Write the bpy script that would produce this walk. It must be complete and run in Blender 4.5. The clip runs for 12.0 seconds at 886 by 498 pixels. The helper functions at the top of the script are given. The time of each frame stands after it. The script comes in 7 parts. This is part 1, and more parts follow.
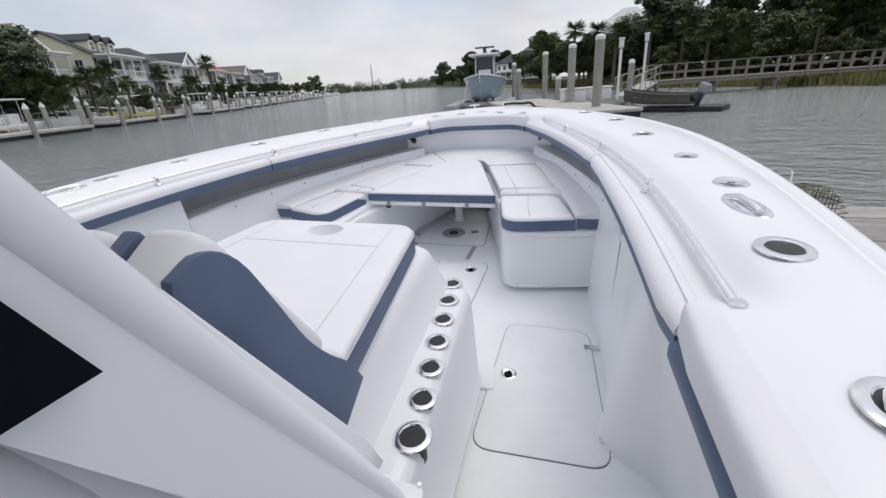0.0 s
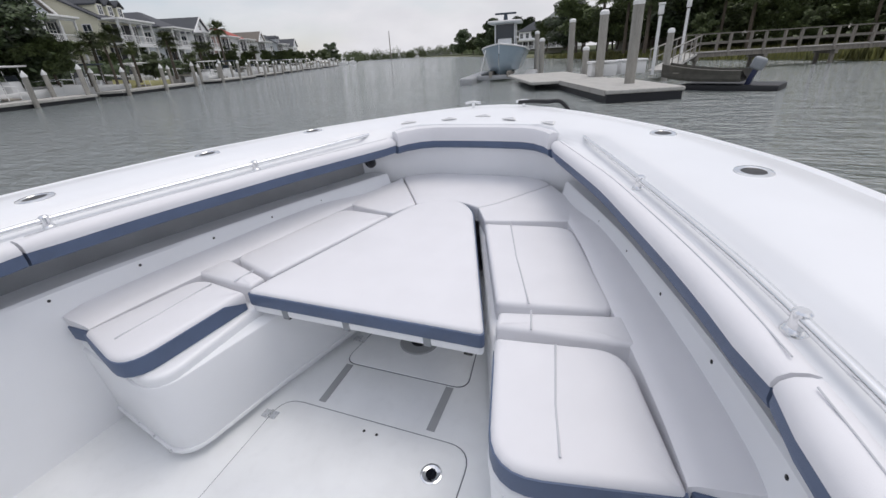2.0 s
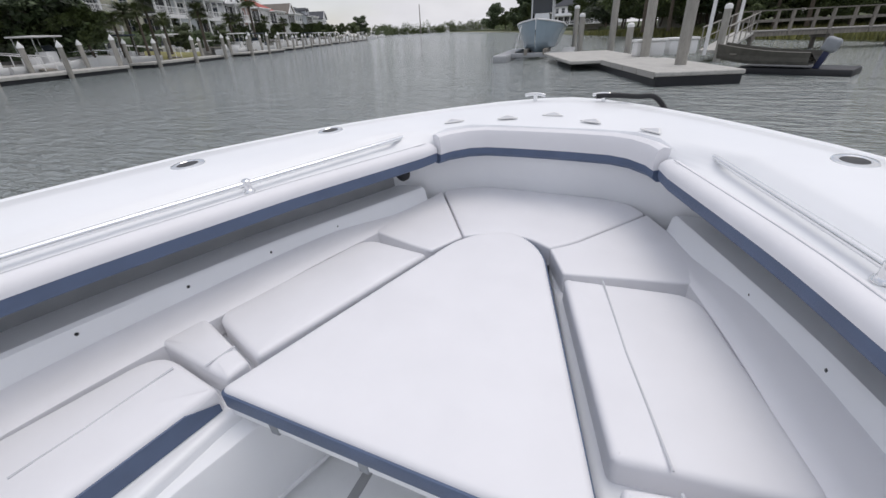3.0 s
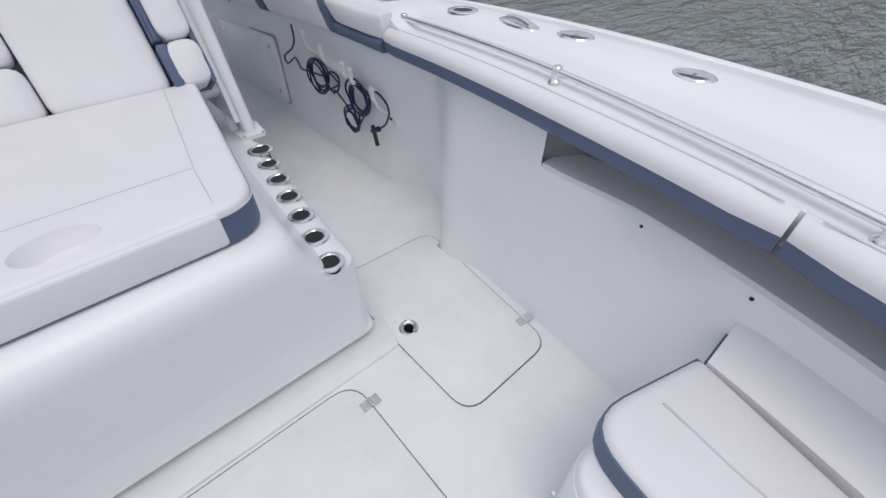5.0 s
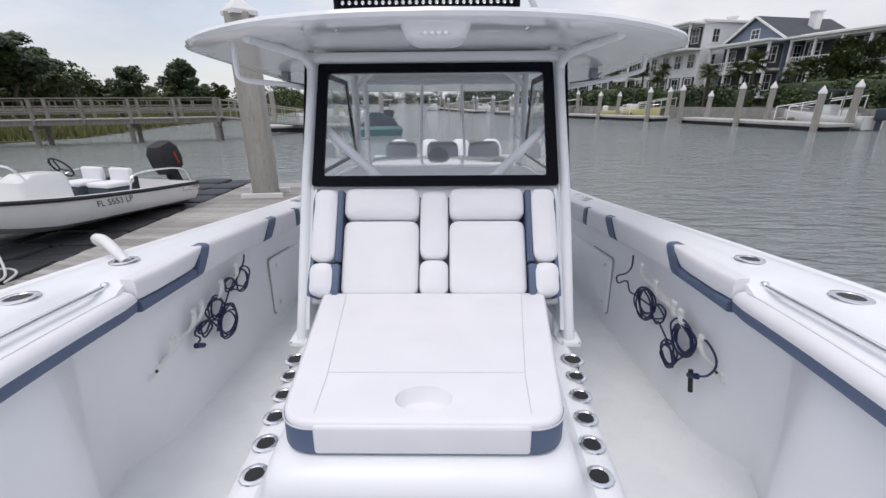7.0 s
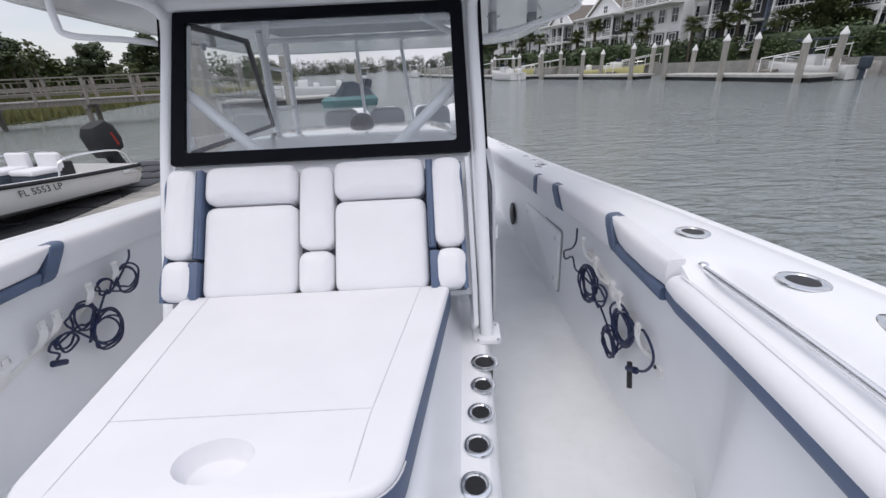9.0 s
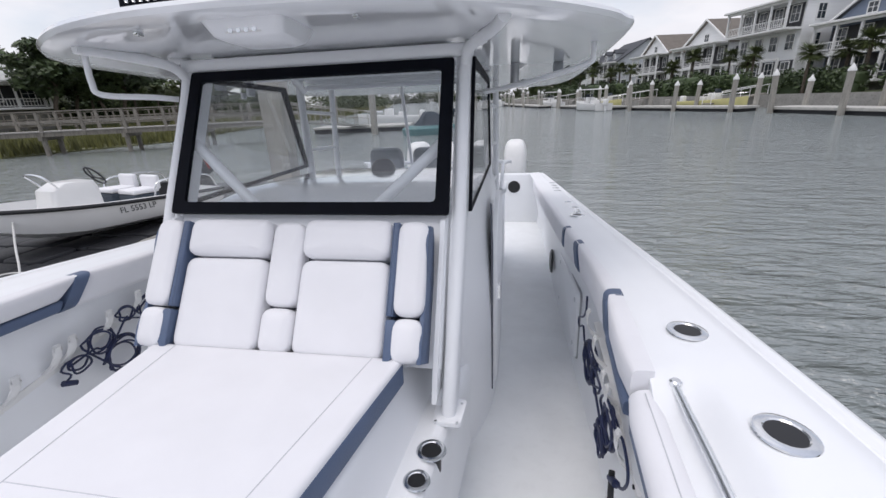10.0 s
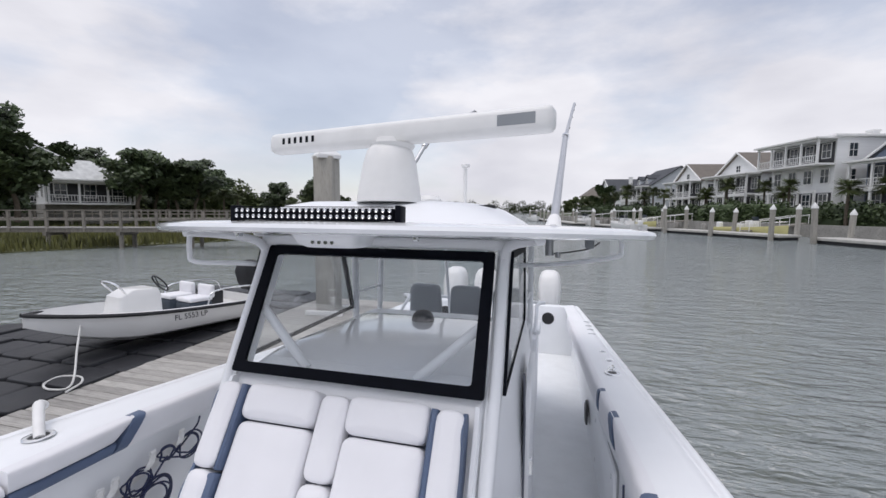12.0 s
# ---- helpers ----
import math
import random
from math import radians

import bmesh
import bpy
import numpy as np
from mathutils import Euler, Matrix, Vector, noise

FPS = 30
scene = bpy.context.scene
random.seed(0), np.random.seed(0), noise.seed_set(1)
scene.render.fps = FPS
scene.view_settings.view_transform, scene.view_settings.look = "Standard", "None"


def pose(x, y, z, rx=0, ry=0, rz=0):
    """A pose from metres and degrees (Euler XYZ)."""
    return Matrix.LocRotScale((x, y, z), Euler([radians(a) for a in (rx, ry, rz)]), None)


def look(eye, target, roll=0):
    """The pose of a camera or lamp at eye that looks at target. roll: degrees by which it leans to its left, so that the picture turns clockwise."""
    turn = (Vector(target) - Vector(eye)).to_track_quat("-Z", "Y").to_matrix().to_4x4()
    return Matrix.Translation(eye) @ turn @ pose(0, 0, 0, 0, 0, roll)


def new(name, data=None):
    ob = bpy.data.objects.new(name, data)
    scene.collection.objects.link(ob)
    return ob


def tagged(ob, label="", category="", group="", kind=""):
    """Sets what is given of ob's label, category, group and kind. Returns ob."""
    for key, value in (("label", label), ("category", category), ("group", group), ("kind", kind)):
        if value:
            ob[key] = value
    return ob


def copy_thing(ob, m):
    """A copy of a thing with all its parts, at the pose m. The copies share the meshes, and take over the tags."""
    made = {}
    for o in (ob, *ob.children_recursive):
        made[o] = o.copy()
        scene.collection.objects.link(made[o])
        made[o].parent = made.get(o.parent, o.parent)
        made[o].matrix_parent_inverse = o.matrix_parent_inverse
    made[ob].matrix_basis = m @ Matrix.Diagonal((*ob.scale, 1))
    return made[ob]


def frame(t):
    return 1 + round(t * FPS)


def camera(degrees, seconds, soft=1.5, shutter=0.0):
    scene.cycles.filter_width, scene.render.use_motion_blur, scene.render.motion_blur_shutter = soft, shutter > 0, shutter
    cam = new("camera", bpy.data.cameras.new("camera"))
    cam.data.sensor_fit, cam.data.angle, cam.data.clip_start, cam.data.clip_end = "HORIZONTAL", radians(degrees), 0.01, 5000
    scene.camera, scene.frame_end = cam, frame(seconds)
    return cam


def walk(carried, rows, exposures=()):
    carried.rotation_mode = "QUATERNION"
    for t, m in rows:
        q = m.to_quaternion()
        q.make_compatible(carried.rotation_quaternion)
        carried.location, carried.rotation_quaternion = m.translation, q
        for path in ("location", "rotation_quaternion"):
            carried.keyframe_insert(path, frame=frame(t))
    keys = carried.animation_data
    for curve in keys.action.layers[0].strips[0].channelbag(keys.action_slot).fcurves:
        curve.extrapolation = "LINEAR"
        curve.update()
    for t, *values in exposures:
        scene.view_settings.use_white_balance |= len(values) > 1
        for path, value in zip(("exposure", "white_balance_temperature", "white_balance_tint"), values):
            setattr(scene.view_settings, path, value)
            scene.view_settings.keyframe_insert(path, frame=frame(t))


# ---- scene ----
cam = camera(93.9, 12.0)
# the moored boat floats with its bow 3.5 degrees up; the walk is given in the boat's own axes
TRIM = pose(0, 0, 0, 3.5)
PATH = [
    (0, (1.075, -0.564, 1.467), (0.45, 1.139, 0.624), -5.3),
    (0.5, (1.044, -0.091, 1.46), (0.393, 1.595, 0.604), -5.3),
    (1, (0.971, 0.376, 1.451), (0.304, 2.045, 0.573), -5.1),
    (1.5, (0.875, 0.83, 1.459), (0.196, 2.477, 0.55), -5.1),
    (2, (0.792, 1.237, 1.454), (0.108, 2.858, 0.503), -5.1),
    (2.5, (0.59, 1.582, 1.427), (-0.133, 3.162, 0.436), -4.9),
    (3, (0.401, 1.844, 1.431), (-0.369, 3.377, 0.404), -4.7),
    (3.5, (0.174, 2.071, 1.408), (-0.846, 3.418, 0.338), -3.3),
    (5.5, (-0.202, 1.905, 1.39), (-0.581, 0.371, 0.164), -2.4),
    (6, (-0.093, 1.912, 1.468), (-0.159, 0.18, 0.469), -1.3),
    (6.5, (-0.077, 1.925, 1.544), (-0.035, 0.059, 0.825), -0.5),
    (7, (-0.077, 1.934, 1.583), (-0.047, 0.013, 1.027), -0.4),
    (7.5, (-0.089, 1.935, 1.6), (-0.179, 0.015, 1.046), -2.3),
    (9.5, (-0.754, 1.428, 1.518), (-0.661, -0.438, 0.804), -3.7),
    (10, (-0.95, 1.378, 1.646), (-0.609, -0.511, 1.082), -1.8),
    (10.5, (-0.972, 1.394, 1.792), (-0.493, -0.495, 1.346), -0.5),
    (11, (-0.961, 1.435, 1.905), (-0.443, -0.474, 1.612), 0.5),
    (11.5, (-0.945, 1.474, 1.976), (-0.418, -0.451, 1.848), 1.2),
    (12, (-0.945, 1.49, 2.026), (-0.438, -0.444, 1.96), 1.2),
]
walk(cam, [(t, TRIM @ look(eye, target, roll)) for t, eye, target, roll in PATH], [(0, 0.45, 6820, 11.5), (1.0, 0.33, 6820, 11.5), (2.0, 0.40, 6820, 12), (3.5, 0.36, 6810, 12), (5.5, 0.24, 6760, 12), (6.2, 0.42, 6760, 12.5), (7.0, 0.54, 6740, 13), (10, 0.55, 6710, 13), (12, 0.50, 6700, 13)])

# ---- light ----
world = bpy.data.worlds.new("sky")
scene.world = world
world.use_nodes = True
wn, wl = world.node_tree.nodes, world.node_tree.links
wn.clear()
SUN_ELEVATION, SUN_TURN = radians(72), radians(40)
w_sky = wn.new("ShaderNodeTexSky")
w_sky.sky_type, w_sky.sun_disc = "NISHITA", False
w_sky.sun_elevation, w_sky.sun_rotation = SUN_ELEVATION, SUN_TURN
w_coord = wn.new("ShaderNodeTexCoord")
w_map = wn.new("ShaderNodeMapping")
w_map.inputs["Scale"].default_value = (1.0, 1.0, 2.6)
w_map.inputs["Location"].default_value = (0.3, 1.7, 0.2)
w_cloud = wn.new("ShaderNodeTexNoise")
w_cloud.inputs["Scale"].default_value, w_cloud.inputs["Detail"].default_value = 1.9, 7.0
w_cloud.inputs["Roughness"].default_value = 0.56
w_cover = wn.new("ShaderNodeValToRGB")
w_cover.color_ramp.elements[0].position, w_cover.color_ramp.elements[1].position = 0.42, 0.58
w_cover.color_ramp.elements[0].color, w_cover.color_ramp.elements[1].color = (0.55, 0.55, 0.55, 1), (1, 1, 1, 1)
w_puff = wn.new("ShaderNodeTexNoise")
w_puff.inputs["Scale"].default_value, w_puff.inputs["Detail"].default_value = 3.1, 6.0
w_tone = wn.new("ShaderNodeValToRGB")
w_tone.color_ramp.elements[0].position, w_tone.color_ramp.elements[1].position = 0.34, 0.66
w_tone.color_ramp.elements[0].color, w_tone.color_ramp.elements[1].color = (4.75, 4.94, 5.5, 1), (6.15, 6.36, 6.85, 1)
w_mix = wn.new("ShaderNodeMix")
w_mix.data_type = "RGBA"
w_back = wn.new("ShaderNodeBackground")
w_back.inputs["Strength"].default_value = 0.1
w_out = wn.new("ShaderNodeOutputWorld")
wl.new(w_coord.outputs["Generated"], w_map.inputs["Vector"])
for node in (w_cloud, w_puff):
    wl.new(w_map.outputs["Vector"], node.inputs["Vector"])
wl.new(w_cloud.outputs["Fac"], w_cover.inputs["Fac"])
wl.new(w_puff.outputs["Fac"], w_tone.inputs["Fac"])
wl.new(w_cover.outputs["Color"], w_mix.inputs["Factor"])
wl.new(w_sky.outputs["Color"], w_mix.inputs["A"])
wl.new(w_tone.outputs["Color"], w_mix.inputs["B"])
w_split, w_lift, w_bright = wn.new("ShaderNodeSeparateXYZ"), wn.new("ShaderNodeMapRange"), wn.new("ShaderNodeMix")
w_lift.inputs["From Min"].default_value, w_lift.inputs["From Max"].default_value = 0.45, 1.0
w_lift.inputs["To Min"].default_value, w_lift.inputs["To Max"].default_value = 1.0, 1.6
w_bright.data_type, w_bright.blend_type = "RGBA", "MULTIPLY"
w_bright.inputs["Factor"].default_value = 1
wl.new(w_coord.outputs["Generated"], w_split.inputs["Vector"])
wl.new(w_split.outputs["Z"], w_lift.inputs["Value"])
wl.new(w_mix.outputs["Result"], w_bright.inputs["A"])
wl.new(w_lift.outputs["Result"], w_bright.inputs["B"])
wl.new(w_bright.outputs["Result"], w_back.inputs["Color"])
wl.new(w_back.outputs["Background"], w_out.inputs["Surface"])

sun = new("sun", bpy.data.lights.new("sun", "SUN"))
sun.data.energy, sun.data.angle, sun.data.color = 0.6, radians(32), (1.0, 0.96, 0.9)
sun.matrix_world = look((0, 0, 30), (-9.75 * math.sin(SUN_TURN), -9.75 * math.cos(SUN_TURN), 0))

# ---- materials ----
def material(name, color, rough=0.5, metal=0.0, spread=0.08, scale=6.0, grain=0.0, grain_scale=300.0, coat=0.0,
             bump=0.0, bump_scale=40.0, random_tint=0.0, stretch=(1, 1, 1), dark=None, stain=0.0):
    m = bpy.data.materials.new(name)
    m.use_nodes = True
    n, l = m.node_tree.nodes, m.node_tree.links
    b = n["Principled BSDF"]
    b.inputs["Roughness"].default_value, b.inputs["Metallic"].default_value = rough, metal
    b.inputs["Coat Weight"].default_value, b.inputs["Coat Roughness"].default_value = coat, 0.12
    coord, mapping = n.new("ShaderNodeTexCoord"), n.new("ShaderNodeMapping")
    mapping.inputs["Scale"].default_value = stretch
    l.new(coord.outputs["Object"], mapping.inputs["Vector"])
    big = n.new("ShaderNodeTexNoise")
    big.inputs["Scale"].default_value, big.inputs["Detail"].default_value = scale, 5.0
    l.new(mapping.outputs["Vector"], big.inputs["Vector"])
    low = dark or tuple(c * (1 - spread) for c in color)
    high = tuple(min(1, c * (1 + spread * 0.5)) for c in color)
    ramp = n.new("ShaderNodeValToRGB")
    ramp.color_ramp.elements[0].position, ramp.color_ramp.elements[1].position = 0.3, 0.7
    ramp.color_ramp.elements[0].color, ramp.color_ramp.elements[1].color = (*low, 1), (*high, 1)
    l.new(big.outputs["Fac"], ramp.inputs["Fac"])
    out = ramp.outputs["Color"]
    if random_tint:
        info, tint = n.new("ShaderNodeObjectInfo"), n.new("ShaderNodeMapRange")
        tint.inputs["To Min"].default_value, tint.inputs["To Max"].default_value = 1 - random_tint, 1 + random_tint
        mul = n.new("ShaderNodeMix")
        mul.data_type, mul.blend_type = "RGBA", "MULTIPLY"
        mul.inputs["Factor"].default_value = 1
        l.new(info.outputs["Random"], tint.inputs["Value"])
        l.new(out, mul.inputs["A"])
        l.new(tint.outputs["Result"], mul.inputs["B"])
        out = mul.outputs["Result"]
    if stain:
        spot, hard, mul = n.new("ShaderNodeTexNoise"), n.new("ShaderNodeMapRange"), n.new("ShaderNodeMix")
        spot.inputs["Scale"].default_value, spot.inputs["Detail"].default_value = scale * 5, 8.0
        l.new(mapping.outputs["Vector"], spot.inputs["Vector"])
        hard.inputs["From Min"].default_value, hard.inputs["From Max"].default_value = 0.52, 0.75
        hard.inputs["To Min"].default_value, hard.inputs["To Max"].default_value = 1.0, 1 - stain
        mul.data_type, mul.blend_type = "RGBA", "MULTIPLY"
        mul.inputs["Factor"].default_value = 1
        l.new(spot.outputs["Fac"], hard.inputs["Value"])
        l.new(out, mul.inputs["A"])
        l.new(hard.outputs["Result"], mul.inputs["B"])
        out = mul.outputs["Result"]
    l.new(out, b.inputs["Base Color"])
    vary = n.new("ShaderNodeMapRange")
    vary.inputs["To Min"].default_value, vary.inputs["To Max"].default_value = max(0, rough * 0.82), min(1, rough * 1.18)
    l.new(big.outputs["Fac"], vary.inputs["Value"])
    l.new(vary.outputs["Result"], b.inputs["Roughness"])
    last = None
    for amount, size in ((bump, bump_scale), (grain, grain_scale)):
        if amount:
            tex, bmp = n.new("ShaderNodeTexNoise"), n.new("ShaderNodeBump")
            tex.inputs["Scale"].default_value, tex.inputs["Detail"].default_value = size, 3.0
            l.new(mapping.outputs["Vector"], tex.inputs["Vector"])
            bmp.inputs["Strength"].default_value, bmp.inputs["Distance"].default_value = amount, 0.01
            l.new(tex.outputs["Fac"], bmp.inputs["Height"])
            if last:
                l.new(last.outputs["Normal"], bmp.inputs["Normal"])
            last = bmp
    if last:
        l.new(last.outputs["Normal"], b.inputs["Normal"])
    return m


GELCOAT = material("gelcoat", (0.85, 0.865, 0.885), 0.36, spread=0.03, scale=2.5, coat=0.08, bump=0.02, bump_scale=6)
NONSKID = material("nonskid", (0.85, 0.87, 0.88), 0.6, spread=0.05, scale=4, grain=0.25, grain_scale=420, stain=0.03)
VINYL = material("vinyl_white", (0.81, 0.81, 0.835), 0.5, spread=0.03, scale=5, grain=0.12, grain_scale=700, bump=0.12, bump_scale=9)
BLUE = material("vinyl_blue", (0.095, 0.135, 0.225), 0.5, spread=0.12, scale=9, grain=0.15, grain_scale=700, bump=0.08, bump_scale=14)
STITCH = material("stitch_dark", (0.12, 0.13, 0.16), 0.8)
PIPING = material("piping_grey", (0.60, 0.61, 0.64), 0.6)
MID_GREY = material("liner_grey", (0.36, 0.37, 0.38), 0.55, spread=0.1, scale=8, grain=0.1)
ANODISED = material("anodised_pole", (0.50, 0.51, 0.53), 0.35, 0.8, spread=0.08, scale=12)
CHROME = material("stainless", (0.78, 0.79, 0.80), 0.14, 1.0, spread=0.06, scale=30)
RAIL = material("polished_rail", (0.86, 0.87, 0.88), 0.2, 1.0, spread=0.04, scale=20)
HOLE = material("black_plastic", (0.012, 0.012, 0.014), 0.45, spread=0.3, scale=40)
BLACK = material("black_frame", (0.006, 0.007, 0.011), 0.5, spread=0.2, scale=12)
BLACK.node_tree.nodes["Principled BSDF"].inputs["Specular IOR Level"].default_value = 0.06
GLOSS = material("polished_gelcoat", (0.85, 0.865, 0.885), 0.05, spread=0.03, scale=2.5, coat=0.9, bump=0.03, bump_scale=3)
RUBBER = material("black_rubber", (0.02, 0.021, 0.024), 0.7, spread=0.3, scale=20, grain=0.2)
CORD = material("cord_navy", (0.016, 0.024, 0.075), 0.45, spread=0.3, scale=30)
GREY_VINYL = material("vinyl_grey", (0.28, 0.30, 0.32), 0.55, spread=0.1, grain=0.1)
PLASTIC = material("white_plastic", (0.80, 0.80, 0.79), 0.4, spread=0.04, scale=12)
PLANK = material("weathered_plank", (0.40, 0.385, 0.36), 0.85, spread=0.3, scale=4, stretch=(1.2, 14, 14), grain=0.4, grain_scale=60, random_tint=0.22, stain=0.3)
TIMBER = material("weathered_timber", (0.25, 0.23, 0.20), 0.85, spread=0.35, scale=3, stretch=(6, 6, 1), grain=0.4, grain_scale=50, random_tint=0.15, stain=0.3)
PILE = material("piling", (0.36, 0.345, 0.31), 0.8, spread=0.18, scale=2.5, stretch=(3, 3, 0.6), grain=0.2, grain_scale=60, random_tint=0.12, stain=0.25)
CONCRETE = material("float_concrete", (0.47, 0.46, 0.43), 0.85, spread=0.15, scale=2, grain=0.2, stain=0.2)


def pane_glass(name, tint, rough=0.0):
    m = bpy.data.materials.new(name)
    m.use_nodes = True
    n, l = m.node_tree.nodes, m.node_tree.links
    n.remove(n["Principled BSDF"])
    clear, shine, mix, fres, curve = n.new("ShaderNodeBsdfTransparent"), n.new("ShaderNodeBsdfGlossy"), n.new("ShaderNodeMixShader"), n.new("ShaderNodeLayerWeight"), n.new("ShaderNodeMapRange")
    clear.inputs["Color"].default_value = (*tint, 1)
    shine.inputs["Roughness"].default_value = rough
    curve.inputs["From Min"].default_value = 0.35
    curve.inputs["To Min"].default_value, curve.inputs["To Max"].default_value = 0.06, 0.42
    l.new(fres.outputs["Facing"], curve.inputs["Value"])
    l.new(curve.outputs["Result"], mix.inputs["Fac"])
    l.new(clear.outputs["BSDF"], mix.inputs[1])
    l.new(shine.outputs["BSDF"], mix.inputs[2])
    l.new(mix.outputs["Shader"], n["Material Output"].inputs["Surface"])
    return m


GLASS = pane_glass("clear_glass", (0.97, 0.98, 0.985))


def water_material():
    m = bpy.data.materials.new("water")
    m.use_nodes = True
    n, l = m.node_tree.nodes, m.node_tree.links
    b = n["Principled BSDF"]
    b.inputs["Roughness"].default_value, b.inputs["IOR"].default_value = 0.08, 2.3
    coord = n.new("ShaderNodeTexCoord")
    big = n.new("ShaderNodeTexNoise")
    big.inputs["Scale"].default_value, big.inputs["Detail"].default_value = 0.05, 3.0
    ramp = n.new("ShaderNodeValToRGB")
    ramp.color_ramp.elements[0].position, ramp.color_ramp.elements[1].position = 0.35, 0.7
    ramp.color_ramp.elements[0].color, ramp.color_ramp.elements[1].color = (0.165, 0.195, 0.19, 1), (0.22, 0.25, 0.243, 1)
    l.new(coord.outputs["Object"], big.inputs["Vector"])
    l.new(big.outputs["Fac"], ramp.inputs["Fac"])
    l.new(ramp.outputs["Color"], b.inputs["Base Color"])
    last = None
    for size, stretch, strength, dist in ((0.4, (1.0, 2.6, 1), 0.8, 0.22), (1.3, (1.0, 3.0, 1), 1.0, 0.27), (4.0, (1.0, 2.8, 1), 1.0, 0.075), (11.0, (1.0, 1.8, 1), 0.8, 0.010)):
        mp, tex, bmp = n.new("ShaderNodeMapping"), n.new("ShaderNodeTexNoise"), n.new("ShaderNodeBump")
        mp.inputs["Scale"].default_value = stretch
        mp.inputs["Rotation"].default_value = (0, 0, radians(25))
        tex.inputs["Scale"].default_value, tex.inputs["Detail"].default_value, tex.inputs["Distortion"].default_value = size, 4.0, 0.4
        bmp.inputs["Strength"].default_value, bmp.inputs["Distance"].default_value = strength, dist
        l.new(coord.outputs["Object"], mp.inputs["Vector"])
        l.new(mp.outputs["Vector"], tex.inputs["Vector"])
        l.new(tex.outputs["Fac"], bmp.inputs["Height"])
        if last:
            l.new(last.outputs["Normal"], bmp.inputs["Normal"])
        last = bmp
    l.new(last.outputs["Normal"], b.inputs["Normal"])
    return m


WATER = water_material()

# ---- helpers of this scene ----
def mesh_of(name, bm, mat, sharp=38):
    me = bpy.data.meshes.new(name)
    bmesh.ops.recalc_face_normals(bm, faces=bm.faces)
    bm.to_mesh(me)
    bm.free()
    me.polygons.foreach_set("use_smooth", [True] * len(me.polygons))
    me.set_sharp_from_angle(angle=radians(sharp))
    if mat:
        me.materials.append(mat)
    return me


def part(name, bm, mat, parent, label="", at=None, sharp=38):
    ob = new(name, mesh_of(name, bm, mat, sharp))
    ob.parent = parent
    if at is not None:
        ob.matrix_basis = at
    return tagged(ob, label)


def empty(name, label, category, group="", at=None, kind=""):
    ob = tagged(new(name), label, category, group, kind)
    ob.matrix_basis = TRIM if at is None else at
    return ob


def solid(name, bm, mat, label, category, group="", at=None, kind="", sharp=38):
    ob = tagged(new(name, mesh_of(name, bm, mat, sharp)), label, category, group, kind)
    ob.matrix_basis = TRIM if at is None else at
    return ob


def box(a, b, r=0.0, seg=2):
    bm = bmesh.new()
    bmesh.ops.create_cube(bm, size=1)
    for v in bm.verts:
        v.co = Vector([(a[i] + b[i]) / 2 + v.co[i] * (b[i] - a[i]) for i in range(3)])
    if r:
        bmesh.ops.bevel(bm, geom=bm.edges[:], offset=r, segments=seg, affect="EDGES", profile=0.5)
    return bm


def join(*bms):
    out = bmesh.new()
    for b in bms:
        me = bpy.data.meshes.new("tmp")
        b.to_mesh(me)
        b.free()
        out.from_mesh(me)
        bpy.data.meshes.remove(me)
    return out


def rounded(points, radius, seg=5):
    """A closed outline with its corners rounded; radius: one number, or one for each corner."""
    out, n = [], len(points)
    for i, p in enumerate(points):
        r = radius[i] if isinstance(radius, (list, tuple)) else radius
        p, a, b = Vector(p), Vector(points[i - 1]), Vector(points[(i + 1) % n])
        if r <= 0:
            out.append(p)
            continue
        da, db = (a - p), (b - p)
        r1 = min(r, da.length * 0.49, db.length * 0.49)
        q0, q1 = p + da.normalized() * r1, p + db.normalized() * r1
        for k in range(seg + 1):
            t = k / seg
            out.append(q0 * (1 - t) ** 2 + p * 2 * t * (1 - t) + q1 * t * t)
    return out


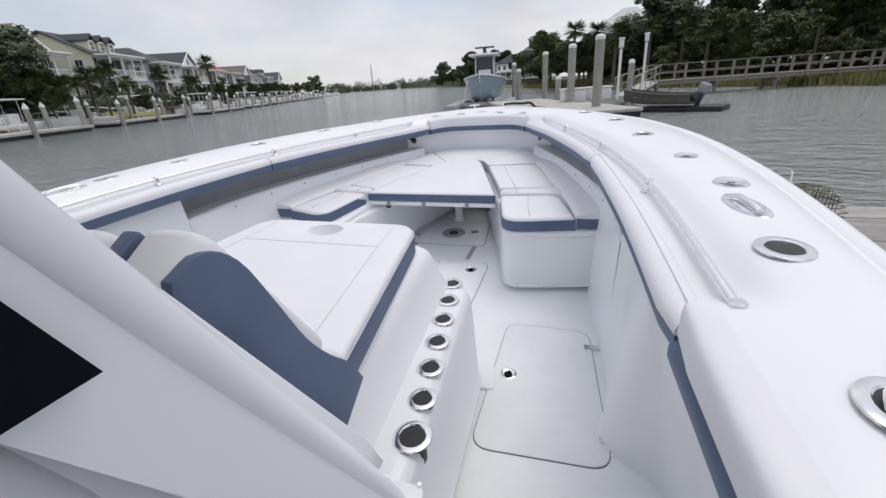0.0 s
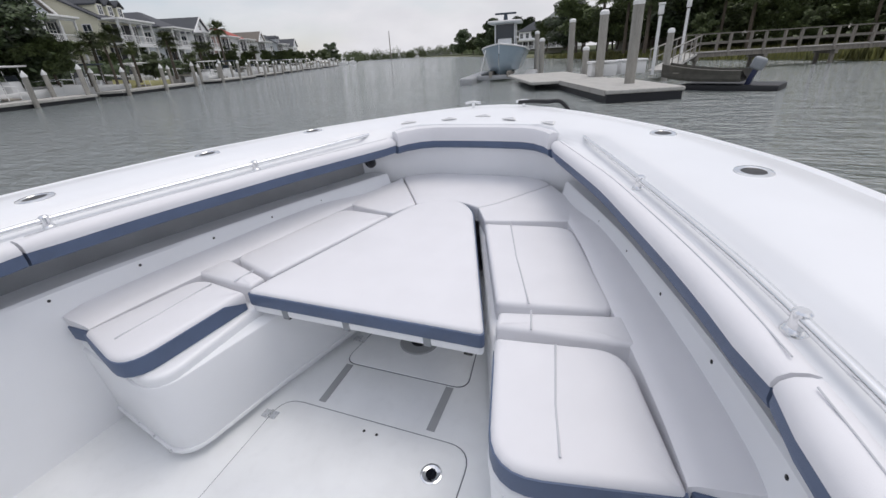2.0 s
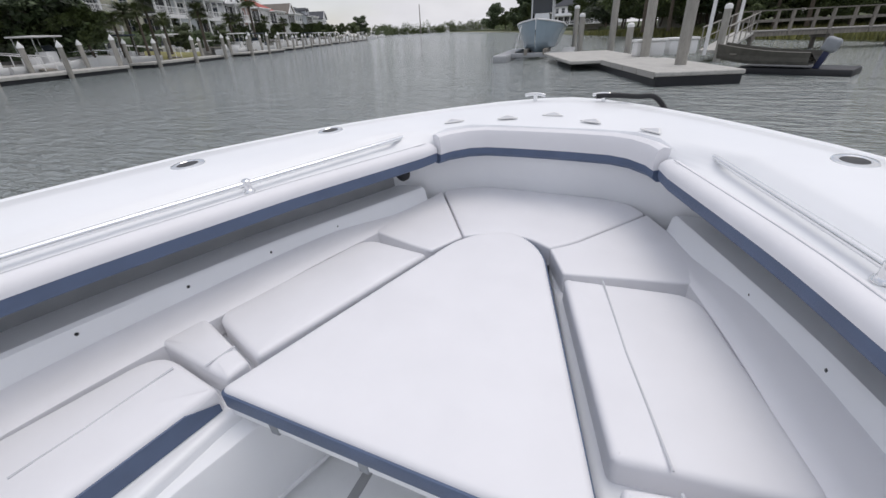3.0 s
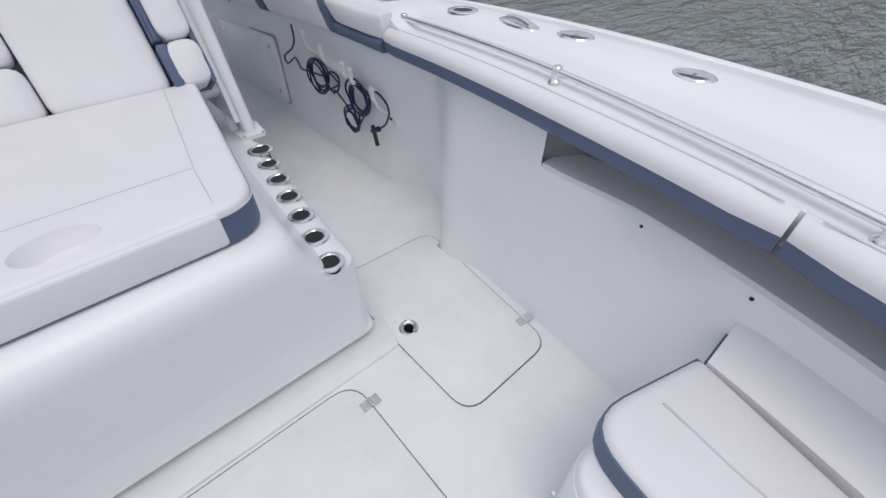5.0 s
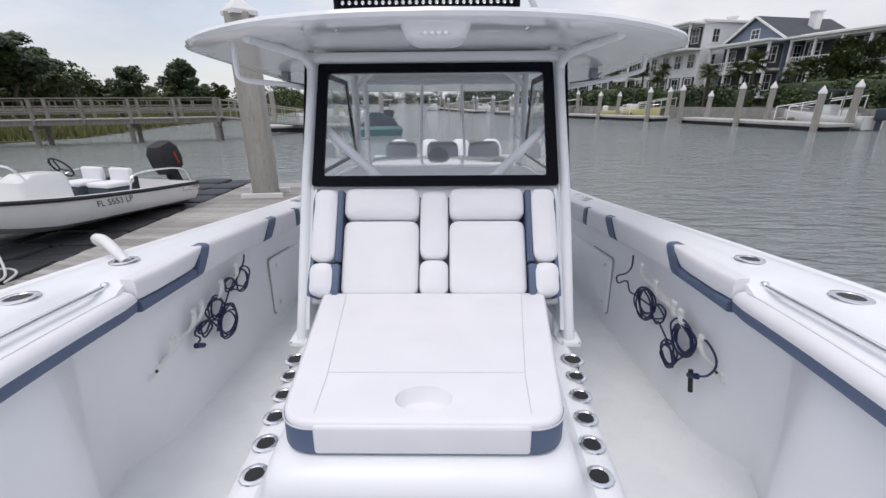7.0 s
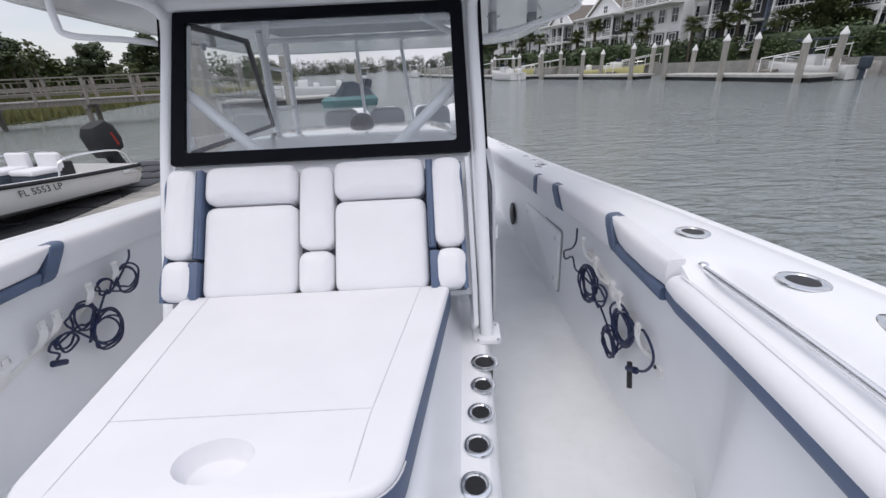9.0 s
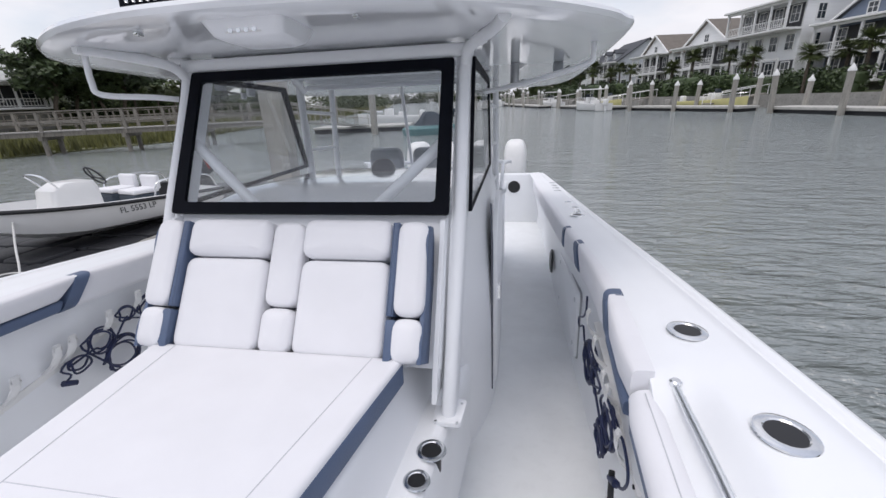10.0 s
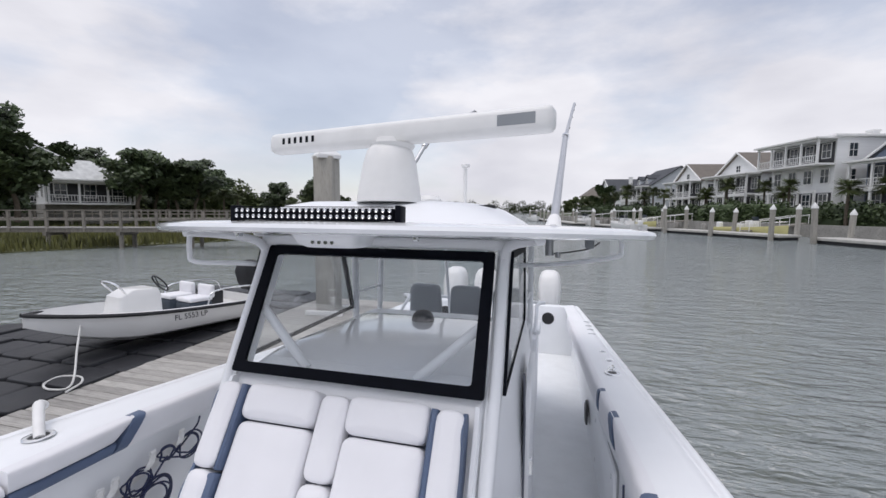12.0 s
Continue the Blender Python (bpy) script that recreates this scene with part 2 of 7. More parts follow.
def slab(outline, z0, z1, r=0.0, seg=2, both=False, crown=0.0):
    """A flat outline raised from z0 to z1, its upper edge rounded."""
    bm = bmesh.new()
    pts = [Vector((p[0], p[1], 0)) for p in outline]
    area = sum(a.x * b.y - b.x * a.y for a, b in zip(pts, pts[1:] + pts[:1]))
    if area < 0:
        pts.reverse()
    n = len(pts)

    def inset(d):
        res = []
        for i, p in enumerate(pts):
            t = (pts[(i + 1) % n] - pts[i - 1])
            t = t.normalized() if t.length else Vector((1, 0, 0))
            res.append(p + Vector((-t.y, t.x, 0)) * d)
        return res
    rings = []
    if both and r:
        for k in range(seg):
            a = math.pi / 2 * k / seg
            rings.append((inset(r * (1 - math.sin(a))), z0 + r * (1 - math.cos(a))))
    rings.append((pts, z0 + (r if both else 0)))
    rings.append((pts, z1 - r))
    if r:
        for k in range(1, seg + 1):
            a = math.pi / 2 * k / seg
            rings.append((inset(r * (1 - math.cos(a))), z1 - r + r * math.sin(a)))
    rows = [[bm.verts.new((p.x, p.y, z)) for p in ring] for ring, z in rings]
    for r0, r1 in zip(rows, rows[1:]):
        for i in range(n):
            bm.faces.new((r0[i], r0[(i + 1) % n], r1[(i + 1) % n], r1[i]))
    bm.faces.new(list(reversed(rows[0])))
    if crown:
        c = sum((v.co for v in rows[-1]), Vector()) / n
        last = rows[-1]
        for k in (0.93, 0.8, 0.6, 0.35):
            ring = [bm.verts.new(c + (v.co - c) * k + Vector((0, 0, crown * (1 - k ** 4)))) for v in rows[-1]]
            for i in range(n):
                bm.faces.new((last[i], last[(i + 1) % n], ring[(i + 1) % n], ring[i]))
            last = ring
        top = bm.verts.new(c + Vector((0, 0, crown)))
        for i in range(n):
            bm.faces.new((last[i], last[(i + 1) % n], top))
    else:
        bm.faces.new(rows[-1])
    return bm


def loft(rows, closed_u=False, closed_v=False, caps=False):
    bm = bmesh.new()
    grid = [[bm.verts.new(p) for p in row] for row in rows]
    m, n = len(grid), len(grid[0])
    for i in range(m if closed_u else m - 1):
        for j in range(n if closed_v else n - 1):
            q = (grid[i][j], grid[i][(j + 1) % n], grid[(i + 1) % m][(j + 1) % n], grid[(i + 1) % m][j])
            if len({v.co.to_tuple(6) for v in q}) > 2:
                bm.faces.new(q)
    if caps and closed_v:
        bm.faces.new(list(reversed(grid[0])))
        bm.faces.new(grid[-1])
    return bm


def tube(points, r, n=10, r_end=None, caps=True):
    pts = [Vector(p) for p in points]
    rows, up = [], None
    for i, p in enumerate(pts):
        t = (pts[min(i + 1, len(pts) - 1)] - pts[max(i - 1, 0)]).normalized()
        if up is None:
            up = t.orthogonal().normalized()
        up = (up - t * up.dot(t)).normalized()
        side = t.cross(up)
        q = r if r_end is None else r + (r_end - r) * i / (len(pts) - 1)
        rows.append([p + (up * math.cos(a) + side * math.sin(a)) * q for a in (2 * math.pi * k / n for k in range(n))])
    return loft(rows, closed_v=True, caps=caps)


def spline(points, steps=6):
    """A smooth line through the points."""
    p = [Vector(q) for q in points]
    p = [2 * p[0] - p[1]] + p + [2 * p[-1] - p[-2]]
    out = []
    for i in range(1, len(p) - 2):
        for k in range(steps):
            t = k / steps
            out.append(0.5 * (2 * p[i] + (p[i + 1] - p[i - 1]) * t + (2 * p[i - 1] - 5 * p[i] + 4 * p[i + 1] - p[i + 2]) * t * t
                              + (3 * p[i] - p[i - 1] - 3 * p[i + 1] + p[i + 2]) * t ** 3))
    return out + [p[-2]]


def lathe(profile, n=24):
    rows = [[(r * math.cos(2 * math.pi * k / n), r * math.sin(2 * math.pi * k / n), z) for k in range(n)] for r, z in profile]
    return loft(rows, closed_v=True, caps=True)


def disc(center, radius, depth, n=20):
    bm = lathe([(radius, -depth), (radius, depth)], n)
    bmesh.ops.translate(bm, verts=bm.verts, vec=center)
    return bm


def turned(bm, m):
    bmesh.ops.transform(bm, matrix=m, verts=bm.verts)
    return bm


def mirrored(bm):
    for v in bm.verts:
        v.co.x = -v.co.x
    bmesh.ops.reverse_faces(bm, faces=bm.faces)
    return bm


def carve(ob, cutters):
    """Sinks the cutters' shapes into ob's mesh for good."""
    tool = new("tool", mesh_of("tool", join(*cutters), None))
    bpy.context.view_layer.update()
    tool.matrix_basis = ob.matrix_world
    mod = ob.modifiers.new("cut", "BOOLEAN")
    mod.operation, mod.solver, mod.object = "DIFFERENCE", "EXACT", tool
    bpy.context.view_layer.update()
    done = bpy.data.meshes.new_from_object(ob.evaluated_get(bpy.context.evaluated_depsgraph_get()))
    ob.modifiers.clear()
    old, ob.data = ob.data, done
    done.name = old.name
    bpy.data.objects.remove(tool)
    done.polygons.foreach_set("use_smooth", [True] * len(done.polygons))
    done.set_sharp_from_angle(angle=radians(38))
    return ob


def curve_of(ys, xs):
    ys, xs = np.array(ys, float), np.array(xs, float)
    d = np.gradient(xs, ys)

    def f(y):
        y = min(max(y, ys[0]), ys[-1])
        i = min(max(int(np.searchsorted(ys, y)) - 1, 0), len(ys) - 2)
        h = ys[i + 1] - ys[i]
        t = (y - ys[i]) / h
        return float((1 + 2 * t) * (1 - t) ** 2 * xs[i] + t * (1 - t) ** 2 * h * d[i] + t * t * (3 - 2 * t) * xs[i + 1] + t * t * (t - 1) * h * d[i + 1])
    return f


def steps(a, b, n):
    return [a + (b - a) * i / n for i in range(n + 1)]

# ---- the boat's setting: hull, sole, coaming (x to starboard, y to the bow, z up from the sole) ----
x_outer = curve_of([-6.2, -4, -2, -0.5, 0.5, 1.5, 2.1, 2.6, 3.1, 3.56], [1.43, 1.57, 1.675, 1.735, 1.765, 1.765, 1.72, 1.63, 1.49, 1.26])
z_gun = curve_of([-6.2, -2.2, 0, 0.55, 2.1, 2.9, 3.55, 4.65], [0.84, 0.89, 0.966, 0.98, 0.95, 0.915, 0.888, 0.868])
x_rail = curve_of([-6.2, -1.76, -0.55, 0.1, 0.3, 1.17, 2.03, 2.87, 3.74], [1.20, 1.36, 1.40, 1.41, 1.393, 1.318, 1.165, 0.925, 0.64])
x_face = curve_of([-6.2, -1.76, -0.55, 0.28, 1.2, 2.05, 2.67, 2.95, 3.22, 3.66], [1.16, 1.32, 1.35, 1.285, 1.2, 1.075, 0.893, 0.80, 0.69, 0.50])
x_floor = curve_of([-6.0, -1.5, 0.0, 0.6, 0.66, 1.0, 1.63, 2.0, 2.7, 3.5], [1.36, 1.37, 1.385, 1.37, 1.27, 1.235, 1.17, 1.12, 0.9, 0.5])


def smooth(a, b, v):
    t = min(max((v - a) / (b - a), 0), 1)
    return t * t * (3 - 2 * t)


def gunwale_row(y):
    xo, zg, xr, k = x_outer(y), z_gun(y), x_rail(y), smooth(0.22, 0.42, y)
    f = x_face(y)
    inner = [(xr + 0.10, zg), (xr + 0.075, zg - 0.012 * k), (xr + 0.05, zg - 0.035 * k), (xr + 0.025, zg - 0.052 * k - 0.004), (xr - 0.03, zg - 0.056 * k - 0.01),
             (f + 0.05, zg - 0.06 * k - 0.02), (f + 0.05, zg - 0.152)]
    outer = [(xo - 0.02, zg - 0.16), (xo + 0.012, zg - 0.10), (xo + 0.016, zg - 0.06), (xo + 0.004, zg - 0.03), (xo - 0.012, zg - 0.012), (xo - 0.032, zg - 0.003), (xo - 0.05, zg - 0.004), (xo - 0.06, zg - 0.012), (xo - 0.07, zg - 0.012), (xo - 0.084, zg - 0.001)]
    mid = [(xo - 0.084 + (xr + 0.10 - xo + 0.084) * t, zg + 0.008 * math.sin(math.pi * t)) for t in (0.33, 0.67)]
    return [(x, y, z) for x, z in outer + mid + inner]


def bow_rows():
    """The foredeck's rows, from the starboard shoulder round to the stem."""
    outer = [(1.26, 3.56), (1.10, 3.79), (0.90, 4.02), (0.67, 4.24), (0.42, 4.44), (0.17, 4.58), (0.0, 4.62)]
    inner = [(0.60, 3.56), (0.53, 3.68), (0.47, 3.76), (0.38, 3.845), (0.24, 3.87), (0.1, 3.875), (0.0, 3.875)]
    rows = []
    for i in range(1, len(outer)):
        o, n = Vector((*outer[i], 0)), Vector((*inner[i], 0))
        d = (n - o).normalized()
        zg = z_gun(outer[i][1])
        fade = max(0, 1 - i / 2)
        row = [(o + d * a, zg + h) for a, h in ((0.02, -0.16), (-0.012, -0.10), (-0.016, -0.06), (-0.004, -0.03), (0.012, -0.012), (0.032, -0.003), (0.05, -0.004), (0.06, -0.012), (0.07, -0.012), (0.084, -0.001))]
        L = (n - o).length
        row += [(o + d * (0.084 + (L - 0.184) * t), zg + 0.012 * math.sin(math.pi * t)) for t in (0.33, 0.67)]
        row += [(n - d * 0.10, zg), (n - d * 0.075, zg - 0.012 * fade), (n - d * 0.05, zg - 0.035 * fade), (n - d * 0.025, zg - 0.052 * fade - 0.004),
                (n - d * 0.012, zg - 0.03 - 0.03 * fade), (n + d * 0.0, zg - 0.05 - 0.02 * fade), (n + d * 0.0, zg - 0.15)]
        rows.append([(p.x, p.y, z) for p, z in row])
    return rows


rows = [gunwale_row(y) for y in steps(-6.1, 0.0, 24) + steps(0.06, 0.46, 12) + steps(0.5, 3.56, 26)] + bow_rows()
full = rows + [[(-x, y, z) for x, y, z in r] for r in reversed(rows[:-1])]
deck = solid("gunwale_deck", loft(full), GELCOAT, "white gelcoat gunwale and foredeck around the boat", "deck", kind="structure")
hull_rows = []
for r in full:
    x, y, z = r[0]
    k = smooth(2.0, 4.3, y)
    hull_rows.append([(x, y, z), (x * 0.985, y - 0.03 * k, z - 0.2), (x * (0.93 - 0.2 * k), y - 0.15 * k, 0.1 - 0.1 * k), (x * (0.88 - 0.4 * k), y - 0.35 * k, -0.5), (x * 0.5, y - 0.6 * k, -1.0)])
solid("hull", loft(hull_rows), GELCOAT, "white gelcoat outer hull sides afloat", "hull", kind="structure")

edge = [(x_floor(y) + 0.07, y) for y in steps(-6.0, 3.5, 60)]
floor = solid("floor", slab(edge + [(-x, y) for x, y in reversed(edge)], -0.06, 0.0), NONSKID, "white non-skid fibreglass cockpit sole", "floor", kind="structure")

def wall_rows(side):
    out = []
    for y in steps(-5.98, 0.58, 26) + steps(0.6, 1.22, 12):
        xf, f = x_floor(y), x_face(y) + 0.055
        out.append([(side * xf, y, 0.0), (side * (xf + 0.01), y, 0.03), (side * (xf * 0.55 + f * 0.45), y, 0.35), (side * f, y, z_gun(y) - 0.13)])
    return out


def low_wall_rows(side):
    out = []
    for y in steps(1.22, 3.66, 30):
        k = smooth(1.22, 1.6, y)
        xf, f = x_floor(y), x_face(y) + 0.055 + 0.04 * k
        zt = z_gun(y) - 0.30
        m = 0.55 - 0.05 * k
        xm = xf * m + f * (1 - m)
        f = f * k + (xm + (f - xm) * (zt - 0.35) / (z_gun(y) - 0.48)) * (1 - k)
        out.append([(side * xf, y, 0.0), (side * (xf + 0.01), y, 0.03), (side * xm, y, 0.35 + (zt * 0.6 - 0.35) * k), (side * (f - 0.004), y, zt - 0.012), (side * (f + 0.008), y, zt), (side * (f + 0.16), y, zt + 0.004)])
    return out


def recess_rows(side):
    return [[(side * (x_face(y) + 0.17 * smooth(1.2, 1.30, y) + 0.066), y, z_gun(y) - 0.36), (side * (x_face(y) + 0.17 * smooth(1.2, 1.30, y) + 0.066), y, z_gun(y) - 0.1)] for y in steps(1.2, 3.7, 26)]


for side, word in ((1, "starboard"), (-1, "port")):
    both = join(loft(wall_rows(side)), loft(low_wall_rows(side)))
    bmesh.ops.remove_doubles(both, verts=both.verts, dist=0.002)
    solid("wall_" + word, both, GELCOAT, "white gelcoat inner side wall of the cockpit", "wall", kind="structure")
    # the back face of the recess is one even mid grey
    solid("recess_" + word, loft(recess_rows(side)), MID_GREY, "grey back face of the open recess under the coaming", "wall", kind="structure")
solid("wall_bow", loft([[(x, y, 0.40) for x, y in ((0.80, 3.60), (0.60, 3.74), (0.44, 3.88), (0.3, 3.93), (-0.3, 3.93), (-0.44, 3.88), (-0.60, 3.74), (-0.80, 3.60))],
                        [(x, y - 0.03, 0.80) for x, y in ((0.80, 3.62), (0.60, 3.74), (0.44, 3.86), (0.3, 3.90), (-0.3, 3.90), (-0.44, 3.86), (-0.60, 3.74), (-0.80, 3.62))]]), GELCOAT,
      "white gelcoat wall behind the bow seat", "wall", kind="structure")
solid("wall_transom", join(box((-1.40, -6.1, -0.05), (1.40, -5.9, 0.84), 0.03), box((-1.40, -6.7, -0.4), (1.40, -6.05, 0.45), 0.04)), GELCOAT, "white gelcoat transom across the stern", "wall", kind="structure")

# coaming bolsters: padded white rolls with a blue lower band
def bolster(y0, y1, name="coaming_bolster"):
    th = empty(name, "white padded vinyl coaming bolster with blue lower band", "bolster", "coaming bolsters")
    prof_w = [(0.055, -0.068), (0.04, -0.056), (0.02, -0.053), (-0.006, -0.058), (-0.024, -0.072), (-0.03, -0.088), (-0.028, -0.104), (0.05, -0.104)]
    prof_b = [(-0.026, -0.105), (-0.026, -0.132), (-0.018, -0.152), (-0.002, -0.16), (0.05, -0.16), (0.05, -0.105)]
    for nm, prof, m in (("pad", prof_w, VINYL), ("band", prof_b, BLUE)):
        rws = []
        n = max(4, int((y1 - y0) / 0.1))
        for i, y in enumerate(steps(y0, y1, n)):
            e = 0.012 if i in (0, n) else 0
            rws.append([(x_face(y) + 0.012 + dx * (1 - e * 8) + e, y, z_gun(y) + dz * 1.0 + (0.006 if e and dz > -0.1 else 0) * -1) for dx, dz in prof])
        part(nm, loft(rws, closed_v=True, caps=True), m, th, "blue vinyl band" if nm == "band" else "")
    part("seam", tube([(x_face(y) + 0.012 + 0.02, y, z_gun(y) - 0.0525) for y in steps(y0 + 0.03, y1 - 0.03, max(4, int((y1 - y0) / 0.1)))], 0.0018, 6), PIPING, th)
    return th


def bow_bolster():
    th = empty("coaming_bolster", "white padded bow coaming bolster with blue lower band", "bolster", "coaming bolsters")
    line = [(0.505, 3.675), (0.47, 3.74), (0.39, 3.815), (0.30, 3.85), (0.15, 3.86), (0, 3.862), (-0.15, 3.86), (-0.30, 3.85), (-0.39, 3.815), (-0.47, 3.74), (-0.505, 3.675)]
    for nm, prof, m in (("pad", [(0.03, -0.02), (0.0, -0.012), (-0.02, -0.022), (-0.03, -0.045), (-0.03, -0.09), (-0.028, -0.108), (0.03, -0.108)], VINYL),
                        ("band", [(-0.026, -0.109), (-0.025, -0.14), (-0.005, -0.16), (0.03, -0.16), (0.03, -0.109)], BLUE)):
        rws = []
        for i, (x, y) in enumerate(line):
            a, b = Vector(line[max(i - 1, 0)]), Vector(line[min(i + 1, len(line) - 1)])
            t = (b - a).normalized()
            nrm = Vector((t.y, -t.x))
            if nrm.y < 0:
                nrm = -nrm
            rws.append([(x + nrm.x * d, y + nrm.y * d, z_gun(3.9) + dz) for d, dz in prof])
        part(nm, loft(rws, closed_v=True, caps=True), m, th, "blue vinyl band" if nm == "band" else "")


def aft_bolster():
    """Flat padded panels along the side decks, the band climbing at a slant to the top edge."""
    th = empty("coaming_bolster", "white padded side-deck bolster with slanted blue bands", "bolster", "coaming bolsters")

    def panel(y0, y1, low0, low1, top, m, nm, off, slant0=0.0, slant1=0.0):
        rws = []
        for t in steps(0, 1, max(2, int(abs(y1 - y0) / 0.1))):
            row = []
            for dx, f in ((0.05, 1.0), (0.018, 1.0), (0.0, 0.985), (-0.014, 0.945), (-0.022, 0.87), (-0.027, 0.68), (-0.027, 0.18), (-0.022, 0.06), (-0.01, 0.0), (0.05, 0.0)):
                y = (y0 + slant0 * f) * (1 - t) + (y1 + slant1 * f) * t
                if m is VINYL and (t in (0, 1)) and dx < 0:
                    dx *= 0.45
                lo = low0 + (low1 - low0) * t
                row.append((x_face(y) + 0.012 + dx + off, y, z_gun(y) + lo + (top - lo) * f))
            rws.append(row)
        part(nm, loft(rws, closed_v=True, caps=True), m, th, "blue vinyl band" if m is BLUE else "")
    panel(0.272, -0.20, -0.104, -0.104, -0.006, VINYL, "pad", 0.0, 0, -0.14)
    panel(0.272, -0.18, -0.16, -0.16, -0.105, BLUE, "band", 0.002, 0, -0.04)
    panel(-0.19, -0.27, -0.165, -0.165, -0.006, BLUE, "band", 0.003, -0.135, -0.14)
    panel(-0.275, -1.11, -0.165, -0.165, -0.006, VINYL, "pad", 0.0, -0.14, -0.14)
    panel(-1.115, -1.22, -0.165, -0.165, -0.006, BLUE, "band", 0.003, -0.14, -0.14)
    panel(-1.225, -1.75, -0.165, -0.165, -0.006, VINYL, "pad", 0.0, -0.14, 0)
    panel(-1.755, -1.82, -0.165, -0.165, -0.006, BLUE, "band", 0.003, 0, 0)
    panel(-1.825, -5.0, -0.165, -0.165, -0.006, VINYL, "pad", 0.0, 0, 0)
    return th


def mirror_thing(th):
    made = copy_thing(th, TRIM)
    for c in made.children_recursive:
        me = c.data.copy()
        bm = bmesh.new()
        bm.from_mesh(me)
        mirrored(bm)
        bm.to_mesh(me)
        bm.free()
        c.data = me
    return made


for th in (bolster(0.285, 1.9), bolster(1.91, 3.66), aft_bolster()):
    mirror_thing(th)
bow_bolster()

# grab rails on posts inside the gunwale
def grab_rail():
    th = empty("grab_rail", "polished stainless bow grab rail on short posts", "rail", "grab rails")
    pts = [(x_rail(y), y, z_gun(y) - 0.03) for y in steps(0.30, 3.72, 40)]
    part("bar", tube(pts, 0.0115, 10), RAIL, th)
    for y in (0.30, 1.173, 2.034, 2.868, 3.72):
        x, z = x_rail(y), z_gun(y)
        part("post", join(turned(lathe([(0.026, -0.062), (0.024, -0.056), (0.0165, -0.05), (0.0155, -0.03), (0.0165, -0.016), (0.012, -0.012)], 14), Matrix.Translation((x, y, z)))), CHROME, th)
    return th


mirror_thing(grab_rail())

# rod holders and fittings let into the gunwale
def ring_bm(r, hole, h=0.006):
    return lathe([(r, 0.0), (r - 0.002, h * 0.6), (r - 0.010, h), (hole + 0.004, h), (hole, h * 0.4), (hole, -0.02)], 26)


def rod_holder(x, y, z, r=0.062, hole=0.038, lean=0.0, stretch=1.0, parent_name="rod_holder", tilt=0.0, group="gunwale rod holders"):
    at = TRIM @ Matrix.Translation((x, y, z)) @ pose(0, 0, 0, lean, tilt, 0)
    th = empty(parent_name, "round stainless rod holder with a black bore", "rod holder", group, at=at)
    ring = ring_bm(r, hole)
    bore = lathe([(hole + 0.001, 0.003), (hole, -0.02), (hole * 0.94, -0.084), (hole * 0.3, -0.086)], 20)
    for b in (ring, bore):
        for v in b.verts:
            v.co.y *= stretch
    part("flange", ring, CHROME, th)
    part("bore", bore, HOLE, th, "black bore")
    return th


GUN_HOLES = [(1.52, 0.02), (1.536, 0.52), (1.39, 2.135), (1.28, 2.90), (1.05, 3.55), (1.47, -2.22)]
cut = []
for sx in (1, -1):
    for x, y in GUN_HOLES:
        cut.append(disc((sx * x, y, z_gun(y)), 0.041, 0.09, 18))
carve(deck, cut)
for sx in (1, -1):
    for x, y in GUN_HOLES:
        rod_holder(sx * x, y, z_gun(y) + 0.006, stretch=1.12)


def flush_cleat(x, y, r=0.075):
    th = empty("pop_up_cleat", "oval stainless pop-up cleat flush in the gunwale", "cleat", "gunwale cleats", at=TRIM @ Matrix.Translation((x, y, z_gun(y) + 0.004)) @ pose(0, 0, 0, 0, 0, 12 if x > 0 else -12))
    plate = lathe([(r, 0), (r - 0.004, 0.005), (r - 0.018, 0.006), (r - 0.024, 0.002), (0.0001, 0.001)], 28)
    for v in plate.verts:
        v.co.x *= 0.62
        v.co.y *= 1.5
    part("plate", plate, CHROME, th)
    bar = tube(spline([(0, -0.07, 0.006), (0, -0.03, 0.013), (0, 0.03, 0.013), (0, 0.07, 0.006)]), 0.014, 10, 0.012)
    part("horn", bar, CHROME, th)


def deck_plate(x, y, r=0.05):
    th = empty("deck_plate", "small oval stainless deck plate", "deck plate", "deck plates", at=TRIM @ Matrix.Translation((x, y, z_gun(y) + 0.006)))
    plate = lathe([(r, 0), (r - 0.003, 0.004), (r - 0.012, 0.005), (r - 0.016, 0.0025), (0.0001, 0.003)], 24)
    for v in plate.verts:
        v.co.y *= 1.25
    part("plate", plate, CHROME, th)
    part("key_slot", box((-0.012, -0.004, 0.002), (0.012, 0.004, 0.0045), 0.001), GREY_VINYL, th)


for sx in (1, -1):
    flush_cleat(sx * 1.54, 0.82)
    deck_plate(sx * 1.56, 1.06, 0.056)
    deck_plate(sx * 1.50, 1.50)

    flush_cleat(sx * 1.485, -2.35, 0.06)
    deck_plate(sx * 1.50, -2.62, 0.04)
    deck_plate(sx * 1.48, -2.95, 0.035)
    for y in (-3.8, -4.05, -4.3, -4.58):
        th = empty("gunwale_vent", "narrow dark vent slot in the gunwale", "vent", "gunwale vents", at=TRIM @ Matrix.Translation((sx * 1.45, y, z_gun(y) + 0.004)))
        part("slot", box((-0.04, -0.018, 0.0), (0.04, 0.018, 0.004), 0.0015, 1), GREY_VINYL, th)

